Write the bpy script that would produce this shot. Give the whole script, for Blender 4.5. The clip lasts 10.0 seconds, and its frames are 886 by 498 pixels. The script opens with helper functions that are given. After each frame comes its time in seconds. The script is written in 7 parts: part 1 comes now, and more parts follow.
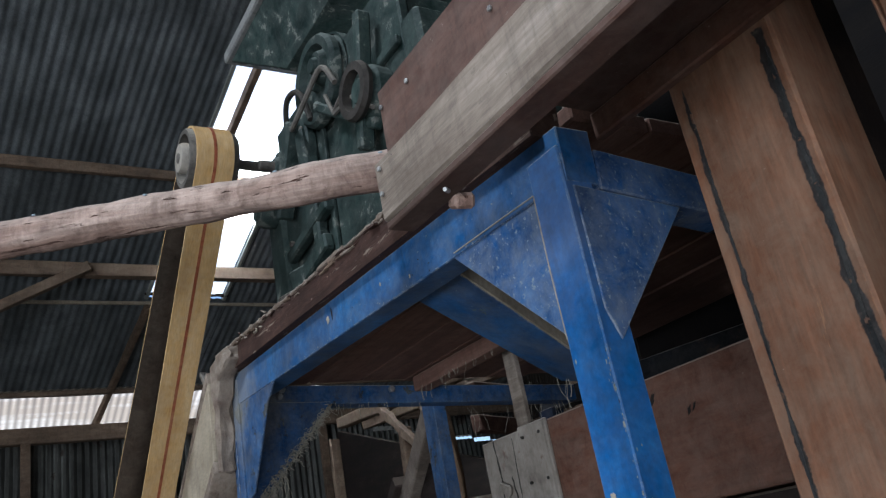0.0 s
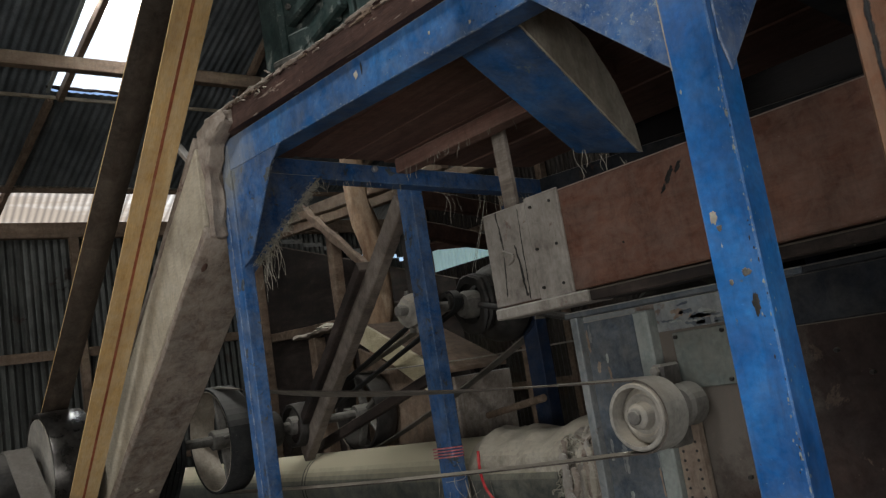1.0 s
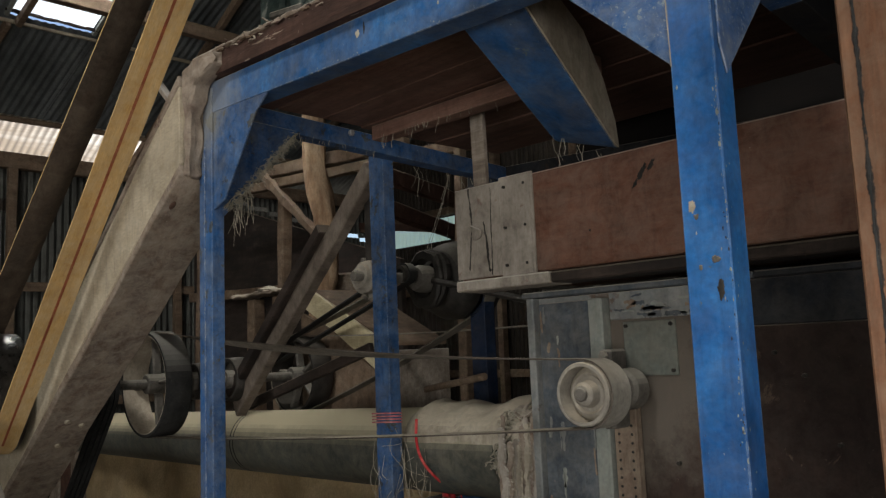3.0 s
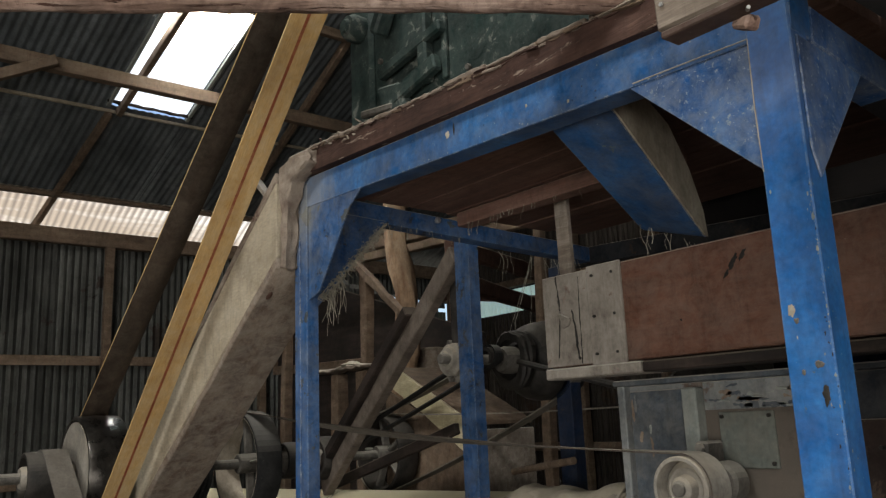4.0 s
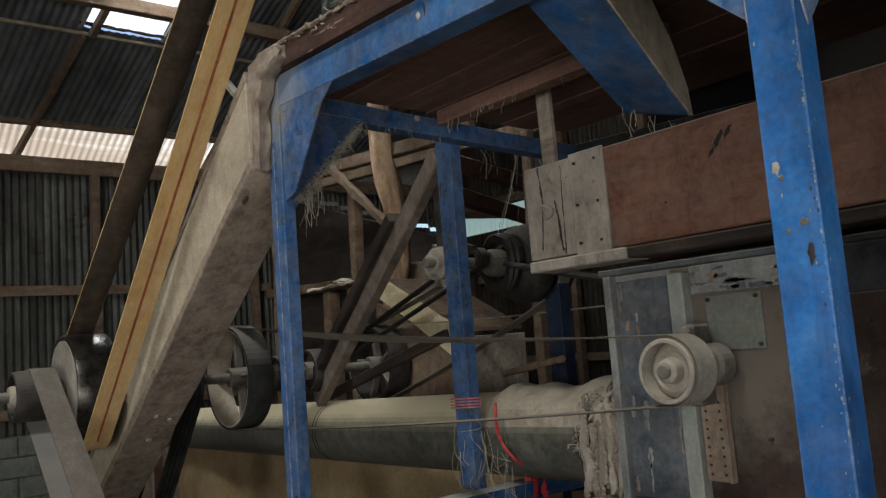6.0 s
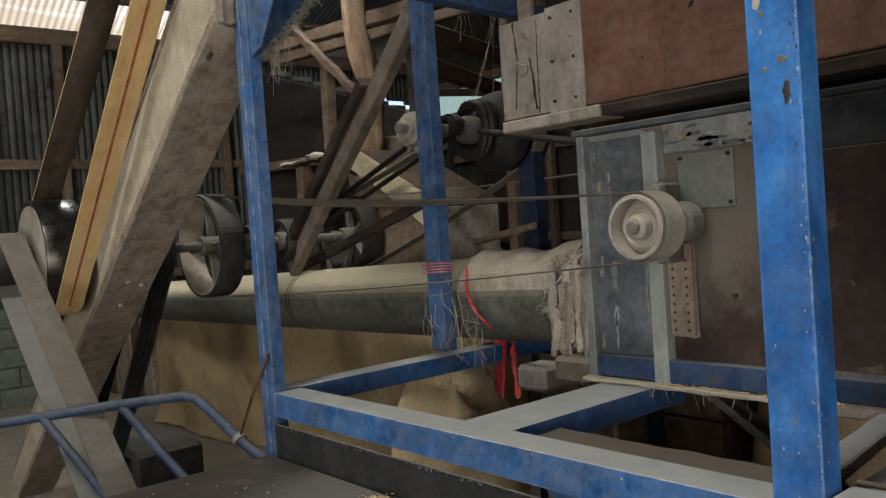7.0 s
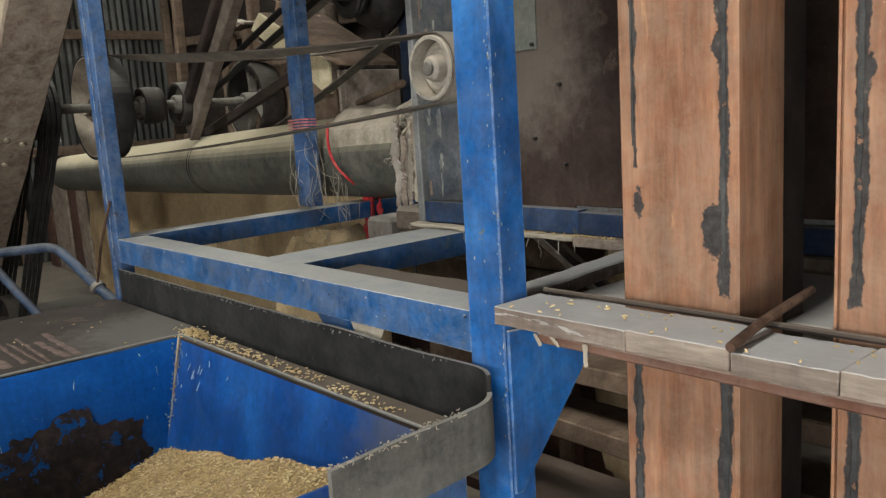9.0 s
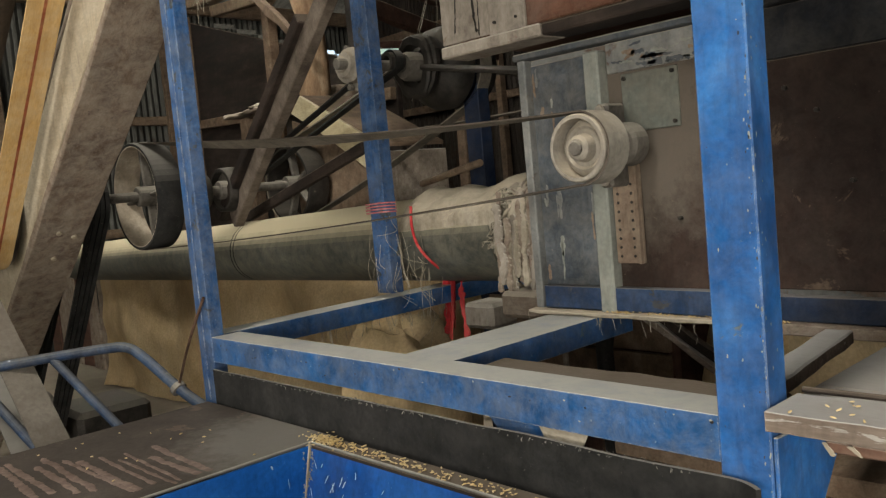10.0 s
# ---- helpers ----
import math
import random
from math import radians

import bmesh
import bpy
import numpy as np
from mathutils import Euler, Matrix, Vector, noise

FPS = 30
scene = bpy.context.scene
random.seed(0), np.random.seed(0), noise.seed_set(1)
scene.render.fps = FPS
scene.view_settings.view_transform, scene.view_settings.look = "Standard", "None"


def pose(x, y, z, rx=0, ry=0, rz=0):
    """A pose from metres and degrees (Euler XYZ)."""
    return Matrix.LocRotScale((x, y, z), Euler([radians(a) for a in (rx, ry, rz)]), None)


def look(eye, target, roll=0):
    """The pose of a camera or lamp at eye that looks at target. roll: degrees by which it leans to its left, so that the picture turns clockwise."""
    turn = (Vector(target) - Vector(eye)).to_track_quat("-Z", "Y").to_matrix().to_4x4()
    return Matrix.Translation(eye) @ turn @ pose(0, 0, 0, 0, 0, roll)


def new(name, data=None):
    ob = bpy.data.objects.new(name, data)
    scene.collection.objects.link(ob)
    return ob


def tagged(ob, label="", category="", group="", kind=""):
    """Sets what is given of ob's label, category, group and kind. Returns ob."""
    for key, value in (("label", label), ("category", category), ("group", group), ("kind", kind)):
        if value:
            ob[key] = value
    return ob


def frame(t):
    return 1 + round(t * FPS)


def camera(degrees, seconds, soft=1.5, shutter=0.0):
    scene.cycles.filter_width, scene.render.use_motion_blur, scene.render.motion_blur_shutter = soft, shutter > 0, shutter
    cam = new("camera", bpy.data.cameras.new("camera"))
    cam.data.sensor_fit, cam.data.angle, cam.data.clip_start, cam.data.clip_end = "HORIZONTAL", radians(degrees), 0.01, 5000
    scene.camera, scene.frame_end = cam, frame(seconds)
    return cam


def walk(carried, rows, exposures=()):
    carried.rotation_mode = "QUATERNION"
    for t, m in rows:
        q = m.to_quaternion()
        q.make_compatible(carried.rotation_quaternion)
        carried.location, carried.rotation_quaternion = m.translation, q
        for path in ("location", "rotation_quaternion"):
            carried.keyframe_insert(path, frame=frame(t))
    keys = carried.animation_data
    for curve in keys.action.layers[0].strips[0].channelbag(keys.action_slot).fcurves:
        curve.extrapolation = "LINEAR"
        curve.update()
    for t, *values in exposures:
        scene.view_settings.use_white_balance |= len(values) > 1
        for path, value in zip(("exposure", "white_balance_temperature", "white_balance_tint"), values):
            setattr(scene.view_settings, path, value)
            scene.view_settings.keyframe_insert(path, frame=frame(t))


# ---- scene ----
cam = camera(56.7, 10.0, soft=1.3)
PATH = [
    (0, (2.32, -0.773, 1.734), (0.779, 0.275, 2.459), -10.7),
    (0.5, (2.178, -0.875, 1.683), (0.592, 0.205, 2.25), -8.9),
    (1, (2.104, -1.034, 1.632), (0.587, 0.236, 1.924), -9.2),
    (1.5, (2.065, -1.114, 1.61), (0.585, 0.207, 1.864), -5.8),
    (2, (2.079, -1.113, 1.612), (0.679, 0.286, 1.901), -3.2),
    (2.2, (2.084, -1.126, 1.6), (0.706, 0.289, 1.914), -1.9),
    (3.3, (2.092, -1.146, 1.578), (0.645, 0.215, 1.815), -2.5),
    (3.5, (2.094, -1.157, 1.586), (0.628, 0.179, 1.842), -2.4),
    (4, (2.108, -1.201, 1.638), (0.589, 0.032, 2.052), -2.4),
    (4.5, (2.128, -1.218, 1.665), (0.621, -0.017, 2.198), -3.2),
    (5, (2.122, -1.198, 1.646), (0.602, -0.003, 2.157), -3.8),
    (5.5, (2.098, -1.162, 1.603), (0.551, 0.046, 1.987), -3.6),
    (6, (2.07, -1.125, 1.566), (0.53, 0.13, 1.798), -4.4),
    (6.2, (2.059, -1.099, 1.558), (0.522, 0.17, 1.727), -4.9),
    (7.3, (2.054, -1.1, 1.468), (0.529, 0.189, 1.352), -4.1),
    (7.5, (2.095, -1.077, 1.444), (0.571, 0.21, 1.294), -4.7),
    (8, (2.26, -0.935, 1.418), (0.766, 0.374, 1.185), -4.9),
    (8.5, (2.398, -0.84, 1.401), (0.893, 0.445, 1.113), -6.3),
    (9, (2.361, -0.84, 1.378), (0.876, 0.457, 1.046), -3.6),
    (9.5, (2.181, -0.974, 1.402), (0.656, 0.306, 1.21), -6.4),
    (10, (2.022, -1.022, 1.425), (0.563, 0.337, 1.266), -5.3),
]
EXPOSURES = [(0.0, 0.2, 5450, 10), (0.5, 0.02, 5850, 10), (1.0, -0.08, 6100, 10), (1.5, -0.08, 6400, 10), (2.0, 0.0, 6600, 10), (3.5, 0.08, 6550, 10), (4.5, 0.2, 6500, 10), (5.5, 0.14, 6450, 10), (6.2, 0.2, 6400, 10),
             (7.3, 0.64, 6550, 10), (8.0, 0.86, 6800, 10), (8.5, 0.93, 6550, 10), (9.0, 0.91, 6450, 10), (9.5, 0.88, 7050, 10), (10.0, 0.85, 7100, 10)]
walk(cam, [(t, look(eye, target, roll)) for t, eye, target, roll in PATH], EXPOSURES)

# ---- light ----
world = bpy.data.worlds.new("sky")
scene.world = world
world.use_nodes = True
wn = world.node_tree
sky = wn.nodes.new("ShaderNodeTexSky")
sky.sky_type = "NISHITA"
sky.sun_disc = False
sky.sun_elevation, sky.sun_rotation = radians(68), radians(245)
wn.nodes["Background"].inputs["Strength"].default_value = 0.15
wn.links.new(sky.outputs["Color"], wn.nodes["Background"].inputs["Color"])

sun_data = bpy.data.lights.new("sun", "SUN")
sun_data.energy, sun_data.angle, sun_data.color = 5.0, radians(0.5), (1.0, 0.96, 0.9)
sun = new("sun", sun_data)
sun.matrix_world = look((0, 0, 30), (10.8, 4.95, 0))


def opening_lamp(name, eye, target, wide, high, watts, color):
    data = bpy.data.lights.new(name, "AREA")
    data.shape, data.size, data.size_y, data.energy, data.color = "RECTANGLE", wide, high, watts, color
    lamp = new(name, data)
    lamp.matrix_world = look(eye, target)
    return lamp


opening_lamp("doorway_daylight", (3.9, -5.9, 1.25), (1.2, 0.0, 0.9), 4.4, 2.3, 235, (1.0, 0.98, 0.94))
# Added lamp in an unseen side opening, to brighten right-hand faces.
opening_lamp("added_side_daylight", (5.95, -2.75, 0.85), (1.5, -0.6, 0.8), 3.0, 1.6, 90, (1.0, 0.98, 0.95))
opening_lamp("skylight_daylight", (-4.39, 1.555, 5.54), (-1.99, 1.555, 0.54), 3.1, 0.86, 420, (1.0, 0.99, 0.95))
# Added lamp at an assumed, unseen roof opening, for light from above.
opening_lamp("added_overhead_daylight", (1.6, -3.9, 6.75), (1.1, -1.2, 0.0), 1.4, 1.4, 290, (1.0, 0.99, 0.95))

# ---- materials ----


def node(nt, kind, **values):
    n = nt.nodes.new(kind)
    for key, value in values.items():
        n.inputs[key].default_value = value
    return n


def ramp(nt, source, stops):
    r = nt.nodes.new("ShaderNodeValToRGB")
    while len(r.color_ramp.elements) < len(stops):
        r.color_ramp.elements.new(0.5)
    for e, (p, c) in zip(r.color_ramp.elements, stops):
        e.position, e.color = p, (*c, 1) if len(c) == 3 else c
    nt.links.new(source, r.inputs["Fac"])
    return r.outputs["Color"]


def mix(nt, fac, a, b):
    m = nt.nodes.new("ShaderNodeMix")
    m.data_type = "RGBA"
    for socket, value in ((m.inputs[0], fac), (m.inputs[6], a), (m.inputs[7], b)):
        if isinstance(value, bpy.types.NodeSocket):
            nt.links.new(value, socket)
        else:
            socket.default_value = value if isinstance(value, float) else (*value, 1)
    return m.outputs[2]


def calc(nt, op, a, b=0.0, c=0.0):
    m = nt.nodes.new("ShaderNodeMath")
    m.operation = op
    for socket, value in zip(m.inputs, (a, b, c)):
        if isinstance(value, bpy.types.NodeSocket):
            nt.links.new(value, socket)
        else:
            socket.default_value = value
    return m.outputs[0]


def material(name, tones, grain=12.0, stretch=(1, 1, 1), rough=0.7, metal=0.0, bump=0.25,
             chips=None, chip_size=9.0, chip_from=0.62, dust=0.0, dust_tone=(0.37, 0.32, 0.245), dust_all=0.0, streaks=0.0, spots=None, chip_along=False, grime=0.55, grime_size=3.5, edge=None, edge_size=0.006, zone=None, spec=0.22, smears=()):
    """A worn surface: tones (dark, middle, light) by grain noise, chips of another colour, and settled dust on faces that look up."""
    m = bpy.data.materials.new(name)
    m.use_nodes = True
    nt = m.node_tree
    bsdf = nt.nodes["Principled BSDF"]
    tc = nt.nodes.new("ShaderNodeTexCoord")
    mp = nt.nodes.new("ShaderNodeMapping")
    mp.inputs["Scale"].default_value = stretch
    nt.links.new(tc.outputs["Object"], mp.inputs["Vector"])

    def noise_at(scale, detail=6.0, rough_=0.6, raw=False, distort=0.0):
        n = node(nt, "ShaderNodeTexNoise", Scale=scale, Detail=detail, Roughness=rough_, Distortion=distort)
        nt.links.new(tc.outputs["Object"] if raw else mp.outputs["Vector"], n.inputs["Vector"])
        return n.outputs["Fac"]

    fine, broad = noise_at(grain), noise_at(grain * 0.17, 4.0)
    both = calc(nt, "ADD", calc(nt, "MULTIPLY", fine, 0.55), calc(nt, "MULTIPLY", broad, 0.45))
    color = ramp(nt, both, [(0.38, tones[0]), (0.5, tones[1]), (0.62, tones[2])])
    rough_value = calc(nt, "MULTIPLY_ADD", fine, 0.3, rough - 0.15)
    height = fine
    if streaks:
        run = node(nt, "ShaderNodeTexNoise", Scale=6.0, Detail=5.0, Roughness=0.6)
        rm = nt.nodes.new("ShaderNodeMapping")
        rm.inputs["Scale"].default_value = (6, 6, 0.5)
        nt.links.new(tc.outputs["Object"], rm.inputs["Vector"])
        nt.links.new(rm.outputs["Vector"], run.inputs["Vector"])
        f = calc(nt, "MULTIPLY", ramp(nt, run.outputs["Fac"], [(0.48, (0, 0, 0)), (0.7, (1, 1, 1))]), streaks)
        color = mix(nt, f, color, tones[0])
    if chips:
        c = noise_at(chip_size, 8.0, 0.68, raw=not chip_along, distort=0.4)
        f = ramp(nt, c, [(chip_from, (0, 0, 0)), (chip_from + 0.025, (1, 1, 1))])
        color = mix(nt, f, color, chips)
        height = calc(nt, "SUBTRACT", height, calc(nt, "MULTIPLY", f, 0.8))
        rough_value = calc(nt, "ADD", rough_value, calc(nt, "MULTIPLY", f, 0.2))
    if spots:
        s = noise_at(120.0, 5.0, 0.65, raw=True)
        f = calc(nt, "MULTIPLY", ramp(nt, s, [(0.685, (0, 0, 0)), (0.72, (1, 1, 1))]), 0.8)
        color = mix(nt, f, color, spots)
    if grime:
        g1 = ramp(nt, noise_at(grime_size, 9.0, 0.72, raw=True, distort=0.6), [(0.42, (0, 0, 0)), (0.68, (1, 1, 1))])
        color = mix(nt, calc(nt, "MULTIPLY", g1, grime), color, tuple(c * 0.32 for c in tones[0]))
        runs = node(nt, "ShaderNodeTexNoise", Scale=9.0, Detail=7.0, Roughness=0.7, Distortion=0.3)
        rmap = nt.nodes.new("ShaderNodeMapping")
        rmap.inputs["Scale"].default_value = (5, 5, 0.7)
        nt.links.new(tc.outputs["Object"], rmap.inputs["Vector"])
        nt.links.new(rmap.outputs["Vector"], runs.inputs["Vector"])
        g3 = ramp(nt, runs.outputs["Fac"], [(0.50, (0, 0, 0)), (0.66, (1, 1, 1))])
        color = mix(nt, calc(nt, "MULTIPLY", g3, grime * 0.6), color, tuple(c * 0.4 for c in tones[0]))
        g4 = ramp(nt, noise_at(33.0, 9.0, 0.8, raw=True), [(0.56, (0, 0, 0)), (0.66, (1, 1, 1))])
        color = mix(nt, calc(nt, "MULTIPLY", g4, grime * 0.55), color, tuple(c * 0.35 for c in tones[0]))
        g2 = ramp(nt, noise_at(85.0, 2.0, 0.5), [(0.3, (0.0, 0.0, 0.0)), (0.7, (1, 1, 1))])
        color = mix(nt, calc(nt, "MULTIPLY_ADD", g2, -0.30, 0.30), color, tuple(c * 0.3 for c in tones[0]))
        height = calc(nt, "ADD", height, calc(nt, "MULTIPLY", g2, 0.25))
    if dust or dust_all:
        geo = nt.nodes.new("ShaderNodeNewGeometry")
        sep = nt.nodes.new("ShaderNodeSeparateXYZ")
        nt.links.new(geo.outputs["True Normal"], sep.inputs[0])
        d = noise_at(6.0, 9.0, 0.72, raw=True, distort=0.5)
        up = ramp(nt, sep.outputs["Z"], [(0.15, (0, 0, 0)), (0.75, (1, 1, 1))])
        cover = calc(nt, "MULTIPLY", up, calc(nt, "MULTIPLY_ADD", d, 0.9, 0.45))
        cover = calc(nt, "MULTIPLY", cover, dust)
        fine_dust = noise_at(17.0, 10.0, 0.78, raw=True, distort=0.4)
        haze = calc(nt, "MULTIPLY", ramp(nt, fine_dust, [(0.38, (0, 0, 0)), (0.64, (1, 1, 1))]), dust_all)
        f = calc(nt, "MINIMUM", calc(nt, "ADD", cover, haze), 0.96)
        color = mix(nt, f, color, dust_tone)
        rough_value = calc(nt, "ADD", rough_value, calc(nt, "MULTIPLY", f, 0.4))
    if edge:
        bev = node(nt, "ShaderNodeBevel", Radius=edge_size)
        bev.samples = 4
        flat = nt.nodes.new("ShaderNodeNewGeometry")
        dot = nt.nodes.new("ShaderNodeVectorMath")
        dot.operation = "DOT_PRODUCT"
        nt.links.new(bev.outputs["Normal"], dot.inputs[0])
        nt.links.new(flat.outputs["True Normal"], dot.inputs[1])
        near = ramp(nt, dot.outputs["Value"], [(0.80, (1, 1, 1)), (0.985, (0, 0, 0))])
        worn = calc(nt, "MULTIPLY", near, ramp(nt, noise_at(48.0, 8.0, 0.75, raw=True), [(0.45, (0, 0, 0)), (0.56, (1, 1, 1))]))
        color = mix(nt, calc(nt, "MULTIPLY", worn, 0.85), color, edge)
    if smears:
        sep2 = nt.nodes.new("ShaderNodeSeparateXYZ")
        nt.links.new(tc.outputs["Object"], sep2.inputs[0])
        sway = calc(nt, "MULTIPLY_ADD", noise_at(5.0, 3.0, 0.5, raw=True), 0.012, -0.006)
        fray = calc(nt, "MULTIPLY_ADD", noise_at(26.0, 9.0, 0.68, raw=True), 0.020, -0.010)
        total = None
        for sx, half, z0, z1, *splash in smears:
            if splash:
                dx = calc(nt, "SUBTRACT", sep2.outputs["X"], sx)
                dz = calc(nt, "MULTIPLY", calc(nt, "SUBTRACT", sep2.outputs["Z"], (z0 + z1) / 2), 2 * half / (z1 - z0))
                away = calc(nt, "SQRT", calc(nt, "ADD", calc(nt, "MULTIPLY", dx, dx), calc(nt, "MULTIPLY", dz, dz)))
                inside = calc(nt, "SUBTRACT", calc(nt, "MULTIPLY_ADD", fray, 1.6, half), away)
                total = inside if total is None else calc(nt, "MAXIMUM", total, inside)
                continue
            gap = calc(nt, "ABSOLUTE", calc(nt, "ADD", calc(nt, "SUBTRACT", sep2.outputs["X"], sx), sway))
            inside = calc(nt, "SUBTRACT", calc(nt, "ADD", half, fray), gap)
            ends = calc(nt, "MULTIPLY", calc(nt, "MINIMUM", calc(nt, "SUBTRACT", sep2.outputs["Z"], z0), calc(nt, "SUBTRACT", z1, sep2.outputs["Z"])), 0.6)
            inside = calc(nt, "MINIMUM", inside, calc(nt, "ADD", ends, fray))
            total = inside if total is None else calc(nt, "MAXIMUM", total, inside)
        f = ramp(nt, calc(nt, "MULTIPLY", total, 100.0), [(0.0, (0, 0, 0)), (0.18, (1, 1, 1))])
        dark = ramp(nt, noise_at(70.0, 5.0, 0.6, raw=True), [(0.35, (0.010, 0.0105, 0.011)), (0.6, (0.028, 0.029, 0.029)), (0.72, (0.09, 0.075, 0.062))])
        color = mix(nt, calc(nt, "MULTIPLY", f, 0.95), color, dark)
        height = calc(nt, "ADD", height, calc(nt, "MULTIPLY", f, 0.6))
    if zone:
        (zx, zy, zz), reach, amount = zone
        off = nt.nodes.new("ShaderNodeVectorMath")
        off.operation = "DISTANCE"
        nt.links.new(tc.outputs["Object"], off.inputs[0])
        off.inputs[1].default_value = (zx, zy, zz)
        patch = calc(nt, "MULTIPLY_ADD", noise_at(22.0, 9.0, 0.75, raw=True), -0.9 * reach, off.outputs["Value"])
        patch = ramp(nt, calc(nt, "DIVIDE", patch, reach), [(0.05, (1, 1, 1)), (0.45, (0, 0, 0))])
        color = mix(nt, calc(nt, "MULTIPLY", patch, amount), color, tuple(c * 0.75 for c in dust_tone))
    nt.links.new(color, bsdf.inputs["Base Color"])
    nt.links.new(calc(nt, "MINIMUM", rough_value, 1.0), bsdf.inputs["Roughness"])
    bsdf.inputs["Metallic"].default_value = metal
    bsdf.inputs["Specular IOR Level"].default_value = spec
    if bump:
        b = node(nt, "ShaderNodeBump", Strength=bump, Distance=0.004)
        nt.links.new(height, b.inputs["Height"])
        nt.links.new(b.outputs["Normal"], bsdf.inputs["Normal"])
    return m


BLUE = material("blue_paint", ((0.004, 0.040, 0.118), (0.008, 0.080, 0.232), (0.022, 0.128, 0.325)), 9, rough=0.55, bump=0.18, chips=(0.09, 0.125, 0.14), chip_size=13.0, chip_from=0.655,
                dust=0.95, dust_tone=(0.30, 0.295, 0.27), dust_all=0.2, streaks=0.2, spots=(0.34, 0.40, 0.42), grime=0.5, grime_size=5.0, edge=(0.42, 0.40, 0.33), edge_size=0.0035, zone=((-0.10, 0.0, 2.36), 0.30, 0.5))
BLUE_POST = material("worn_blue_post_paint", ((0.003, 0.044, 0.15), (0.006, 0.088, 0.28), (0.017, 0.138, 0.38)), 9, rough=0.55, bump=0.18, chips=(0.09, 0.125, 0.14), chip_size=13.0, chip_from=0.655,
                dust=0.95, dust_tone=(0.40, 0.38, 0.33), dust_all=0.07, streaks=0.45, spots=(0.34, 0.40, 0.42), grime=0.45, grime_size=5.0, edge=(0.22, 0.26, 0.27), edge_size=0.0045, zone=((1.49, 0.0, 2.26), 0.26, 0.10))
BLUE_DUSTY = material("dusty_blue_paint", ((0.004, 0.034, 0.105), (0.009, 0.062, 0.18), (0.026, 0.10, 0.25)), 12, rough=0.7, bump=0.3, chips=(0.035, 0.04, 0.045), chip_size=16.0, chip_from=0.59,
                      dust=0.95, dust_tone=(0.33, 0.315, 0.26), dust_all=0.2, spots=(0.36, 0.39, 0.39), grime=0.7, grime_size=6.0, edge=(0.2, 0.24, 0.27), edge_size=0.003, zone=((-0.12, 0.0, 2.34), 0.24, 0.45))
TUBE_BLUE = material("worn_blue_tube_paint", ((0.003, 0.014, 0.040), (0.006, 0.028, 0.075), (0.016, 0.05, 0.11)), 12, rough=0.6, bump=0.3, chips=(0.15, 0.155, 0.145), chip_size=14.0, chip_from=0.63, dust=0.2, dust_tone=(0.30, 0.29, 0.25), dust_all=0.12, spots=(0.36, 0.39, 0.39), grime=0.8, grime_size=6.0)
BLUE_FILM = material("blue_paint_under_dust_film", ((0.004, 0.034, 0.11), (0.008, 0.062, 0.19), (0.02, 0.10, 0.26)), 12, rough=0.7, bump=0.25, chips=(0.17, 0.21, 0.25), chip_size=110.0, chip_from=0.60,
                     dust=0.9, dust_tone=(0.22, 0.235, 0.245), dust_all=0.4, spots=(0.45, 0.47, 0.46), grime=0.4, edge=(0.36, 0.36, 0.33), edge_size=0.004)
# Navy paint with the darkness of shade put into its tones.
NAVY_SHADED = material("navy_darkened_for_shade", ((0.003, 0.004, 0.006), (0.007, 0.009, 0.014), (0.016, 0.02, 0.028)), 7, rough=0.6, bump=0.2, chips=(0.05, 0.03, 0.022), chip_size=6.0, chip_from=0.58, dust=0.5, dust_all=0.12, dust_tone=(0.2, 0.18, 0.15))
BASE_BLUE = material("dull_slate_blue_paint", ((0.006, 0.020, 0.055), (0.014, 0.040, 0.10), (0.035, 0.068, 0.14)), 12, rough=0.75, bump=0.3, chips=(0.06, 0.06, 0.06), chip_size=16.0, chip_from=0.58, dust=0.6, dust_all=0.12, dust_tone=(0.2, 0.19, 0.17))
# Darker copy of the blue paint, shade put into its tones.
BLUE_SHADED = material("grimy_blue_paint_darkened_for_shade", ((0.003, 0.008, 0.022), (0.006, 0.017, 0.045), (0.014, 0.032, 0.075)), 9, rough=0.65, bump=0.2, chips=(0.05, 0.045, 0.04), chip_size=12.0, chip_from=0.62, dust=0.5, dust_all=0.1, dust_tone=(0.2, 0.18, 0.15))
SLATE = material("dark_slate_sheet", ((0.03, 0.038, 0.048), (0.055, 0.07, 0.088), (0.10, 0.115, 0.13)), 7, rough=0.6, bump=0.2, chips=(0.24, 0.21, 0.17), chip_size=8.0, chip_from=0.63, dust=0.8, dust_all=0.25, dust_tone=(0.27, 0.25, 0.21), streaks=0.4)
BLACK_WOOD = material("nearly_black_timber", ((0.012, 0.009, 0.008), (0.028, 0.02, 0.016), (0.055, 0.04, 0.032)), 9, stretch=(0.4, 2, 2), rough=0.8, bump=0.3, dust=0.6, dust_tone=(0.16, 0.13, 0.1))
# Near-black boards: the dark of the void is put into the tones.
VOID_BLACK = material("boards_blackened_for_shade", ((0.004, 0.003, 0.003), (0.009, 0.007, 0.006), (0.018, 0.014, 0.012)), 9, stretch=(0.4, 2, 2), rough=0.9, bump=0.3, grime=0.3)
UNDER_WOOD = material("red_brown_deck_boards", ((0.08, 0.038, 0.028), (0.15, 0.075, 0.055), (0.21, 0.12, 0.09)), 8, stretch=(0.25, 3, 3), rough=0.75, bump=0.35, dust=0.9, dust_all=0.2, dust_tone=(0.25, 0.19, 0.15), spots=(0.35, 0.28, 0.22))
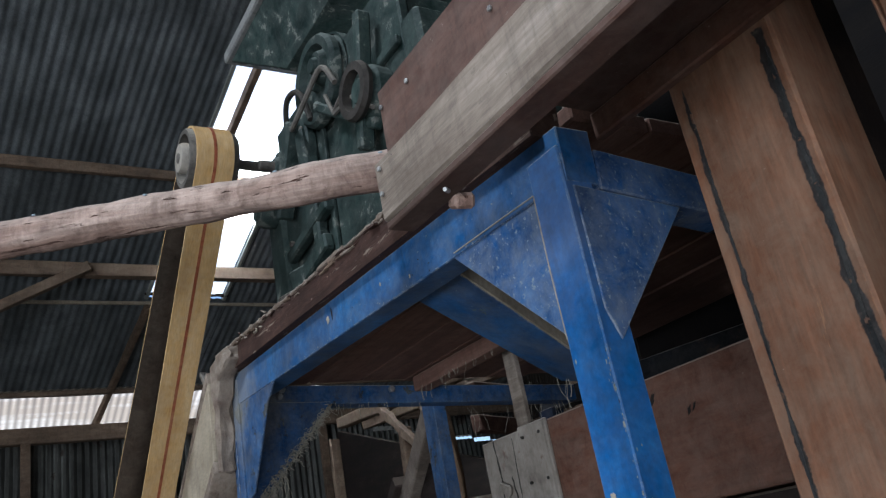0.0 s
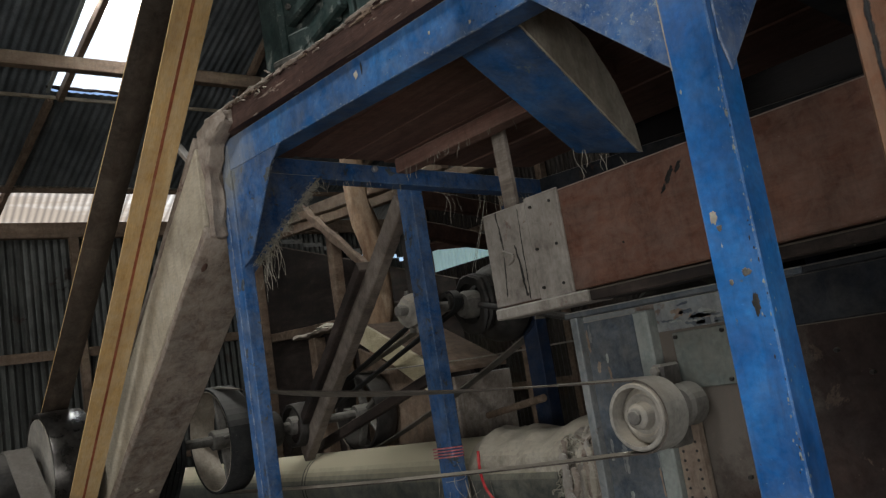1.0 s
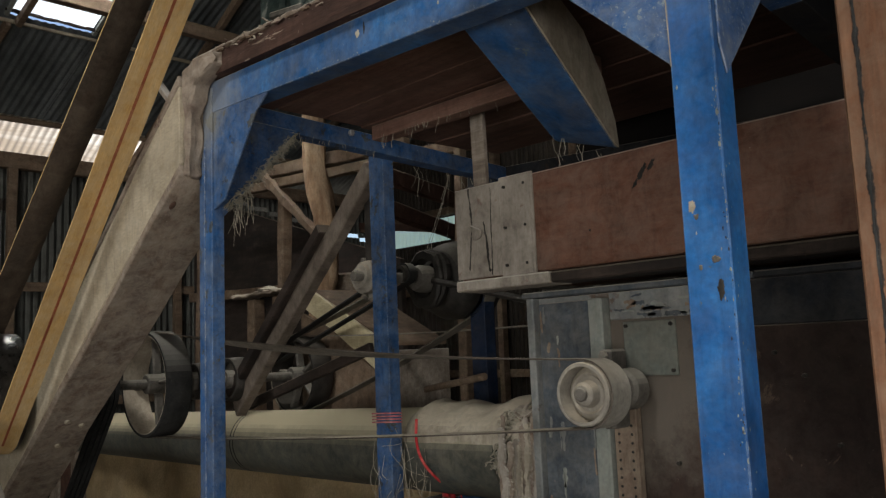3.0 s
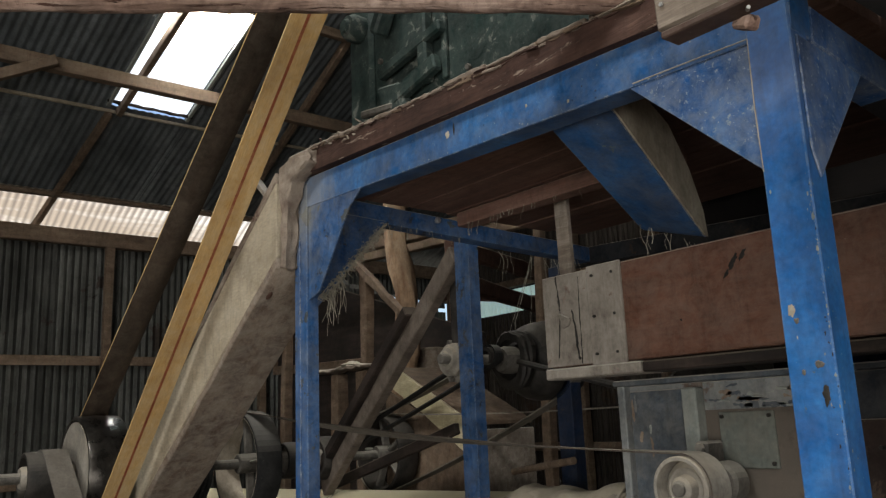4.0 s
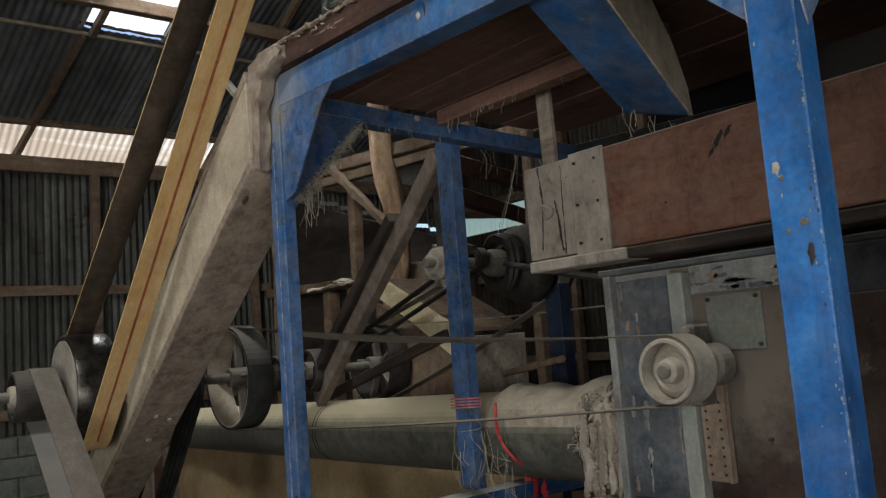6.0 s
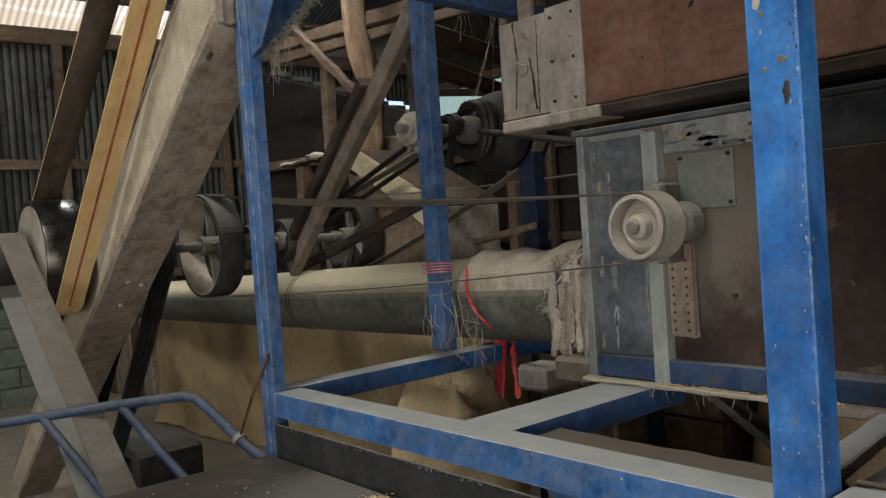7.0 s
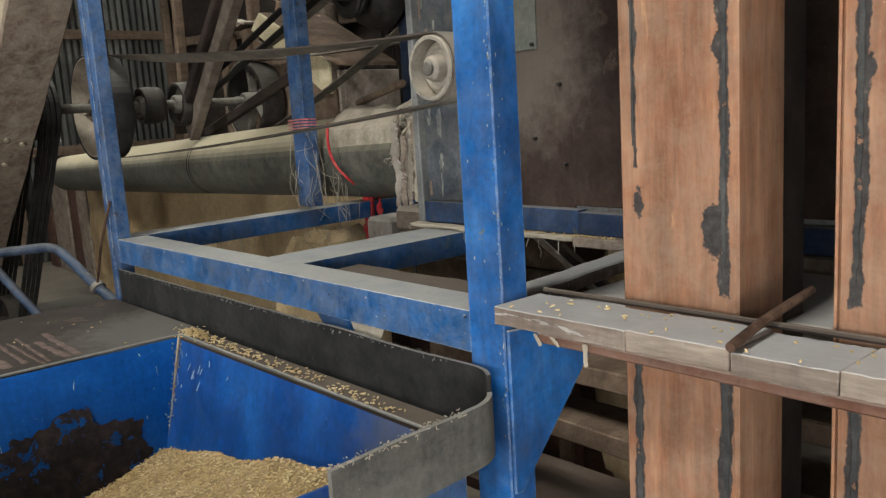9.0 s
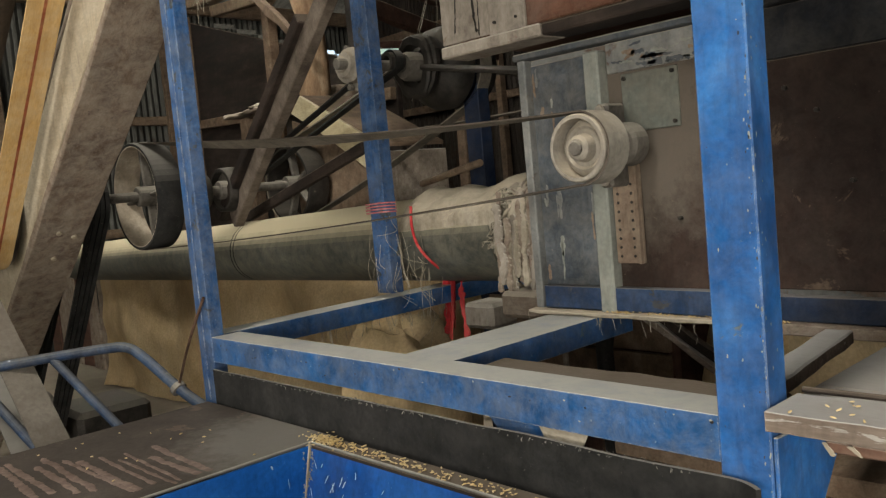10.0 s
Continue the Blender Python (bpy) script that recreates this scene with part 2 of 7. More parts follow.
TRUNK_UNDER = material("dusty_brown_elevator_board", ((0.088, 0.058, 0.042), (0.165, 0.12, 0.087), (0.24, 0.185, 0.138)), 11, stretch=(0.7, 1.5, 0.9), rough=0.9, bump=0.5,
                       chips=(0.125, 0.08, 0.066), chip_size=7.0, chip_from=0.61, dust_all=0.6, dust_tone=(0.30, 0.265, 0.22), spots=(0.48, 0.42, 0.34), grime=0.35)
END_BOARD = material("dust_grey_end_board", ((0.16, 0.135, 0.11), (0.245, 0.215, 0.18), (0.33, 0.295, 0.25)), 12, stretch=(1.6, 1.6, 0.5), rough=0.9, bump=0.5, chips=(0.17, 0.11, 0.085), chip_size=12.0, chip_from=0.62, dust=0.7, dust_all=0.35, dust_tone=(0.40, 0.37, 0.32), spots=(0.12, 0.09, 0.07), grime=0.35)
EDGE_WOOD = material("frayed_dark_board", ((0.03, 0.016, 0.012), (0.065, 0.034, 0.025), (0.11, 0.066, 0.05)), 16, stretch=(0.3, 2, 2), rough=0.85, bump=0.6, chips=(0.26, 0.20, 0.155), chip_size=20.0, chip_from=0.61, chip_along=True, dust=0.8, dust_tone=(0.27, 0.22, 0.18), spots=(0.4, 0.33, 0.26))
# Dark brown sheet, greyer in a patch round x 0.93.
CAB_SHEET = material("brown_sheet_with_grey_patch", ((0.018, 0.009, 0.007), (0.034, 0.018, 0.013), (0.06, 0.036, 0.027)), 6, rough=0.75, bump=0.2, chips=(0.10, 0.07, 0.05), chip_size=7.0, chip_from=0.63, dust=0.7, dust_all=0.08, streaks=0.3, dust_tone=(0.185, 0.163, 0.132), spots=(0.25, 0.2, 0.15), zone=((0.93, 0.62, 1.52), 0.36, 0.5))
PLANK_WOOD = material("dust_covered_plank", ((0.13, 0.10, 0.078), (0.21, 0.17, 0.135), (0.30, 0.25, 0.205)), 14, stretch=(0.3, 2.5, 2.5), rough=0.9, bump=0.25, dust=0.95, dust_tone=(0.33, 0.32, 0.305), spots=(0.1, 0.07, 0.05), grime=0.35, edge=(0.22, 0.14, 0.10), edge_size=0.004)
PLANK_DARK = material("worn_brown_plank", ((0.10, 0.075, 0.058), (0.165, 0.13, 0.105), (0.24, 0.20, 0.165)), 14, stretch=(0.3, 2.5, 2.5), rough=0.9, bump=0.3, chips=(0.33, 0.31, 0.28), chip_size=22.0, chip_from=0.62, chip_along=True, dust=0.95, dust_tone=(0.31, 0.305, 0.295), spots=(0.1, 0.07, 0.05), grime=0.4, edge=(0.3, 0.27, 0.23), edge_size=0.003)
RUST_STRIP = material("tan_rusty_strip", ((0.13, 0.085, 0.06), (0.21, 0.15, 0.11), (0.29, 0.225, 0.17)), 14, rough=0.85, bump=0.3, dust_all=0.3, dust_tone=(0.30, 0.26, 0.20))
RUST_ROD = material("rusty_brown_rod", ((0.03, 0.016, 0.01), (0.06, 0.032, 0.02), (0.12, 0.07, 0.045)), 40, rough=0.85, bump=0.5)
SCRATCH = material("pale_scratched_paint", ((0.24, 0.32, 0.38), (0.34, 0.41, 0.45), (0.45, 0.49, 0.5)), 30, rough=0.7, bump=0.0, grime=0.0)
LINING = material("brown_dusty_pulley_inside", ((0.38, 0.32, 0.25), (0.50, 0.43, 0.34), (0.58, 0.51, 0.41)), 10, rough=0.9, bump=0.3, dust_all=0.35, dust_tone=(0.30, 0.25, 0.18))
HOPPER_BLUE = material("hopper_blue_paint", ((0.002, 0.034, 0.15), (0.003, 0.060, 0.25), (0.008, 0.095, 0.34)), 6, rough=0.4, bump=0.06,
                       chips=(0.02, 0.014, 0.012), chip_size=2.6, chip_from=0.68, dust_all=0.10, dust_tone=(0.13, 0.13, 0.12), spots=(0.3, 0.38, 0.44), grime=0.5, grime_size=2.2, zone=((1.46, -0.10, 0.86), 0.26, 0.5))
# Brighter copy of the hopper blue: light on the left wall put into colour.
LEFT_WALL_BLUE = material("hopper_blue_paint_brightened_for_light", ((0.002, 0.056, 0.24), (0.003, 0.092, 0.37), (0.010, 0.13, 0.46)), 6, rough=0.4, bump=0.06, dust_all=0.03, dust_tone=(0.035, 0.023, 0.02), spots=(0.3, 0.38, 0.44), grime=0.5, grime_size=2.2)
OXIDE = material("red_oxide_paint", ((0.16, 0.067, 0.035), (0.24, 0.108, 0.06), (0.31, 0.16, 0.097)), 16, stretch=(2.2, 2.2, 0.22), rough=0.6, bump=0.2,
                 chips=(0.40, 0.19, 0.085), chip_size=14.0, chip_from=0.645, chip_along=True, dust=0.7, dust_all=0.34, dust_tone=(0.27, 0.215, 0.16), streaks=0.35, spots=(0.45, 0.36, 0.29), grime=0.3, edge=(0.34, 0.165, 0.08), edge_size=0.006)
TROUGH_WOOD = material("dark_brown_trough_wood", ((0.055, 0.028, 0.02), (0.09, 0.047, 0.034), (0.13, 0.075, 0.056)), 8, stretch=(0.3, 1, 1.5), rough=0.65, bump=0.2, dust=0.8, dust_all=0.25, dust_tone=(0.2, 0.165, 0.14), spots=(0.3, 0.25, 0.2))
OXIDE_BOX = material("red_brown_box_paint", ((0.074, 0.032, 0.019), (0.118, 0.051, 0.031), (0.158, 0.075, 0.048)), 8, stretch=(0.3, 1, 1.5), rough=0.6, bump=0.15,
                     dust=0.9, dust_all=0.25, dust_tone=(0.27, 0.21, 0.17), spots=(0.3, 0.25, 0.2))
DARK_WOOD = material("dark_red_wood", ((0.045, 0.021, 0.015), (0.085, 0.04, 0.028), (0.13, 0.07, 0.05)), 7, stretch=(0.25, 3, 3), rough=0.7, bump=0.35, dust=0.9, dust_all=0.12, dust_tone=(0.22, 0.17, 0.13))
DUSTY_WOOD = material("dusty_wood", ((0.13, 0.09, 0.068), (0.21, 0.165, 0.125), (0.30, 0.25, 0.20)), 9, stretch=(0.4, 2, 2), rough=0.85, bump=0.45,
                      chips=(0.10, 0.05, 0.035), chip_size=5.0, chip_from=0.62, dust=0.9, dust_all=0.35, dust_tone=(0.33, 0.29, 0.24), spots=(0.05, 0.035, 0.028))
GREY_WOOD = material("weathered_grey_wood", ((0.17, 0.135, 0.105), (0.27, 0.225, 0.18), (0.36, 0.31, 0.26)), 14, stretch=(0.3, 2.5, 2.5), rough=0.85, bump=0.5, dust=0.8, dust_tone=(0.36, 0.34, 0.31), spots=(0.08, 0.06, 0.05))
PALE_WOOD = material("planed_pale_wood", ((0.30, 0.245, 0.165), (0.39, 0.33, 0.235), (0.45, 0.39, 0.29)), 6, stretch=(0.5, 2, 2), rough=0.75, bump=0.1, dust_all=0.3, dust_tone=(0.34, 0.31, 0.26))
NEW_WOOD = material("yellowish_sawn_wood", ((0.52, 0.44, 0.27), (0.63, 0.55, 0.36), (0.70, 0.63, 0.45)), 7, stretch=(0.4, 2, 2), rough=0.8, bump=0.15, dust=0.4)
ROUND_WOOD = material("round_pole_wood", ((0.21, 0.13, 0.10), (0.345, 0.235, 0.185), (0.47, 0.36, 0.295)), 20, stretch=(0.2, 2.0, 2.0), rough=0.8, bump=0.9,
                      chips=(0.075, 0.038, 0.027), chip_size=46.0, chip_from=0.605, chip_along=True, dust=0.35, dust_tone=(0.44, 0.39, 0.34), grime=0.75, grime_size=12.0, spots=(0.12, 0.07, 0.05))
TRUNK_WOOD = material("trunk_post_wood", ((0.20, 0.11, 0.06), (0.36, 0.23, 0.135), (0.48, 0.35, 0.23)), 8, stretch=(2, 2, 0.5), rough=0.85, bump=0.7, dust=0.5, dust_all=0.2)
BRACE_WOOD = material("dull_brown_brace_timber", ((0.055, 0.04, 0.032), (0.10, 0.078, 0.063), (0.15, 0.122, 0.10)), 9, stretch=(2, 0.6, 2), rough=0.85, bump=0.35, dust_all=0.15)
ROOF_WOOD = material("roof_timber", ((0.08, 0.05, 0.032), (0.145, 0.095, 0.062), (0.21, 0.148, 0.10)), 9, stretch=(2, 0.4, 2), rough=0.85, bump=0.35, dust_all=0.15)
GREEN = material("dark_green_machine_paint", ((0.004, 0.012, 0.011), (0.010, 0.025, 0.022), (0.025, 0.046, 0.040)), 9, rough=0.6, bump=0.25,
                 chips=(0.13, 0.135, 0.115), chip_size=17.0, chip_from=0.585, dust=0.8, dust_all=0.30, dust_tone=(0.13, 0.15, 0.135), spots=(0.34, 0.34, 0.30))
IRON = material("dusty_cast_iron", ((0.05, 0.045, 0.04), (0.10, 0.09, 0.08), (0.17, 0.155, 0.135)), 14, rough=0.7, metal=0.25, bump=0.4, dust=0.9, dust_all=0.35, dust_tone=(0.27, 0.25, 0.21))
DARK_IRON = material("dark_greasy_iron", ((0.012, 0.011, 0.01), (0.028, 0.025, 0.022), (0.055, 0.048, 0.042)), 14, rough=0.6, metal=0.2, bump=0.3, dust=0.35, dust_all=0.08, dust_tone=(0.2, 0.18, 0.15))
PULLEY_GREY = material("dusty_grey_pulley", ((0.17, 0.155, 0.135), (0.26, 0.24, 0.205), (0.33, 0.305, 0.265)), 12, rough=0.75, metal=0.1, bump=0.25, dust=0.7, dust_all=0.3)
GREY_PANEL = material("blue_grey_sheet", ((0.11, 0.12, 0.125), (0.175, 0.185, 0.185), (0.25, 0.255, 0.245)), 6, rough=0.6, metal=0.1, bump=0.15,
                      chips=(0.13, 0.085, 0.06), chip_size=5.0, chip_from=0.6, dust=0.9, dust_all=0.35, streaks=0.3, dust_tone=(0.31, 0.29, 0.25))
PATCH_PANEL = material("grey_green_sheet", ((0.19, 0.21, 0.19), (0.25, 0.27, 0.245), (0.30, 0.32, 0.29)), 5, rough=0.6, bump=0.1, dust_all=0.3, dust_tone=(0.31, 0.28, 0.23))
FAINT_PANEL = material("faded_grey_green_sheet", ((0.095, 0.105, 0.092), (0.135, 0.148, 0.13), (0.18, 0.19, 0.168)), 5, rough=0.65, bump=0.12, chips=(0.10, 0.075, 0.055), chip_size=9.0, chip_from=0.62, dust_all=0.35, dust_tone=(0.19, 0.165, 0.13), streaks=0.3)
RUBBER = material("black_rubber", ((0.010, 0.010, 0.010), (0.018, 0.018, 0.018), (0.032, 0.031, 0.030)), 9, rough=0.8, spec=0.12, bump=0.2, dust=0.8, dust_all=0.06, dust_tone=(0.20, 0.19, 0.17), spots=(0.2, 0.18, 0.15))
RUBBER_DUSTY = material("dusty_grey_rubber", ((0.055, 0.055, 0.05), (0.10, 0.10, 0.092), (0.15, 0.15, 0.137)), 7, rough=0.85, bump=0.3, dust=0.8, dust_all=0.35, dust_tone=(0.22, 0.21, 0.18), spots=(0.3, 0.28, 0.23))
TAR = material("black_tar", ((0.012, 0.013, 0.014), (0.026, 0.028, 0.029), (0.05, 0.051, 0.05)), 16, rough=0.6, bump=0.8, chips=(0.20, 0.105, 0.065), chip_size=30.0, chip_from=0.60, spots=(0.22, 0.2, 0.18), dust_all=0.2, dust_tone=(0.16, 0.15, 0.13))
YELLOW_BELT = material("yellow_canvas_belt", ((0.41, 0.24, 0.08), (0.52, 0.325, 0.12), (0.57, 0.40, 0.19)), 9, stretch=(0.5, 3, 0.5), rough=0.75, bump=0.15, grime=0.3, dust_all=0.4, dust_tone=(0.48, 0.39, 0.26))
RED_LINE = material("faded_red_stripe", ((0.22, 0.06, 0.03), (0.30, 0.09, 0.04), (0.36, 0.16, 0.08)), 20, rough=0.8, bump=0.0)
BROWN_BELT = material("dark_belt_inside", ((0.022, 0.015, 0.010), (0.042, 0.028, 0.019), (0.075, 0.052, 0.034)), 6, stretch=(0.4, 2, 0.4), rough=0.6, bump=0.12, dust_all=0.1)
PALE_BELT = material("pale_canvas_belt", ((0.22, 0.20, 0.17), (0.30, 0.28, 0.24), (0.37, 0.345, 0.30)), 10, rough=0.6, bump=0.1, dust=0.5)
BELT_EDGE = material("dark_brown_belt", ((0.045, 0.036, 0.028), (0.075, 0.06, 0.048), (0.11, 0.092, 0.075)), 9, stretch=(0.5, 3, 3), rough=0.8, bump=0.2, dust=0.2)
GREY_BELT = material("grey_canvas_belt", ((0.09, 0.08, 0.068), (0.14, 0.125, 0.105), (0.19, 0.17, 0.145)), 8, rough=0.85, bump=0.2, dust=0.6, dust_all=0.3)
PVC = material("grey_plastic_pipe", ((0.042, 0.046, 0.043), (0.062, 0.068, 0.063), (0.088, 0.095, 0.087)), 5, stretch=(0.4, 1, 1), rough=0.5, bump=0.05, dust=1.3, dust_all=0.15, dust_tone=(0.50, 0.44, 0.30), spots=(0.2, 0.2, 0.18))
CLOTH = material("dusty_sacking", ((0.22, 0.19, 0.145), (0.31, 0.275, 0.215), (0.39, 0.355, 0.29)), 16, rough=0.9, bump=0.5, dust=0.7, dust_all=0.3)
TARP = material("tan_tarpaulin", ((0.52, 0.38, 0.20), (0.63, 0.48, 0.28), (0.70, 0.56, 0.35)), 3, rough=0.75, bump=0.15, dust=0.1, grime=0.3)
STRAW = material("dusty_straw", ((0.24, 0.215, 0.165), (0.34, 0.31, 0.245), (0.44, 0.41, 0.335)), 30, rough=0.9, bump=0.0)
STRING = material("pink_red_twine", ((0.38, 0.09, 0.10), (0.50, 0.17, 0.17), (0.55, 0.28, 0.26)), 30, rough=0.8, bump=0.0)
RED_CLOTH = material("red_twine", ((0.33, 0.015, 0.02), (0.48, 0.03, 0.035), (0.55, 0.10, 0.09)), 30, rough=0.75, bump=0.1)
GRAIN = material("unhusked_rice", ((0.40, 0.28, 0.12), (0.55, 0.41, 0.20), (0.66, 0.53, 0.31)), 60, rough=0.7, bump=0.4, grime=0.2)
ZINC = material("galvanised_corrugated_wall", ((0.038, 0.038, 0.033), (0.08, 0.08, 0.071), (0.145, 0.145, 0.13)), 3, stretch=(1, 2.5, 0.35), rough=0.55, metal=0.45, bump=0.05,
                chips=(0.06, 0.045, 0.035), chip_size=2.0, chip_from=0.6, streaks=0.5)
RUSTED_ZINC = material("rusted_corrugated_wall", ((0.025, 0.02, 0.016), (0.045, 0.036, 0.028), (0.08, 0.065, 0.05)), 3, stretch=(1, 2.5, 0.35), rough=0.7, metal=0.2, bump=0.05, chips=(0.06, 0.04, 0.028), chip_size=2.0, chip_from=0.58, streaks=0.5)
ROOFING = material("dark_corrugated_roof", ((0.08, 0.088, 0.09), (0.13, 0.142, 0.145), (0.20, 0.215, 0.22)), 3, stretch=(0.5, 2, 1), rough=0.65, metal=0.08, bump=0.05)
CONCRETE = material("concrete_floor", ((0.06, 0.05, 0.04), (0.10, 0.085, 0.068), (0.14, 0.12, 0.098)), 4, rough=0.9, bump=0.5, dust=0.3)
BLOCK = material("green_grey_block", ((0.10, 0.11, 0.095), (0.15, 0.16, 0.14), (0.20, 0.21, 0.18)), 9, rough=0.9, bump=0.5)
EARTH = material("pale_dry_earth", ((0.28, 0.24, 0.18), (0.38, 0.33, 0.26), (0.46, 0.41, 0.33)), 3, rough=0.95, bump=0.4)
TREES = material("far_foliage", ((0.03, 0.06, 0.02), (0.06, 0.10, 0.035), (0.09, 0.14, 0.05)), 2, rough=0.9, bump=0.3)
STEEL = material("bright_bolt_steel", ((0.35, 0.35, 0.34), (0.5, 0.5, 0.48), (0.62, 0.62, 0.6)), 20, rough=0.4, metal=0.7, bump=0.1)

POLISHED = material("belt_polished_steel", ((0.03, 0.027, 0.023), (0.06, 0.054, 0.047), (0.11, 0.10, 0.09)), 20, rough=0.3, metal=0.8, bump=0.03, grime=0.1)

skypanel = bpy.data.materials.new("clear_roof_sheet")
skypanel.use_nodes = True
_nt = skypanel.node_tree
_nt.nodes.remove(_nt.nodes["Principled BSDF"])
_a, _b, _m = _nt.nodes.new("ShaderNodeBsdfTranslucent"), _nt.nodes.new("ShaderNodeBsdfTransparent"), _nt.nodes.new("ShaderNodeMixShader")
_a.inputs["Color"].default_value = (0.9, 0.93, 0.92, 1)
_m.inputs["Fac"].default_value = 0.35
_nt.links.new(_a.outputs[0], _m.inputs[1])
_nt.links.new(_b.outputs[0], _m.inputs[2])
_nt.links.new(_m.outputs[0], _nt.nodes["Material Output"].inputs["Surface"])

eave_mat = bpy.data.materials.new("translucent_eave_sheet")
eave_mat.use_nodes = True
_nt = eave_mat.node_tree
_b = _nt.nodes["Principled BSDF"]
_a, _m = _nt.nodes.new("ShaderNodeBsdfTranslucent"), _nt.nodes.new("ShaderNodeMixShader")
_n = node(_nt, "ShaderNodeTexNoise", Scale=2.2, Detail=6.0, Roughness=0.65)
_c = ramp(_nt, _n.outputs["Fac"], [(0.36, (0.45, 0.37, 0.28)), (0.5, (0.76, 0.70, 0.60)), (0.62, (0.88, 0.85, 0.78))])
_tc = _nt.nodes.new("ShaderNodeTexCoord")
_sp = _nt.nodes.new("ShaderNodeSeparateXYZ")
_nt.links.new(_tc.outputs["Object"], _sp.inputs[0])
# Rib contrast put into the colour: darker bands at the corrugation's pitch.
_w = calc(_nt, "MULTIPLY_ADD", calc(_nt, "SINE", calc(_nt, "MULTIPLY", _sp.outputs["Y"], 2 * math.pi / 0.076)), 0.5, 0.5)
_c = mix(_nt, calc(_nt, "MULTIPLY", _w, 0.72), _c, (0.15, 0.125, 0.10))
_nt.links.new(_c, _a.inputs["Color"])
_nt.links.new(_c, _b.inputs["Base Color"])
_m.inputs["Fac"].default_value = 0.8
_nt.links.new(_b.outputs[0], _m.inputs[1])
_nt.links.new(_a.outputs[0], _m.inputs[2])
_nt.links.new(_m.outputs[0], _nt.nodes["Material Output"].inputs["Surface"])

# ---- building helpers ----


def thing(name, at, label, category, group="", kind=""):
    ob = new(name)
    ob.location = at
    ob.empty_display_size = 0.1
    return tagged(ob, label, category, group, kind)


def finish(bm, smooth_angle=35):
    bmesh.ops.recalc_face_normals(bm, faces=bm.faces)
    for f in bm.faces:
        f.smooth = True
    for e in bm.edges:
        if len(e.link_faces) == 2 and e.calc_face_angle(0) > radians(smooth_angle):
            e.smooth = False


def part(name, bm, mat, parent=None, label="", smooth=True):
    if smooth:
        finish(bm)
    else:
        bmesh.ops.recalc_face_normals(bm, faces=bm.faces)
    me = bpy.data.meshes.new(name)
    bm.to_mesh(me)
    bm.free()
    for mm in (mat if isinstance(mat, (list, tuple)) else [mat]):
        me.materials.append(mm)
    ob = new(name, me)
    if parent:
        ob.parent = parent
        ob.matrix_parent_inverse = Matrix.Translation(-Vector(parent.location))
    return tagged(ob, label)


def solo(name, bm, mat, label, category, group="", kind="", smooth=True):
    return tagged(part(name, bm, mat, smooth=smooth), label, category, group, kind)


def bevel(bm, width, segments=1):
    if width:
        edges = [e for e in bm.edges if len(e.link_faces) == 2 and e.calc_face_angle(0) > 0.6]
        bmesh.ops.bevel(bm, geom=edges, offset=width, segments=segments, affect="EDGES", clamp_overlap=True)


def box(x0, x1, y0, y1, z0, z1, bev=0.003, bm=None):
    b = bmesh.new()
    bmesh.ops.create_cube(b, size=1.0)
    bmesh.ops.transform(b, matrix=Matrix.Translation(((x0 + x1) / 2, (y0 + y1) / 2, (z0 + z1) / 2)) @ Matrix.Diagonal((abs(x1 - x0), abs(y1 - y0), abs(z1 - z0), 1)), verts=b.verts)
    bevel(b, bev)
    return merge(bm, b)


def merge(bm, b):
    if bm is None:
        return b
    me = bpy.data.meshes.new("tmp")
    b.to_mesh(me)
    b.free()
    bm.from_mesh(me)
    bpy.data.meshes.remove(me)
    return bm


def prism(points, direction, bev=0.003, bm=None):
    """A flat polygon pushed along direction."""
    b = bmesh.new()
    face = b.faces.new([b.verts.new(p) for p in points])
    out = bmesh.ops.extrude_face_region(b, geom=[face])
    bmesh.ops.translate(b, vec=direction, verts=[v for v in out["geom"] if isinstance(v, bmesh.types.BMVert)])
    bmesh.ops.recalc_face_normals(b, faces=b.faces)
    bevel(b, bev)
    return merge(bm, b)


def axes_for(a, b, up=(0, 0, 1)):
    d = (Vector(b) - Vector(a)).normalized()
    s = d.cross(Vector(up))
    s = s.normalized() if s.length > 1e-4 else Vector((1, 0, 0))
    return d, s, s.cross(d).normalized()


def beam(a, b, wide, high, bev=0.003, up=(0, 0, 1), bm=None, cuts=0, wobble=0.0, seed=0):
    """A squared timber or bar from a to b: wide sideways, high upwards."""
    d, s, u = axes_for(a, b, up)
    bb = bmesh.new()
    n = cuts + 1
    rings = []
    rnd = random.Random(seed)
    for i in range(n + 1):
        c = Vector(a).lerp(Vector(b), i / n)
        ring = []
        for sx, sz in ((-1, -1), (1, -1), (1, 1), (-1, 1)):
            j = Vector((rnd.uniform(-1, 1), rnd.uniform(-1, 1), rnd.uniform(-1, 1))) * wobble
            ring.append(bb.verts.new(c + s * sx * wide / 2 + u * sz * high / 2 + j))
        rings.append(ring)
    for r0, r1 in zip(rings, rings[1:]):
        for k in range(4):
            bb.faces.new((r0[k], r0[(k + 1) % 4], r1[(k + 1) % 4], r1[k]))
    bb.faces.new(rings[0][::-1])
    bb.faces.new(rings[-1])
    bmesh.ops.recalc_face_normals(bb, faces=bb.faces)
    bevel(bb, bev)
    return merge(bm, bb)


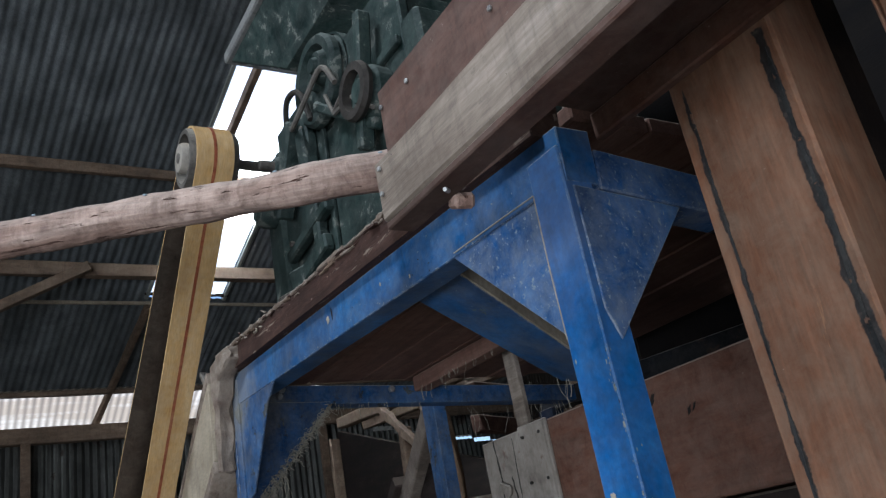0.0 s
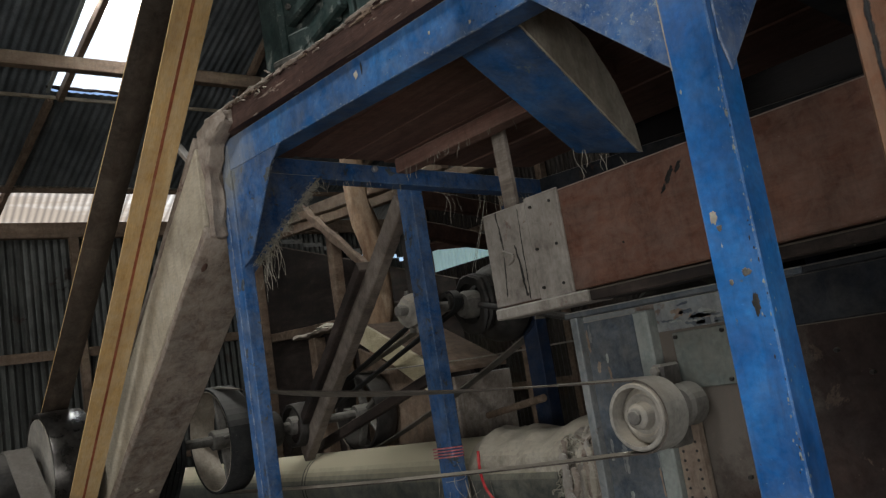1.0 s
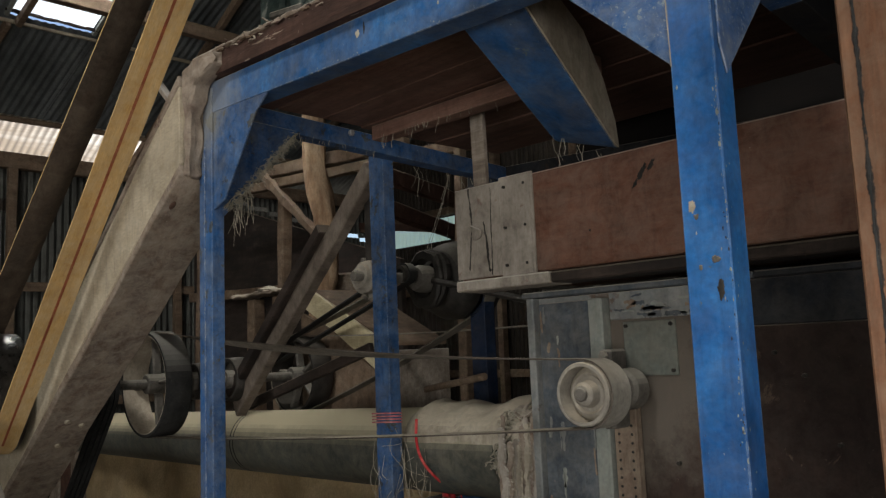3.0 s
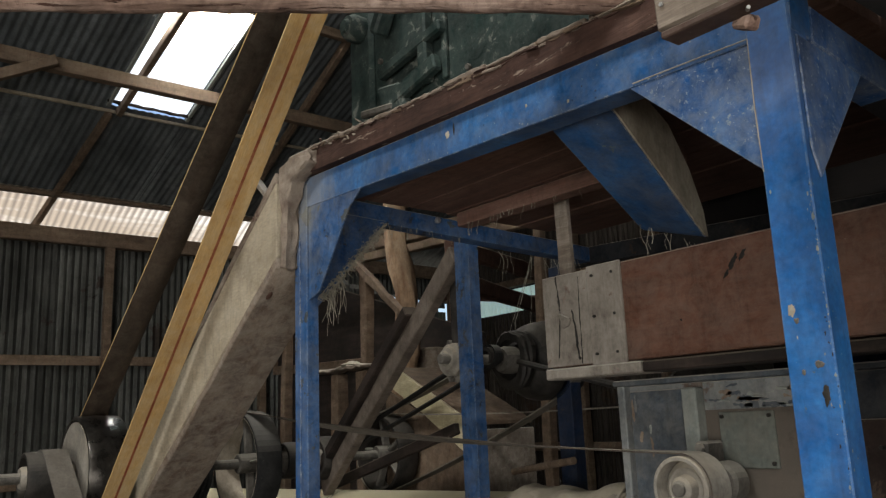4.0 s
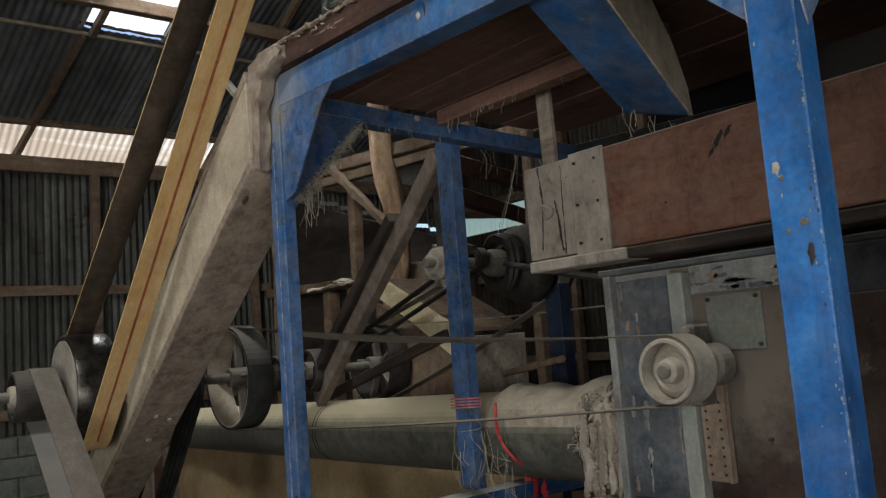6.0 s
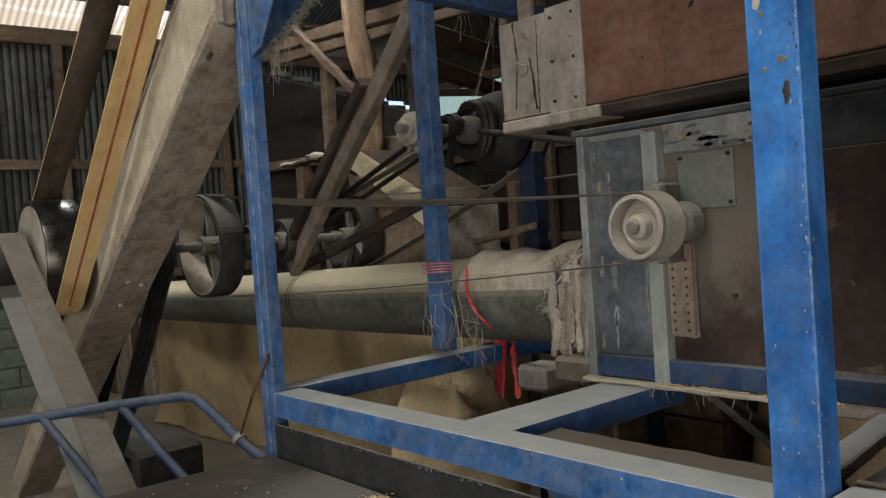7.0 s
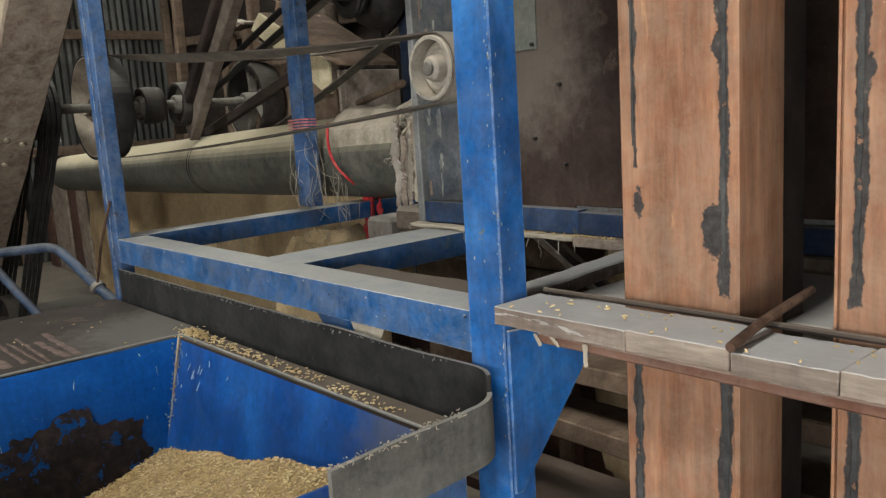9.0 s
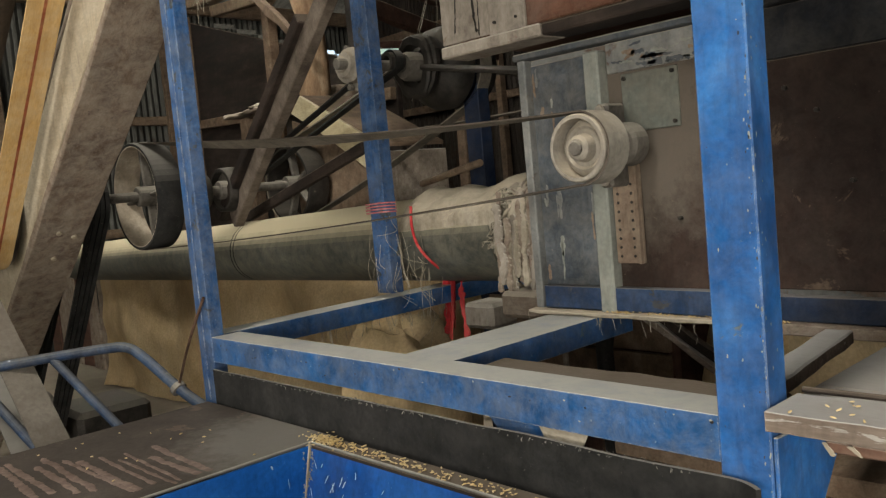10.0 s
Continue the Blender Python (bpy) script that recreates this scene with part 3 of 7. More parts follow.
def turned(profile, a, b, steps=28, bm=None, lump=0.0, seed=0):
    """A body of revolution round the line a-b; profile: (distance along, radius)."""
    d, s, u = axes_for(a, b, (0, 0, 1) if abs((Vector(b) - Vector(a)).normalized().z) < 0.9 else (0, 1, 0))
    bb = bmesh.new()
    rings = []
    for t, r in profile:
        c = Vector(a) + d * t
        if r < 1e-5:
            rings.append([bb.verts.new(c)])
            continue
        ring = []
        for k in range(steps):
            w = 2 * math.pi * k / steps
            p = c + (s * math.cos(w) + u * math.sin(w)) * r
            if lump:
                p += (s * math.cos(w) + u * math.sin(w)) * lump * (noise.fractal(p * 9 + Vector((seed, 0, 0)), 0.9, 2, 4))
            ring.append(bb.verts.new(p))
        rings.append(ring)
    for r0, r1 in zip(rings, rings[1:]):
        for k in range(steps):
            k2 = (k + 1) % steps
            if len(r0) == 1 and len(r1) == 1:
                continue
            if len(r0) == 1:
                bb.faces.new((r0[0], r1[k2], r1[k]))
            elif len(r1) == 1:
                bb.faces.new((r0[k], r0[k2], r1[0]))
            else:
                bb.faces.new((r0[k], r0[k2], r1[k2], r1[k]))
    return merge(bm, bb)


def rod(a, b, r, steps=16, bm=None, bev=0.0):
    n = (Vector(b) - Vector(a)).length
    e = bev or r * 0.15
    return turned([(0, 0), (0, r - e), (e, r), (n - e, r), (n, r - e), (n, 0)], a, b, steps, bm)


def tube(points, r, steps=8, bm=None, rounds=3):
    """A bent round tube or cord through points."""
    pts = [Vector(p) for p in points]
    for _ in range(rounds if len(pts) > 2 else 0):
        q = [pts[0]]
        for p0, p1 in zip(pts, pts[1:]):
            q += [p0.lerp(p1, 0.25), p0.lerp(p1, 0.75)]
        pts = q + [pts[-1]]
    bb = bmesh.new()
    rings = []
    side = None
    for i, p in enumerate(pts):
        d = (pts[min(i + 1, len(pts) - 1)] - pts[max(i - 1, 0)]).normalized()
        if side is None:
            side = d.orthogonal().normalized()
        side = (side - d * side.dot(d)).normalized()
        up = d.cross(side)
        rings.append([bb.verts.new(p + (side * math.cos(2 * math.pi * k / steps) + up * math.sin(2 * math.pi * k / steps)) * r) for k in range(steps)])
    for r0, r1 in zip(rings, rings[1:]):
        for k in range(steps):
            bb.faces.new((r0[k], r0[(k + 1) % steps], r1[(k + 1) % steps], r1[k]))
    bb.faces.new(rings[0][::-1])
    bb.faces.new(rings[-1])
    return merge(bm, bb)


def belt_loop(c0, r0, c1, r1, y0, y1, thick=0.006, sag=(0.0, 0.0), steps=20):
    """A flat belt round two pulleys whose axes run along y. c: (x, z). sag of the lower and upper strand."""
    p0, p1 = Vector(c0), Vector(c1)
    d = p1 - p0
    length = d.length
    ang = math.atan2(d.y, d.x)
    off = math.asin((r0 - r1) / length)
    out = []
    lo, hi = ang - math.pi / 2 - off, ang + math.pi / 2 + off
    n = 24

    def at(c, r, w):
        return Vector((c[0] + r * math.cos(w), c[1] + r * math.sin(w)))
    a, b = at(p0, r0, lo), at(p1, r1, lo)
    for i in range(n):
        t = i / n
        q = a.lerp(b, t)
        q.y -= sag[0] * 4 * t * (1 - t)
        out.append(q)
    for i in range(steps):
        out.append(at(p1, r1, lo + (hi - lo) * i / steps))
    a, b = at(p1, r1, hi), at(p0, r0, hi)
    for i in range(n):
        t = i / n
        q = a.lerp(b, t)
        q.y -= sag[1] * 4 * t * (1 - t)
        out.append(q)
    for i in range(steps):
        out.append(at(p0, r0, hi + (2 * math.pi - (hi - lo)) * i / steps))
    return out


def strip(outline, y0, y1, thick, closed=True, mats=None, twist=0.0):
    """A band with thickness: outline points (x, z), inside face on the left hand of the run."""
    bb = bmesh.new()
    n = len(outline)
    rings = []
    for i, p in enumerate(outline):
        a, b = outline[(i - 1) % n], outline[(i + 1) % n]
        if not closed:
            a, b = outline[max(i - 1, 0)], outline[min(i + 1, n - 1)]
        t = (b - a).normalized()
        nrm = Vector((t.y, -t.x))
        q = p + nrm * thick
        rings.append([bb.verts.new((p.x, y0, p.y)), bb.verts.new((p.x, y1, p.y)), bb.verts.new((q.x, y1, q.y)), bb.verts.new((q.x, y0, q.y))])
    last = n if closed else n - 1
    for i in range(last):
        r0, r1 = rings[i], rings[(i + 1) % n]
        for k in range(4):
            f = bb.faces.new((r0[k], r0[(k + 1) % 4], r1[(k + 1) % 4], r1[k]))
            if mats:
                f.material_index = mats[k]
    if not closed:
        bb.faces.new(rings[0])
        bb.faces.new(rings[-1][::-1])
    return bb

def ragged_strip(p0, p1, side, nrm, width, thick=0.002, seed=0, steps=46, wild=0.3):
    """A smeared band from p0 to p1 with uneven, torn edges."""
    b = bmesh.new()
    p0, p1, side, nrm = Vector(p0), Vector(p1), Vector(side).normalized(), Vector(nrm).normalized()
    rows = []
    long = (p1 - p0).length
    steps = max(steps, int(long / 0.005))
    for i in range(steps + 1):
        t = i / steps
        c = p0.lerp(p1, t) + side * width * 0.35 * noise.noise(Vector((seed, t * long * 5, 8)))
        u = noise.fractal(Vector((seed, t * long * 16, 0)), 0.45, 2.3, 6)
        v = noise.fractal(Vector((seed + 5, t * long * 16, 2)), 0.45, 2.3, 6)
        l, r = -width * max(0.08, 0.5 + wild * u), width * max(0.08, 0.5 + wild * v)
        if t < 0.015 or t > 0.985:
            l, r = l * 0.3, r * 0.3
        m = (l + r) / 2
        rows.append([b.verts.new(c + side * l), b.verts.new(c + side * (l * 0.8 + m * 0.2) + nrm * thick), b.verts.new(c + side * (r * 0.8 + m * 0.2) + nrm * thick), b.verts.new(c + side * r)])
    for r0, r1 in zip(rows, rows[1:]):
        for k in range(3):
            b.faces.new((r0[k], r0[k + 1], r1[k + 1], r1[k]))
    return b


def blot(c, nrm, up, rx, rz, seed, thick=0.003):
    """A splashed blot of tar."""
    b = bmesh.new()
    c, nrm, up = Vector(c), Vector(nrm), Vector(up)
    side = up.cross(nrm)
    mid = b.verts.new(c + nrm * thick)
    ring, inner = [], []
    for k in range(90):
        w = 2 * math.pi * k / 90
        f = 1 + 0.45 * noise.fractal(Vector((math.cos(w) * 1.6, math.sin(w) * 1.6, seed * 1.7)), 0.75, 2.3, 6)
        v = side * math.cos(w) * rx + up * math.sin(w) * rz
        ring.append(b.verts.new(c + v * f))
        inner.append(b.verts.new(c + v * f * 0.8 + nrm * thick))
    for k in range(90):
        b.faces.new((ring[k], ring[(k + 1) % 90], inner[(k + 1) % 90], inner[k]))
        b.faces.new((inner[k], inner[(k + 1) % 90], mid))
    return b


# ---- the shed ----
WALL_X, EAST_X, FRONT_Y, BACK_Y = -7.3, 6.0, -6.0, 6.4
SLOPE, RIDGE_X = 0.48, 0.2


def roof_z(x):
    return 5.02 + SLOPE * (min(x, 2 * RIDGE_X - x) + 5.2)


def corrugated(origin, along, across, normal, length, width, pitch=0.076, depth=0.009, bm=None, rows=1):
    """A corrugated sheet: ribs run along, waves go across."""
    b = bmesh.new()
    o, a, c, n = Vector(origin), Vector(along).normalized(), Vector(across).normalized(), Vector(normal).normalized()
    cols = max(2, int(width / pitch * 6))
    grid = []
    for i in range(cols + 1):
        w = width * i / cols
        off = n * depth * math.sin(2 * math.pi * w / pitch)
        grid.append([b.verts.new(o + c * w + a * length * j / rows + off) for j in range(rows + 1)])
    for g0, g1 in zip(grid, grid[1:]):
        for j in range(rows):
            b.faces.new((g0[j], g1[j], g1[j + 1], g0[j + 1]))
    return merge(bm, b)


# floor and the ground outside
solo("floor", box(WALL_X - 0.3, EAST_X + 0.3, FRONT_Y - 0.2, BACK_Y + 0.3, -0.12, 0.0, 0), CONCRETE, "worn dusty concrete floor of the mill shed", "floor", kind="structure")
bm = bmesh.new()
bmesh.ops.create_grid(bm, x_segments=2, y_segments=2, size=400, matrix=Matrix.Translation((0, 0, -0.13)))
solo("ground", bm, EARTH, "bare brown earth yard round the shed", "ground", kind="structure")

# roof: one mesh of corrugated sheets, with a clear sheet let in
bm = bmesh.new()
nrm = Vector((-SLOPE, 0, 1)).normalized()
SKY_X0, SKY_X1, SKY_Y0, SKY_Y1 = -5.69, -3.0, 1.06, 1.80
SKEW = 0.1


def roof_sheet(x0, x1, y0, y1, lift=0.0, bm=None):
    a = Vector((x0, y0 + SKEW * (x0 + 5.6), roof_z(x0) + lift))
    return corrugated(a, (1, SKEW, SLOPE), (0, 1, 0), nrm, (x1 - x0) * math.sqrt(1 + SKEW * SKEW + SLOPE * SLOPE), y1 - y0 + (0.0 if y1 == SKY_Y0 else 0.076), depth=0.006, bm=bm)


for x0, x1, lift in ((-6.95, -5.55, 0.012), (-5.68, -2.9, 0.026), (-3.05, RIDGE_X, 0.04)):
    for y0, y1 in ((FRONT_Y - 1.2, -3.6), (-3.6, -2.2), (-2.2, SKY_Y0), (SKY_Y0, SKY_Y1), (SKY_Y1, BACK_Y + 1.0)):
        if y0 == SKY_Y0 and x0 == -5.68:
            roof_sheet(SKY_X1, x1, y0, y1, lift, bm)
        elif y0 == SKY_Y0 and x0 == -6.95:
            roof_sheet(x0, SKY_X0 - 0.01, y0, y1, lift, bm)
        else:
            roof_sheet(x0, x1, y0, y1, lift, bm)
n_east = Vector((SLOPE, 0, 1)).normalized()
LONG = math.sqrt(1 + SLOPE * SLOPE)
# East slope leaves an unseen opening, added for the overhead lamp.
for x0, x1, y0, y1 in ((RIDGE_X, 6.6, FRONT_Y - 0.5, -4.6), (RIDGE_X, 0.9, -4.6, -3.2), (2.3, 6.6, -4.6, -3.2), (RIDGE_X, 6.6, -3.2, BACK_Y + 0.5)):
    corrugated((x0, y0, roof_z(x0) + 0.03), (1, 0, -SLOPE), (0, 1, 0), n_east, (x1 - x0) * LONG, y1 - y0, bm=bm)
solo("ceiling", bm, ROOFING, "dark corrugated metal roof seen from below", "roof", kind="structure")
# Same eave: dark material past y 3.5, where no daylight should show.
solo("eave_dark", roof_sheet(-8.2, -6.9, 3.5, BACK_Y + 0.5, 0.0), ROOFING, "dark corrugated eave sheets over the wall", "roof", kind="structure")
solo("eave", roof_sheet(-8.2, -6.9, FRONT_Y - 0.5, 3.5, 0.0), eave_mat, "bright corrugated eave sheets over the wall", "roof", kind="structure")
solo("skylight", roof_sheet(SKY_X0, SKY_X1 + 0.05, SKY_Y0, SKY_Y1, 0.03), skypanel, "clear corrugated roof sheet glaring with daylight", "skylight", kind="structure")
solo("added_skylight", corrugated((0.87, -4.62, roof_z(0.87) + 0.045), (1, 0, -SLOPE), (0, 1, 0), n_east, 1.46 * LONG, 1.44), skypanel, "unseen clear roof sheet added to let in light from above", "skylight", kind="structure")

# roof timbers
for i, x in enumerate((-6.88, -5.2, -4.27, -2.6, -1.0)):
    high = (0.05, 0.13, 0.09, 0.09, 0.09)[i]
    z = roof_z(x) - 0.06 - (0.1 if i == 1 else 0.0)
    solo("purlin", beam((x, FRONT_Y, z), (x, BACK_Y, z), 0.09 if i == 1 else 0.06, high, 0.006, cuts=20, wobble=0.006, seed=i), ROOF_WOOD,
         "rough brown purlin under the metal roof", "purlin", "roof purlins", "structure")
solo("rafter", beam((-7.5, 0.79, roof_z(-7.5) - 0.05), (-5.73, 1.06, roof_z(-5.73) - 0.05), 0.055, 0.08, 0.005, cuts=6, wobble=0.004), ROOF_WOOD, "brown roof rafter under the corrugated sheets", "rafter", "roof rafters", "structure")
for i, (x0, y, y1) in enumerate(((-7.5, -4.6, -4.6), (-7.5, -2.1, -2.1), (-5.72, 1.14, 1.91), (-7.5, 2.9, 2.9), (-7.5, 5.0, 5.0))):
    solo("rafter", beam((x0, y, roof_z(x0) - 0.05), (RIDGE_X, y1, roof_z(RIDGE_X) - 0.05), 0.055, 0.08, 0.005, cuts=14, wobble=0.004, seed=i + 30), ROOF_WOOD,
         "brown roof rafter under the corrugated sheets", "rafter", "roof rafters", "structure")
solo("ridge_beam", beam((RIDGE_X, FRONT_Y, roof_z(RIDGE_X) - 0.1), (RIDGE_X, BACK_Y, roof_z(RIDGE_X) - 0.1), 0.08, 0.14), ROOF_WOOD, "dark timber along the ridge of the roof", "beam", kind="structure")
for y in (SKY_Y0 - 0.02, SKY_Y1 + 0.02):
    solo("skylight_trim", beam((SKY_X0, y + SKEW * (SKY_X0 + 5.6), roof_z(SKY_X0) - 0.012), (SKY_X1, y + SKEW * (SKY_X1 + 5.6), roof_z(SKY_X1) - 0.012), 0.035, 0.03, 0.003), PATCH_PANEL, "pale green edging beside the clear sheet", "trim", kind="structure")
solo("skylight_batten", beam((-5.74, FRONT_Y, roof_z(-5.74) - 0.02), (-5.74, BACK_Y, roof_z(-5.74) - 0.02), 0.03, 0.03, 0.003, cuts=20, wobble=0.003, seed=77), PALE_WOOD, "thin pale batten under the roof sheets", "batten", kind="structure")
solo("skylight_batten", beam((-5.635, SKY_Y0 - 0.05, roof_z(-5.635) - 0.01), (-5.635, SKY_Y1 + 0.05, roof_z(-5.635) - 0.01), 0.022, 0.025, 0.002, cuts=14, wobble=0.006, seed=78), BLACK_WOOD, "thin dark batten below the clear sheet", "batten", kind="structure")
# slanting brace below the long purlin
solo("roof_brace", beam((-5.1, 0.42, 4.86), (-5.6, -1.6, 3.9), 0.07, 0.09, 0.006), ROOF_WOOD, "slanting timber brace under the purlin", "brace", kind="structure")

# west wall: corrugated sheets with a gap of daylight under the eave
bm = bmesh.new()
rnd = random.Random(4)
y = FRONT_Y
while y < BACK_Y:
    w = rnd.choice((0.61, 0.76, 0.84))
    w = min(w, BACK_Y - y)
    if y > 3.6:
        w = min(0.304, BACK_Y - y)
    cut = 3.64 - 0.165 * (y - 4.0)
    if 3.9 < y:
        corrugated((WALL_X, y, cut + 0.028), (0, 0, 1), (0, 1, 0), (1, 0, 0), 3.78 - cut, w + 0.02, depth=0.0125, bm=bm)
    corrugated((WALL_X + rnd.uniform(-0.012, 0.012), y, 0.0), (0, 0, 1), (0, 1, 0), (1, 0, 0), cut - 0.028 if y > 3.9 else 3.78, w + 0.02, depth=0.0125, bm=bm)
    y += w
solo("wall_west", bm, ZINC, "weathered corrugated metal wall, dull grey with rust streaks", "wall", kind="structure")
solo("wall_plate", beam((WALL_X + 0.09, FRONT_Y, 3.79), (WALL_X + 0.09, BACK_Y, 3.79), 0.10, 0.17, 0.008, cuts=20, wobble=0.006, seed=3), ROOF_WOOD, "brown timber plate along the top of the wall", "beam", kind="structure")
for z in (2.45, 1.2):
    solo("wall_girt", beam((WALL_X + 0.06, FRONT_Y, z), (WALL_X + 0.06, BACK_Y, z), 0.06, 0.10, 0.005, cuts=20, wobble=0.006, seed=8), ROOF_WOOD, "pale horizontal batten across the metal wall", "batten", "wall battens", "structure")
for y in (-4.5, -2.9, -1.3, 0.1, 1.55, 3.4, 4.9):
    solo("wall_stud", beam((WALL_X + 0.13, y, 0), (WALL_X + 0.13, y, 3.71), 0.07, 0.09, 0.005, up=(0, 1, 0), cuts=8, wobble=0.006, seed=int(y * 9)), ROOF_WOOD, "brown upright timber on the metal wall", "post", "wall posts", "structure")

# back wall, with one pushed-out sheet that lets daylight in
bm = bmesh.new()
x = WALL_X
while x < EAST_X:
    w = rnd.choice((0.61, 0.76, 0.84))
    w = min(w, EAST_X - x)
    top = 3.05 if x < -5.0 else roof_z(min(max(x, x + w), RIDGE_X)) - 0.05 if x < RIDGE_X else roof_z(x + w) - 0.05
    corrugated((x, BACK_Y + rnd.uniform(-0.012, 0.012), 0.0), (0, 0, 1), (1, 0, 0), (0, -1, 0), max(top, 2.4), w + 0.03, bm=bm)
    x += w
solo("wall_back", bm, RUSTED_ZINC, "corrugated metal back wall with daylight through a gap", "wall", kind="structure")
bm = bmesh.new()
corrugated((WALL_X, BACK_Y + 0.02, 3.36), (0, 0, 1), (1, 0, 0), (0, -1, 0), 1.65, 2.8, bm=bm)
solo("wall_back_upper", bm, RUSTED_ZINC, "upper corrugated sheets of the back wall", "wall", kind="structure")
gap_mat = skypanel.copy()
gap_mat.name = "pale_green_translucent_sheet"
gap_mat.node_tree.nodes["Translucent BSDF"].inputs["Color"].default_value = (0.62, 0.8, 0.66, 1)
gap_mat.node_tree.nodes["Mix Shader"].inputs["Fac"].default_value = 0.06
solo("gap_sheet", corrugated((WALL_X, BACK_Y + 0.06, 2.90), (0, 0, 1), (1, 0, 0), (0, -1, 0), 0.50, 2.8), gap_mat, "pale translucent sheet glowing in the back wall's gap", "sheet", kind="structure")
solo("gap_board", beam((WALL_X, BACK_Y - 0.10, 3.47), (-4.4, BACK_Y - 0.10, 3.00), 0.03, 0.10, 0.004, cuts=10, wobble=0.004, seed=61), DARK_WOOD, "red-brown board slanting across the gap", "board", kind="structure")
for z in (1.3, 2.4, 3.42):
    solo("back_girt", beam((WALL_X, BACK_Y - 0.06, z), (EAST_X, BACK_Y - 0.06, z), 0.06, 0.10, 0.005, cuts=16, wobble=0.006, seed=18), ROOF_WOOD, "rough batten across the back wall", "batten", "back wall battens", "structure")
for x in (-6.95, -4.55, -3.35, -1.2, 1.0, 3.2):
    solo("back_post", beam((x, BACK_Y - 0.14, 0), (x, BACK_Y - 0.14, roof_z(x) - 0.12), 0.09, 0.10, 0.006, up=(0, 1, 0), cuts=8, wobble=0.008, seed=int(x * 7)), ROOF_WOOD, "round-edged brown post at the back wall", "post", "back wall posts", "structure")

# east wall and the front wall with its wide doorway, behind the camera
bm = bmesh.new()
# Unseen wall; its opening is added to hold the side lamp.
for y0, y1, z0 in ((FRONT_Y, -4.3, 0.0), (-4.3, -1.2, 2.3), (-1.2, BACK_Y, 0.0)):
    corrugated((EAST_X, y0, z0), (0, 0, 1), (0, 1, 0), (1, 0, 0), roof_z(EAST_X) - 0.05 - z0, y1 - y0, depth=0.012, pitch=0.15, bm=bm)
solo("wall_east", bm, ZINC, "corrugated metal side wall with an added opening for light", "wall", kind="structure")
bm = bmesh.new()
for x0, x1, z0, z1 in ((WALL_X, 1.6, 0.0, 2.55), (WALL_X, EAST_X, 2.55, 4.4)):
    box(x0, x1, FRONT_Y - 0.04, FRONT_Y + 0.02, z0, z1, 0, bm)
prism([(WALL_X, FRONT_Y, 4.4), (EAST_X, FRONT_Y, 4.4), (EAST_X, FRONT_Y, roof_z(EAST_X) + 0.1), (RIDGE_X, FRONT_Y, roof_z(RIDGE_X)), (WALL_X, FRONT_Y, 4.45)], (0, 0.03, 0), 0, bm)
solo("wall_front", bm, ZINC, "metal-clad front wall with a wide doorway", "wall", kind="structure")

# low block wall at the foot of the metal wall
block_wall = thing("block_wall", (WALL_X + 0.25, 0, 0), "low grey-green concrete block wall against the metal wall", "wall", kind="structure")
part("mortar", box(WALL_X + 0.155, WALL_X + 0.285, -5.0, 1.15, 0, 0.99, 0), CONCRETE, block_wall)
me_block = None
for row in range(5):
    for k in range(15):
        y0 = -4.95 + k * 0.405 + (0.2 if row % 2 else 0)
        if me_block is None:
            b = part("block", box(WALL_X + 0.15, WALL_X + 0.30, 0.0, 0.39, 0.0, 0.185, 0.006), BLOCK, block_wall)
            me_block = b.data
        else:
            b = new("block", me_block)
            b.parent = block_wall
            b.matrix_parent_inverse = Matrix.Translation(-Vector(block_wall.location))
        b.location = (0, y0, row * 0.2)

# ---- the blue steel stand ----
stand = thing("steel_stand", (0.7, 0.4, 0), "tall blue-painted angle-iron stand, chipped and dusty", "machine stand")


def angle_bar(a, b, flange_a, flange_b, t=0.006, leg_a=0.07, leg_b=0.07):
    """An L-shaped bar from a to b: its corner runs along a-b, with legs towards flange_a and flange_b."""
    fa, fb = Vector(flange_a).normalized(), Vector(flange_b).normalized()
    a, b = Vector(a), Vector(b)
    pts = [a, a + fa * leg_a, a + fa * leg_a + fb * t, a + fa * t + fb * t, a + fa * t + fb * leg_b, a + fb * leg_b]
    return prism(pts, b - a, 0.0012)


def channel_post(x0, x1, y0, y1, z0, z1, t=0.007):
    """A folded steel post, open to the back."""
    pts = [(x0, y1, z0), (x0, y0, z0), (x1, y0, z0), (x1, y1, z0), (x1 - t, y1, z0), (x1 - t, y0 + t, z0), (x0 + t, y0 + t, z0), (x0 + t, y1, z0)]
    return prism(pts, (0, 0, z1 - z0), 0.002)


part("post", channel_post(1.45, 1.525, 0.0, 0.055, 0, 2.29), BLUE_POST, stand)
part("post", channel_post(-0.095, -0.022, 0.0, 0.04, 0, 2.37), BLUE_DUSTY, stand)
part("post", channel_post(-0.195, -0.115, 0.72, 0.77, 1.0705, 2.33), BLUE_DUSTY, stand)
# Rear posts take darkened blues that stand in for the shade there.
part("post", channel_post(0.93, 1.0, 1.30, 1.36, 0, 2.2), BLUE_SHADED, stand, "rear post, its blue darkened for shade")
part("post", channel_post(1.49, 1.56, 1.30, 1.36, 0, 2.1), NAVY_SHADED, stand)
part("post", channel_post(-0.275, -0.193, 1.30, 1.36, 0, 2.26), BLUE_SHADED, stand)
part("fold_ridge", beam((-0.060, -0.0015, 0.02), (-0.060, -0.0015, 2.20), 0.005, 0.003, 0.001, up=(0, 1, 0)), BLUE_FILM, stand, "pale worn fold line")
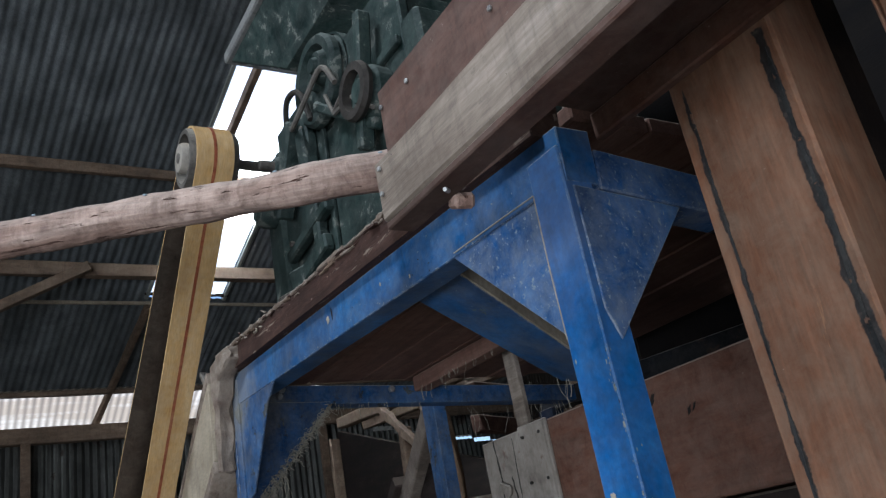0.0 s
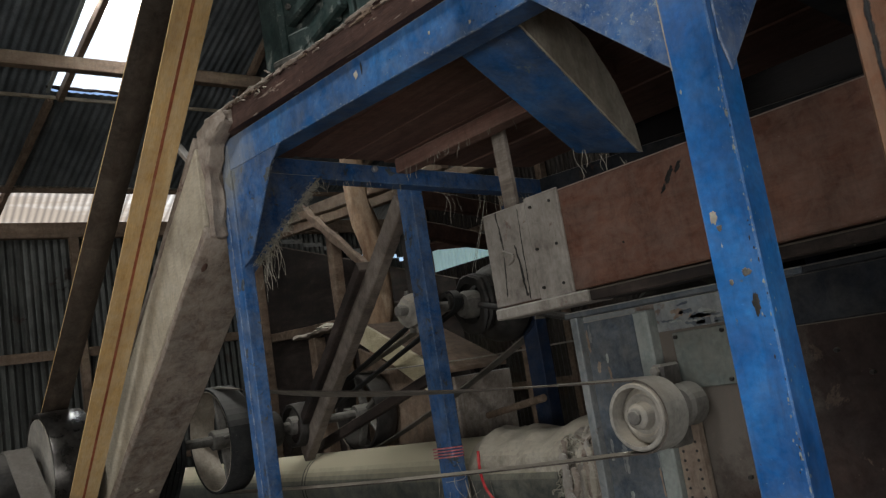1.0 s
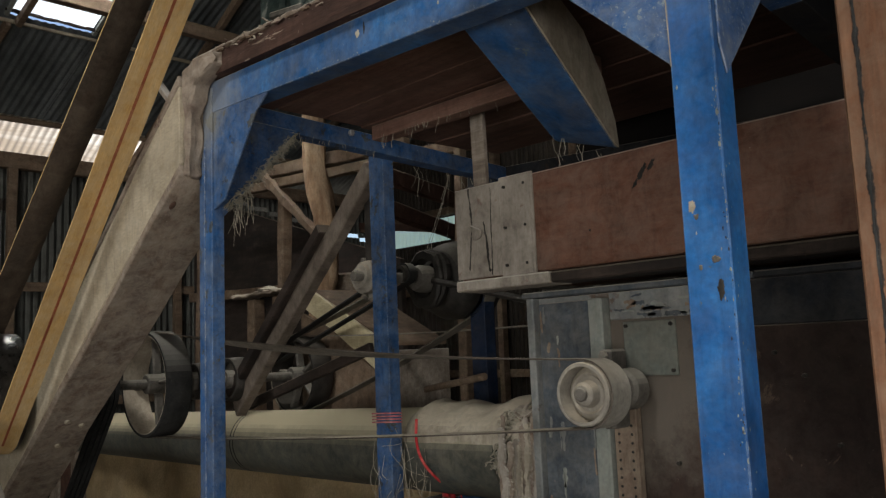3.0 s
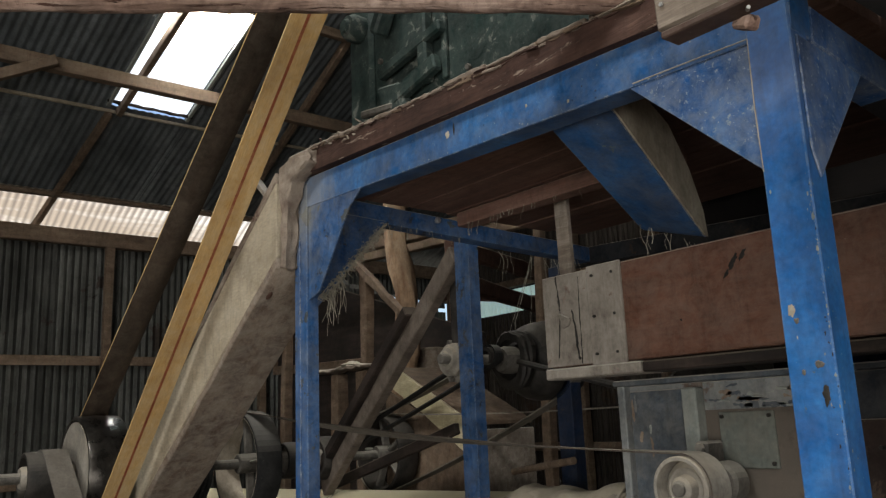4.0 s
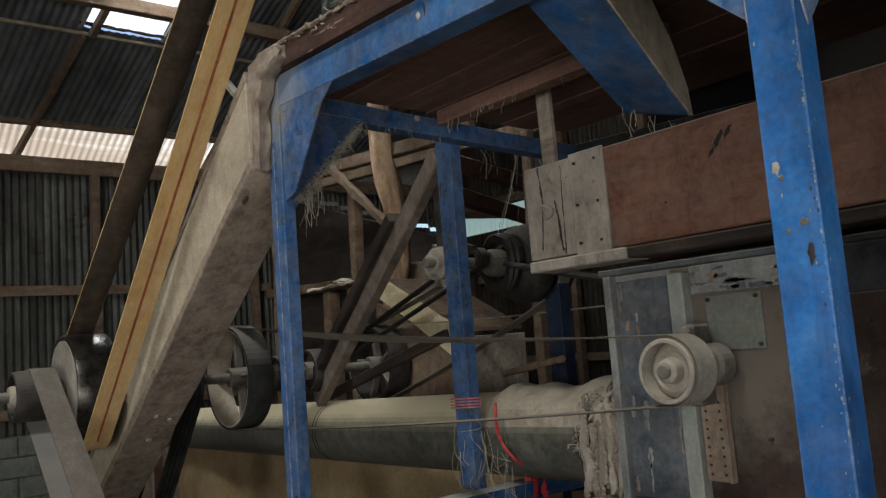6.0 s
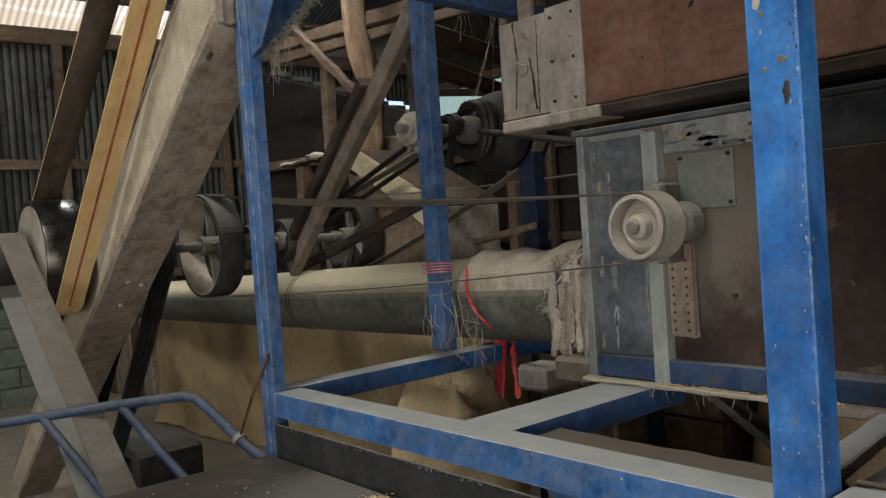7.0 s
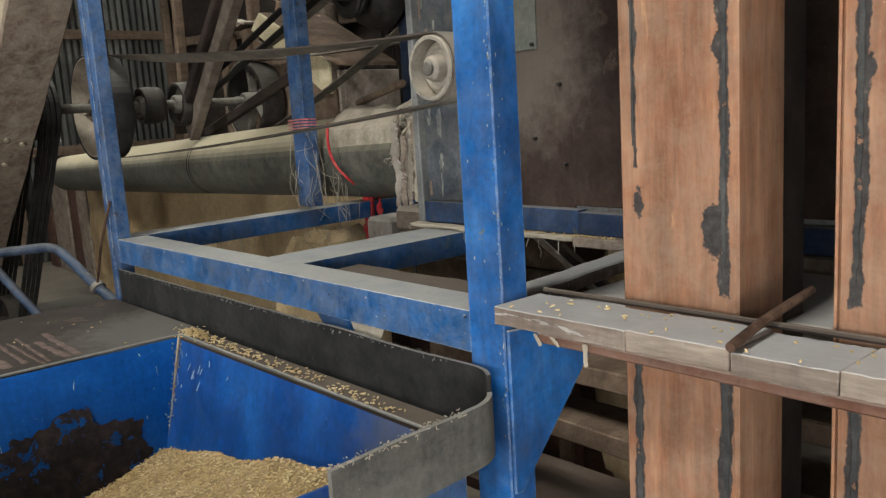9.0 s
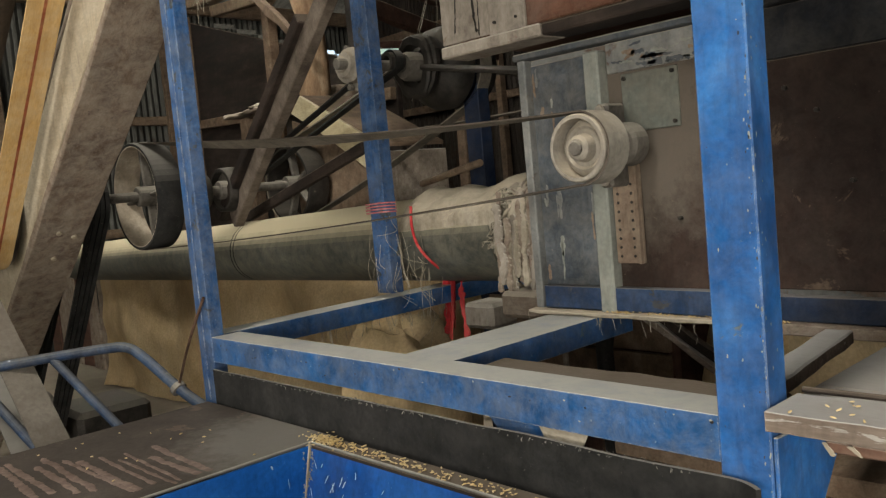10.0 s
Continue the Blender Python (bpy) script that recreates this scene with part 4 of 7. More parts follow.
# lower rails
part("front_rail", angle_bar((-0.022, 0.002, 1.07), (1.45, 0.002, 1.07), (0, 1, 0), (0, 0, -1), leg_a=0.085, leg_b=0.068), BLUE, stand, "blue angle-iron rail with a dusty top")
part("side_rail", angle_bar((-0.04, 0.041, 1.07), (-0.06, 1.30, 1.07), (-1, 0, 0), (0, 0, -1), leg_a=0.085, leg_b=0.06), BLUE, stand, "blue angle-iron rail hung with straw")
part("cross_rail", angle_bar((0.83, 0.081, 1.069), (0.83, 0.72, 1.069), (-1, 0, 0), (0, 0, -1), leg_a=0.15, leg_b=0.06), BLUE, stand, "blue cross rail thick with pale dust")
part("end_rail", beam((1.452, 0.058, 1.067), (1.398, 0.563, 1.067), 0.052, 0.026, 0.003, cuts=8, wobble=0.0012, seed=31), PLANK_DARK, stand, "dust-covered rail running back from the post")
part("rail_bracket", prism([(0.99, 0.012, 1.00), (1.13, 0.012, 1.00), (1.10, 0.012, 0.955), (1.05, 0.012, 0.945)], (0, 0.006, 0), 0.001), BLUE, stand, "small blue bracket under the rail")
part("bracket_tag", prism([(1.112, 0.0095, 1.00), (1.215, 0.0095, 1.00), (1.195, 0.0095, 0.962), (1.135, 0.0095, 0.958)], (0, 0.002, 0), 0.0005), CLOTH, stand, "pale scrap stuck to the bracket")
part("back_rail", angle_bar((-0.19, 1.30, 1.07), (1.5, 1.30, 1.07), (0, 1, 0), (0, 0, -1)), BLUE_DUSTY, stand)
# top beams
part("front_beam", beam((-0.098, 0.037, 2.345), (1.5275, 0.037, 2.274), 0.066, 0.092, 0.002), BLUE, stand)
part("side_beam", beam((-0.085, 0.068, 2.328), (-0.085, 1.32, 2.282), 0.06, 0.06, 0.002), BLUE_DUSTY, stand)
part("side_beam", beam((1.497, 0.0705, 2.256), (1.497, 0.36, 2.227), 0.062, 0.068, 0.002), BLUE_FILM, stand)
# Beam is split so its rear part carries the shade in its colour.
part("side_beam", beam((1.497, 0.3605, 2.227), (1.497, 1.32, 2.13), 0.062, 0.068, 0.002), NAVY_SHADED, stand, "rear end of the side beam, colour darkened for shade")
part("back_beam", beam((-0.28, 1.35, 2.29), (1.56, 1.35, 2.2), 0.06, 0.07, 0.002), NAVY_SHADED, stand, "rear beam, colour darkened for shade")


def gusset(points, direction, mat=BLUE):
    part("gusset", prism(points, direction, 0.0015), mat, stand)


gusset([(1.20, 0.006, 2.245), (1.452, 0.006, 2.242), (1.452, 0.006, 2.012)], (0, 0.006, 0), BLUE_FILM)
gusset([(1.5258, 0.012, 2.222), (1.5258, 0.228, 2.203), (1.5258, 0.03, 1.985), (1.5258, 0.012, 2.03)], (0.004, 0, 0), BLUE_FILM)
gusset([(-0.02, 0.006, 2.30), (0.27, 0.006, 2.284), (0.21, 0.006, 2.245), (0.04, 0.006, 2.03), (-0.02, 0.006, 2.01)], (0, 0.006, 0), BLUE_DUSTY)
gusset([(-0.03, 0.04, 2.30), (-0.03, 0.30, 2.29), (-0.03, 0.04, 1.99)], (-0.006, 0, 0), BLUE_DUSTY)
gusset([(1.5258, 0.003, 1.05), (1.5258, 0.215, 1.035), (1.5258, 0.205, 0.985), (1.5258, 0.02, 0.79), (1.5258, 0.003, 0.79)], (0.006, 0, 0), BLUE_POST)
rnd = random.Random(31)
for k, (x, z, rx, rz, m) in enumerate(((1.468, 1.784, 0.006, 0.009, CLOTH), (1.474, 1.768, 0.004, 0.005, IRON), (1.50, 1.70, 0.007, 0.005, IRON), (1.505, 1.655, 0.006, 0.014, DARK_IRON), (1.475, 1.69, 0.003, 0.004, IRON))):
    part("paint_scar", blot((x, -0.0004, z), (0, -1, 0), (0, 0, 1), rx, rz, k + 3, 0.0005), m, stand, "scar in the blue paint")
for k, (x, z, rx, rz) in enumerate(((0.66, 2.318, 0.007, 0.010), (0.685, 2.325, 0.003, 0.014), (0.93, 2.30, 0.003, 0.004), (1.05, 2.27, 0.003, 0.004))):
    part("paint_scar", blot((x, 0.0026, z), (0, -1, 0), (0, 0, 1), rx, rz, k + 30, 0.0005), (CLOTH, DARK_IRON, CLOTH, CLOTH)[k], stand)
FLECK = material("pale_flaked_paint", ((0.11, 0.125, 0.13), (0.19, 0.20, 0.195), (0.30, 0.295, 0.26)), 60, rough=0.85, bump=0.1, grime=0.0)
rnd = random.Random(52)
for k in range(120):
    z = rnd.uniform(0.85, 2.0)
    x = 1.524 - abs(rnd.gauss(0, 0.005)) if k % 8 else rnd.uniform(1.455, 1.52)
    r = rnd.uniform(0.0004, 0.0012) * (1.7 if k % 9 == 0 else 1.0)
    part("paint_fleck", blot((x, -0.0003, z), (0, -1, 0), (0, 0, 1), r, r * rnd.uniform(0.8, 3.2), k + 300, 0.0003), (FLECK, FLECK, DARK_IRON)[k % 3], stand)
for k in range(34):
    y, z = 0.004 + abs(rnd.gauss(0, 0.012)), rnd.uniform(0.85, 2.0)
    if y < 0.05:
        r = rnd.uniform(0.0004, 0.0012)
        part("paint_fleck", blot((1.5253, y, z), (1, 0, 0), (0, 0, 1), r, r * rnd.uniform(1.0, 3.5), k + 500, 0.0003), FLECK, stand)
for k in range(46):
    x = rnd.uniform(0.0, 1.40)
    z = 2.345 - 0.0437 * (x + 0.098) + rnd.choice((rnd.uniform(-0.043, 0.043), -0.044 + abs(rnd.gauss(0, 0.006))))
    r = rnd.uniform(0.0005, 0.0015)
    part("paint_fleck", blot((x, 0.0034, z), (0, -1, 0), (0, 0, 1), r * rnd.uniform(0.8, 2.0), r, k + 700, 0.0004), (FLECK, FLECK, DARK_IRON)[k % 3], stand)
for k in range(40):
    x, z = rnd.uniform(0.0, 1.44), 1.07 - abs(rnd.gauss(0, 0.02))
    r = rnd.uniform(0.0008, 0.0022)
    if z > 1.005:
        part("paint_fleck", blot((x, 0.0014, z), (0, -1, 0), (0, 0, 1), r * rnd.uniform(0.8, 2.0), r, k + 800, 0.0004), (FLECK, DARK_IRON)[k % 2], stand)
# pale weld seams and the light bolts
part("weld_seam", tube([(1.215, -0.0005, 2.247), (1.3, -0.001, 2.2445), (1.452, -0.0005, 2.24)], 0.0012, 6, rounds=0), CLOTH, stand, "pale weld bead")
part("weld_seam", tube([(1.452, -0.0005, 2.24), (1.4505, -0.001, 2.12), (1.452, -0.0005, 2.01)], 0.0010, 6, rounds=0), CLOTH, stand)
for p in ((-0.054, 0.53, 2.325), (-0.054, 0.15, 2.34), (-0.054, 0.14, 2.318)):
    part("bolt", rod(p, (p[0] + 0.014, p[1], p[2]), 0.011, 6), STEEL, stand, "bright bolt head")

# ---- deck on top of the stand ----
deck = thing("plank_deck", (0.6, 0.4, 2.34), "dark red-brown plank deck with a frayed front edge", "deck")
rnd = random.Random(7)
for k in range(7):
    y0 = 0.075 + k * 0.175
    part("plank", box(-0.07 + rnd.uniform(-0.02, 0.02), 1.50, y0, y0 + 0.171, 2.362 + rnd.uniform(-0.003, 0.003), 2.392, 0.004), UNDER_WOOD, deck)
part("batten", beam((-0.04, 0.64, 2.335), (0.86, 0.66, 2.335), 0.06, 0.05, 0.003), UNDER_WOOD, deck)
# the frayed edge board
bm = beam((0.01, 0.012, 2.425), (1.50, 0.012, 2.352), 0.06, 0.068, 0.0, cuts=90, wobble=0.0)
for v in bm.verts:
    w = noise.fractal(v.co * 22, 0.9, 2, 4)
    ragged = max(0.0, 0.75 - v.co.x) / 0.75
    if v.co.z > 2.425 - 0.049 * v.co.x + 0.02:
        v.co.z += w * 0.008 * (0.4 + ragged) - 0.006 * ragged
        v.co.y += w * 0.006
    if v.co.x < 0.08:
        v.co.x += w * 0.03
edge_board = part("edge_board", bm, EDGE_WOOD, deck, "dark board with a frayed, splintered edge")
for k in range(70):
    x = 0.015 + 1.36 * (k / 70) ** 1.15 + rnd.uniform(-0.02, 0.02)
    z = 2.425 - 0.049 * x + 0.030 + rnd.uniform(-0.006, 0.006)
    n = rnd.uniform(0.03, 0.13) if x > 0.5 else rnd.uniform(0.02, 0.07)
    a = Vector((x, -0.020 + rnd.uniform(-0.004, 0.012), z))
    b = a + Vector((n, rnd.uniform(-0.006, 0.01), -0.049 * n + rnd.uniform(-0.004, 0.006)))
    part("splinter", beam(a, b, rnd.uniform(0.004, 0.014), rnd.uniform(0.003, 0.007), 0.0008, cuts=3, wobble=0.0015, seed=k), (DUSTY_WOOD, EDGE_WOOD, ROOF_WOOD)[k % 3], deck)
for k in range(46):
    a = Vector((rnd.uniform(-0.03, 0.32), rnd.uniform(-0.022, 0.03), 2.425 - 0.014 + rnd.uniform(0.02, 0.06)))
    b = a + Vector((rnd.uniform(-0.07, 0.05), rnd.uniform(-0.02, 0.02), rnd.uniform(-0.018, 0.02)))
    part("splinter", beam(a, b, rnd.uniform(0.004, 0.012), rnd.uniform(0.002, 0.006), 0.0006, cuts=3, wobble=0.0015, seed=k + 200), (DUSTY_WOOD, EDGE_WOOD, CLOTH)[k % 3], deck)

x = 0.02
while x < 1.33:
    n = rnd.uniform(0.05, 0.2)
    z = 2.425 - 0.049 * x + 0.0385 + rnd.uniform(-0.002, 0.003)
    part("cap_strip", beam((x, -0.006, z), (x + n - 0.006, -0.006, z - 0.049 * n), 0.034 + rnd.uniform(-0.006, 0.004), rnd.uniform(0.007, 0.013), 0.002, cuts=8, wobble=0.0022, seed=int(x * 900)), DUSTY_WOOD, deck, "dusty splintered strip on the board's top")
    x += n

# ---- the brown shaking box behind the post ----
shaker = thing("sieve_box", (1.2, 0.6, 1.77), "long red-brown wooden sieve box with a dusty end", "sieve box")
BX0, BY0, BZ0, BZ1 = 0.475, 0.50, 1.775, 2.035
part("body", box(BX0, 2.35, BY0, 1.05, BZ0, BZ1, 0.004), OXIDE_BOX, shaker)
part("end_frame", box(BX0 - 0.008, BX0 + 0.16, BY0 - 0.007, BY0 - 0.0005, BZ0 + 0.002, BZ1 - 0.003, 0.002), END_BOARD, shaker, "dusty pale end boards")
part("strip", box(0.638, 0.752, BY0 - 0.011, BY0 - 0.0008, BZ0 - 0.006, BZ1 + 0.004, 0.002), END_BOARD, shaker, "dusty nailed cover strip")
part("batten", box(0.70, 0.748, BY0 - 0.016, BY0 - 0.0115, BZ0 - 0.004, BZ1 + 0.002, 0.002), END_BOARD, shaker)
part("bottom_plank", beam((0.47, 0.53, 1.757), (0.80, 0.53, 1.756), 0.10, 0.03, 0.004), END_BOARD, shaker, "dusty plank under the box")
# This added length is coloured near-black to read as a dark void.
part("bottom_plank", beam((0.8015, 0.535, 1.756), (2.3, 0.535, 1.752), 0.10, 0.028, 0.004), BLACK_WOOD, shaker, "near-black plank standing in for the dark void under the box")
for x, z in ((0.66, 2.01), (0.66, 1.9), (0.66, 1.80), (0.73, 2.01), (0.73, 1.9), (0.73, 1.8)):
    part("nail", rod((x, BY0 - 0.012, z), (x, BY0 - 0.019, z), 0.004, 8), DARK_IRON, shaker)
for k, (x0, z0, x1, z1, w) in enumerate(((0.522, 2.03, 0.53, 1.93, 0.006), (0.53, 1.93, 0.515, 1.80, 0.004), (0.575, 1.93, 0.59, 1.79, 0.007), (0.605, 2.02, 0.60, 1.78, 0.003))):
    part("crack", ragged_strip((x0, BY0 - 0.0074, z0), (x1, BY0 - 0.0074, z1), (1, 0, 0), (0, -1, 0), w, 0.0006, seed=k + 40, steps=30, wild=0.8), DARK_IRON, shaker, "dark split in the end board")
part("wedge", prism([(0.528, BY0 - 0.008, 1.925), (0.572, BY0 - 0.008, 1.905), (0.566, BY0 - 0.008, 1.885), (0.54, BY0 - 0.008, 1.878)], (0.004, -0.012, 0.002), 0.004), END_BOARD, shaker)
for k, (x, z, rx, rz) in enumerate(((1.075, 1.975, 0.007, 0.022), (1.10, 1.988, 0.006, 0.014), (1.055, 1.95, 0.004, 0.012), (1.19, 1.945, 0.004, 0.010), (1.205, 1.95, 0.003, 0.008), (0.92, 1.86, 0.003, 0.003))):
    part("knot_hole", blot((x, BY0 - 0.0006, z), (0, -1, 0), (0.55, 0, 0.83), rx, rz, k + 12, 0.0006), DARK_IRON, shaker, "dark knot hole")
# Added boarding that stands in for the dark void behind the box.
solo("shade_boarding", prism([(0.62, 1.42, 1.70), (3.6, 1.42, 1.70), (3.6, 1.42, 3.9), (0.22, 1.42, 3.9), (0.22, 1.42, 2.06), (0.62, 1.42, 2.06)], (0, 0.03, 0), 0.004), VOID_BLACK, "added boarding, near-black to give the dark behind the sieve box", "boarding", kind="structure")
# hanger that holds the box
solo("hanger_strut", beam((0.325, 0.755, 2.37), (0.332, 0.755, 2.0), 0.055, 0.02, 0.003, up=(0, 1, 0)), GREY_WOOD, "grey wooden hanger strut above the sieve box", "strut")

# ---- blue chute from the deck down to the box ----
chute = thing("feed_chute", (1.0, 0.3, 2.05), "blue sheet-metal feed chute slanting under the deck", "chute")
prof = [(0.0, 2.268), (0.0, 2.34), (0.30, 2.345), (0.62, 2.30), (0.84, 2.21), (0.97, 2.12), (1.0, 2.056), (0.96, 2.058)]
right = [Vector((1.085 - 0.095 * t, 0.085 + 0.45 * t, z)) for t, z in prof]
left = [Vector((0.912 - 0.10 * t, 0.085 + 0.45 * t, z + 0.012 + 0.042 * t)) for t, z in prof]
bm = bmesh.new()
vr, vl = [bm.verts.new(p) for p in right], [bm.verts.new(p) for p in left]
bm.faces.new(vr)
bm.faces.new(vl[::-1])
for k in range(len(prof)):
    k2 = (k + 1) % len(prof)
    bm.faces.new((vr[k], vl[k], vl[k2], vr[k2]))
part("shell", bm, BLUE, chute)
part("side_plate", prism([p + Vector((0.002, 0, 0)) for p in right], (0.004, 0.001, 0), 0.0), CLOTH, chute, "dust-covered side plate")

# ---- husker cabinet ----
cab = thing("husker_cabinet", (1.2, 0.9, 1.05), "blue-grey sheet-metal husker cabinet with rusty brown sheets", "machine")
part("carcass", box(0.64, 2.6, 0.626, 1.25, 1.06, 1.715, 0.003), GREY_PANEL, cab)
part("left_flange", box(0.622, 0.646, 0.597, 0.64, 1.075, 1.722, 0.003), GREY_PANEL, cab)
part("top_flange", beam((0.622, 0.615, 1.722), (1.28, 0.615, 1.7195), 0.07, 0.016, 0.003), SLATE, cab, "dusty top flange")
# Right of x 1.28 the flange colour is darkened to give the shade.
part("top_flange", beam((1.2815, 0.615, 1.7195), (2.6, 0.615, 1.715), 0.07, 0.016, 0.003), NAVY_SHADED, cab, "top flange with shade put into its colour")
part("pillar", box(0.835, 0.878, 0.585, 0.626, 1.07, 1.70, 0.004), PATCH_PANEL, cab, "pale grey upright flange")
part("patch_sheet", box(0.92, 1.066, 0.612, 0.6245, 1.503, 1.636, 0.002), FAINT_PANEL, cab, "grey-green patch sheet")
part("upper_sheet", box(0.8785, 1.16, 0.618, 0.6248, 1.13, 1.70, 0.002), CAB_SHEET, cab)
part("brown_sheet", box(1.16, 2.55, 0.616, 0.6246, 1.145, 1.6095, 0.002), CAB_SHEET, cab, "large rusty brown sheet")
part("top_band", box(0.885, 1.16, 0.609, 0.6242, 1.642, 1.712, 0.002), GREY_PANEL, cab)
# Band colour darkened here for the shade beside the ducts.
part("top_band", box(1.165, 2.55, 0.609, 0.6242, 1.61, 1.712, 0.002), NAVY_SHADED, cab, "navy band darkened for shade")
rnd = random.Random(63)
for k in range(26):
    x, z = rnd.uniform(0.89, 1.15), rnd.uniform(1.646, 1.706)
    n = rnd.uniform(0.012, 0.06)
    part("peeling_paint", ragged_strip((x, 0.6086, z), (x + n, 0.6086, z + rnd.uniform(-0.006, 0.006)), (0, 0, 1), (0, -1, 0), rnd.uniform(0.004, 0.014), 0.0012, seed=k + 400, steps=12, wild=0.7), (SLATE, PATCH_PANEL, RUST_STRIP, SLATE)[k % 4], cab, "flake of peeling paint")
for k in range(16):
    z, n = rnd.uniform(1.10, 1.66), rnd.uniform(0.02, 0.08)
    x = rnd.choice((0.66, 0.70, 0.80)) + rnd.uniform(-0.008, 0.02)
    part("peeling_paint", ragged_strip((x, 0.6185, z), (x + rnd.uniform(-0.006, 0.006), 0.6185, z + n), (1, 0, 0), (0, -1, 0), rnd.uniform(0.003, 0.011), 0.0012, seed=k + 440, steps=12, wild=0.7), (GREY_PANEL, RUST_STRIP, PATCH_PANEL)[k % 3], cab, "flake of peeling paint")
part("left_panel", box(0.647, 0.834, 0.619, 0.6247, 1.07, 1.70, 0.002), SLATE, cab, "dark slate-blue sheet")
part("perforated_strip", box(0.883, 0.957, 0.60, 0.6118, 1.198, 1.428, 0.002), RUST_STRIP, cab, "rusty strip with two rows of holes")
part("strip_fold", box(0.949, 0.957, 0.588, 0.5998, 1.198, 1.428, 0.001), RUST_STRIP, cab)
# Holes drawn as near-black discs, their dark inside put into colour.
for k in range(9):
    for x in (0.897, 0.934):
        part("hole", rod((x, 0.5985, 1.215 + k * 0.021), (x, 0.6005, 1.215 + k * 0.021), 0.0036, 8), DARK_IRON, cab)
part("base_rail", angle_bar((0.66, 0.59, 1.14), (1.19, 0.59, 1.14), (0, 1, 0), (0, 0, -1), leg_a=0.03, leg_b=0.055), BASE_BLUE, cab, "dull blue base rail with a dusty ledge")
# Rail split at x 1.19; the right half has shade in its colour.
part("base_rail", angle_bar((1.191, 0.59, 1.135), (2.6, 0.59, 1.135), (0, 1, 0), (0, 0, -1), leg_a=0.03, leg_b=0.05), BLUE_SHADED, cab, "navy base rail, shade put into its colour")
part("base_ledge", beam((0.62, 0.5825, 1.076), (1.19, 0.5825, 1.076), 0.035, 0.010, 0.002, cuts=16, wobble=0.002, seed=71), CLOTH, cab, "ledge caked with pale dust")
part("base_ledge", beam((1.191, 0.5825, 1.072), (2.6, 0.5825, 1.072), 0.035, 0.022, 0.002, cuts=20, wobble=0.001, seed=72), TRUNK_UNDER, cab, "brown dusty ledge")
for x, z in ((1.055, 1.625), (1.055, 1.515), (0.93, 1.625), (0.93, 1.515), (1.13, 1.42), (1.05, 1.3), (1.14, 1.24), (1.3, 1.55), (1.42, 1.36), (1.36, 1.5)):
    part("rivet", rod((x, 0.6175, z), (x, 0.606, z), 0.005, 8), DARK_IRON, cab)

# pulley on the cabinet
pul = thing("flat_belt_pulley", (0.95, 0.40, 1.474), "small dusty grey flat-belt pulley on the cabinet", "pulley")
R = 0.0725
part("rim", turned([(0.0, R - 0.010), (0.0, R - 0.003), (0.003, R), (0.042, R + 0.002), (0.081, R), (0.084, R - 0.003), (0.084, R - 0.009), (0.02, R - 0.009), (0.0, R - 0.010)], (0.955, 0.380, 1.472), (0.955, 0.5, 1.472), 48), PULLEY_GREY, pul)
part("web", turned([(0.046, R - 0.009), (0.032, R - 0.016), (0.026, 0.046), (0.030, 0.040), (0.028, 0.031), (0.006, 0.027), (0.0, 0.02), (0.0, 0.0)], (0.955, 0.380, 1.472), (0.955, 0.5, 1.472), 40), PULLEY_GREY, pul, "dished pulley web with a round hub")
part("shaft", rod((0.955, 0.372, 1.472), (0.955, 0.62, 1.472), 0.016), IRON, pul)
part("bearing", turned([(0, 0), (0, 0.04), (0.008, 0.048), (0.05, 0.05), (0.06, 0.042), (0.06, 0)], (0.955, 0.53, 1.474), (0.955, 0.62, 1.474), 24), IRON, pul, "dusty bearing housing")
part("bearing_foot", box(0.90, 0.935, 0.53, 0.60, 1.38, 1.57, 0.006), IRON, pul)
for z in (1.395, 1.555):
    part("nut", rod((0.918, 0.53, z), (0.918, 0.518, z), 0.012, 6), PULLEY_GREY, pul)

# ---- the line shaft with its pulleys ----
SX, SZ = -1.59, 1.49
shaft = thing("line_shaft", (SX, 0.6, SZ), "steel line shaft carrying a row of old pulleys", "line shaft")
part("shaft", rod((SX, -0.52, SZ), (SX, 2.3, SZ), 0.022), IRON, shaft)


def pulley(y, r, w, parent, mat=IRON, rim=DARK_IRON, spokes=0, c=(SX, SZ), name="pulley", label=""):
    a, b = (c[0], y, c[1]), (c[0], y + 1, c[1])
    p = part(name, turned([(0, r - 0.016), (0, r - 0.003), (0.004, r), (w / 2, r + 0.003), (w - 0.004, r), (w, r - 0.003), (w, r - 0.016), (0, r - 0.016)], a, b, 44), rim, parent, label)
    part("hub", turned([(-0.012, 0), (-0.012, 0.04), (-0.004, 0.045), (w + 0.004, 0.045), (w + 0.012, 0.04), (w + 0.012, 0)], a, b, 20), mat, p)
    if spokes:
        for k in range(spokes):
            q = 2 * math.pi * k / spokes + 0.5
            d = Vector((math.cos(q), 0, math.sin(q)))
            o = Vector((c[0], y + w / 2, c[1]))
            part("spoke", beam(o + d * 0.04, o + d * (r - 0.012), 0.02, 0.045, 0.006, up=(0, 1, 0)), mat, p)
    else:
        part("web", turned([(w * 0.3, 0.03), (w * 0.25, r * 0.5), (w * 0.3, r - 0.014), (w * 0.5, r - 0.014), (w * 0.5, 0.03)], a, b, 32), mat, p)
    return p


big = part("pulley", turned([(0, 0.226), (0, 0.237), (0.004, 0.240), (0.06, 0.242), (0.116, 0.240), (0.12, 0.237), (0.12, 0.226)], (SX, 0.50, SZ), (SX, 1, SZ), 56), RUBBER, shaft, "large open pulley with a black rim")
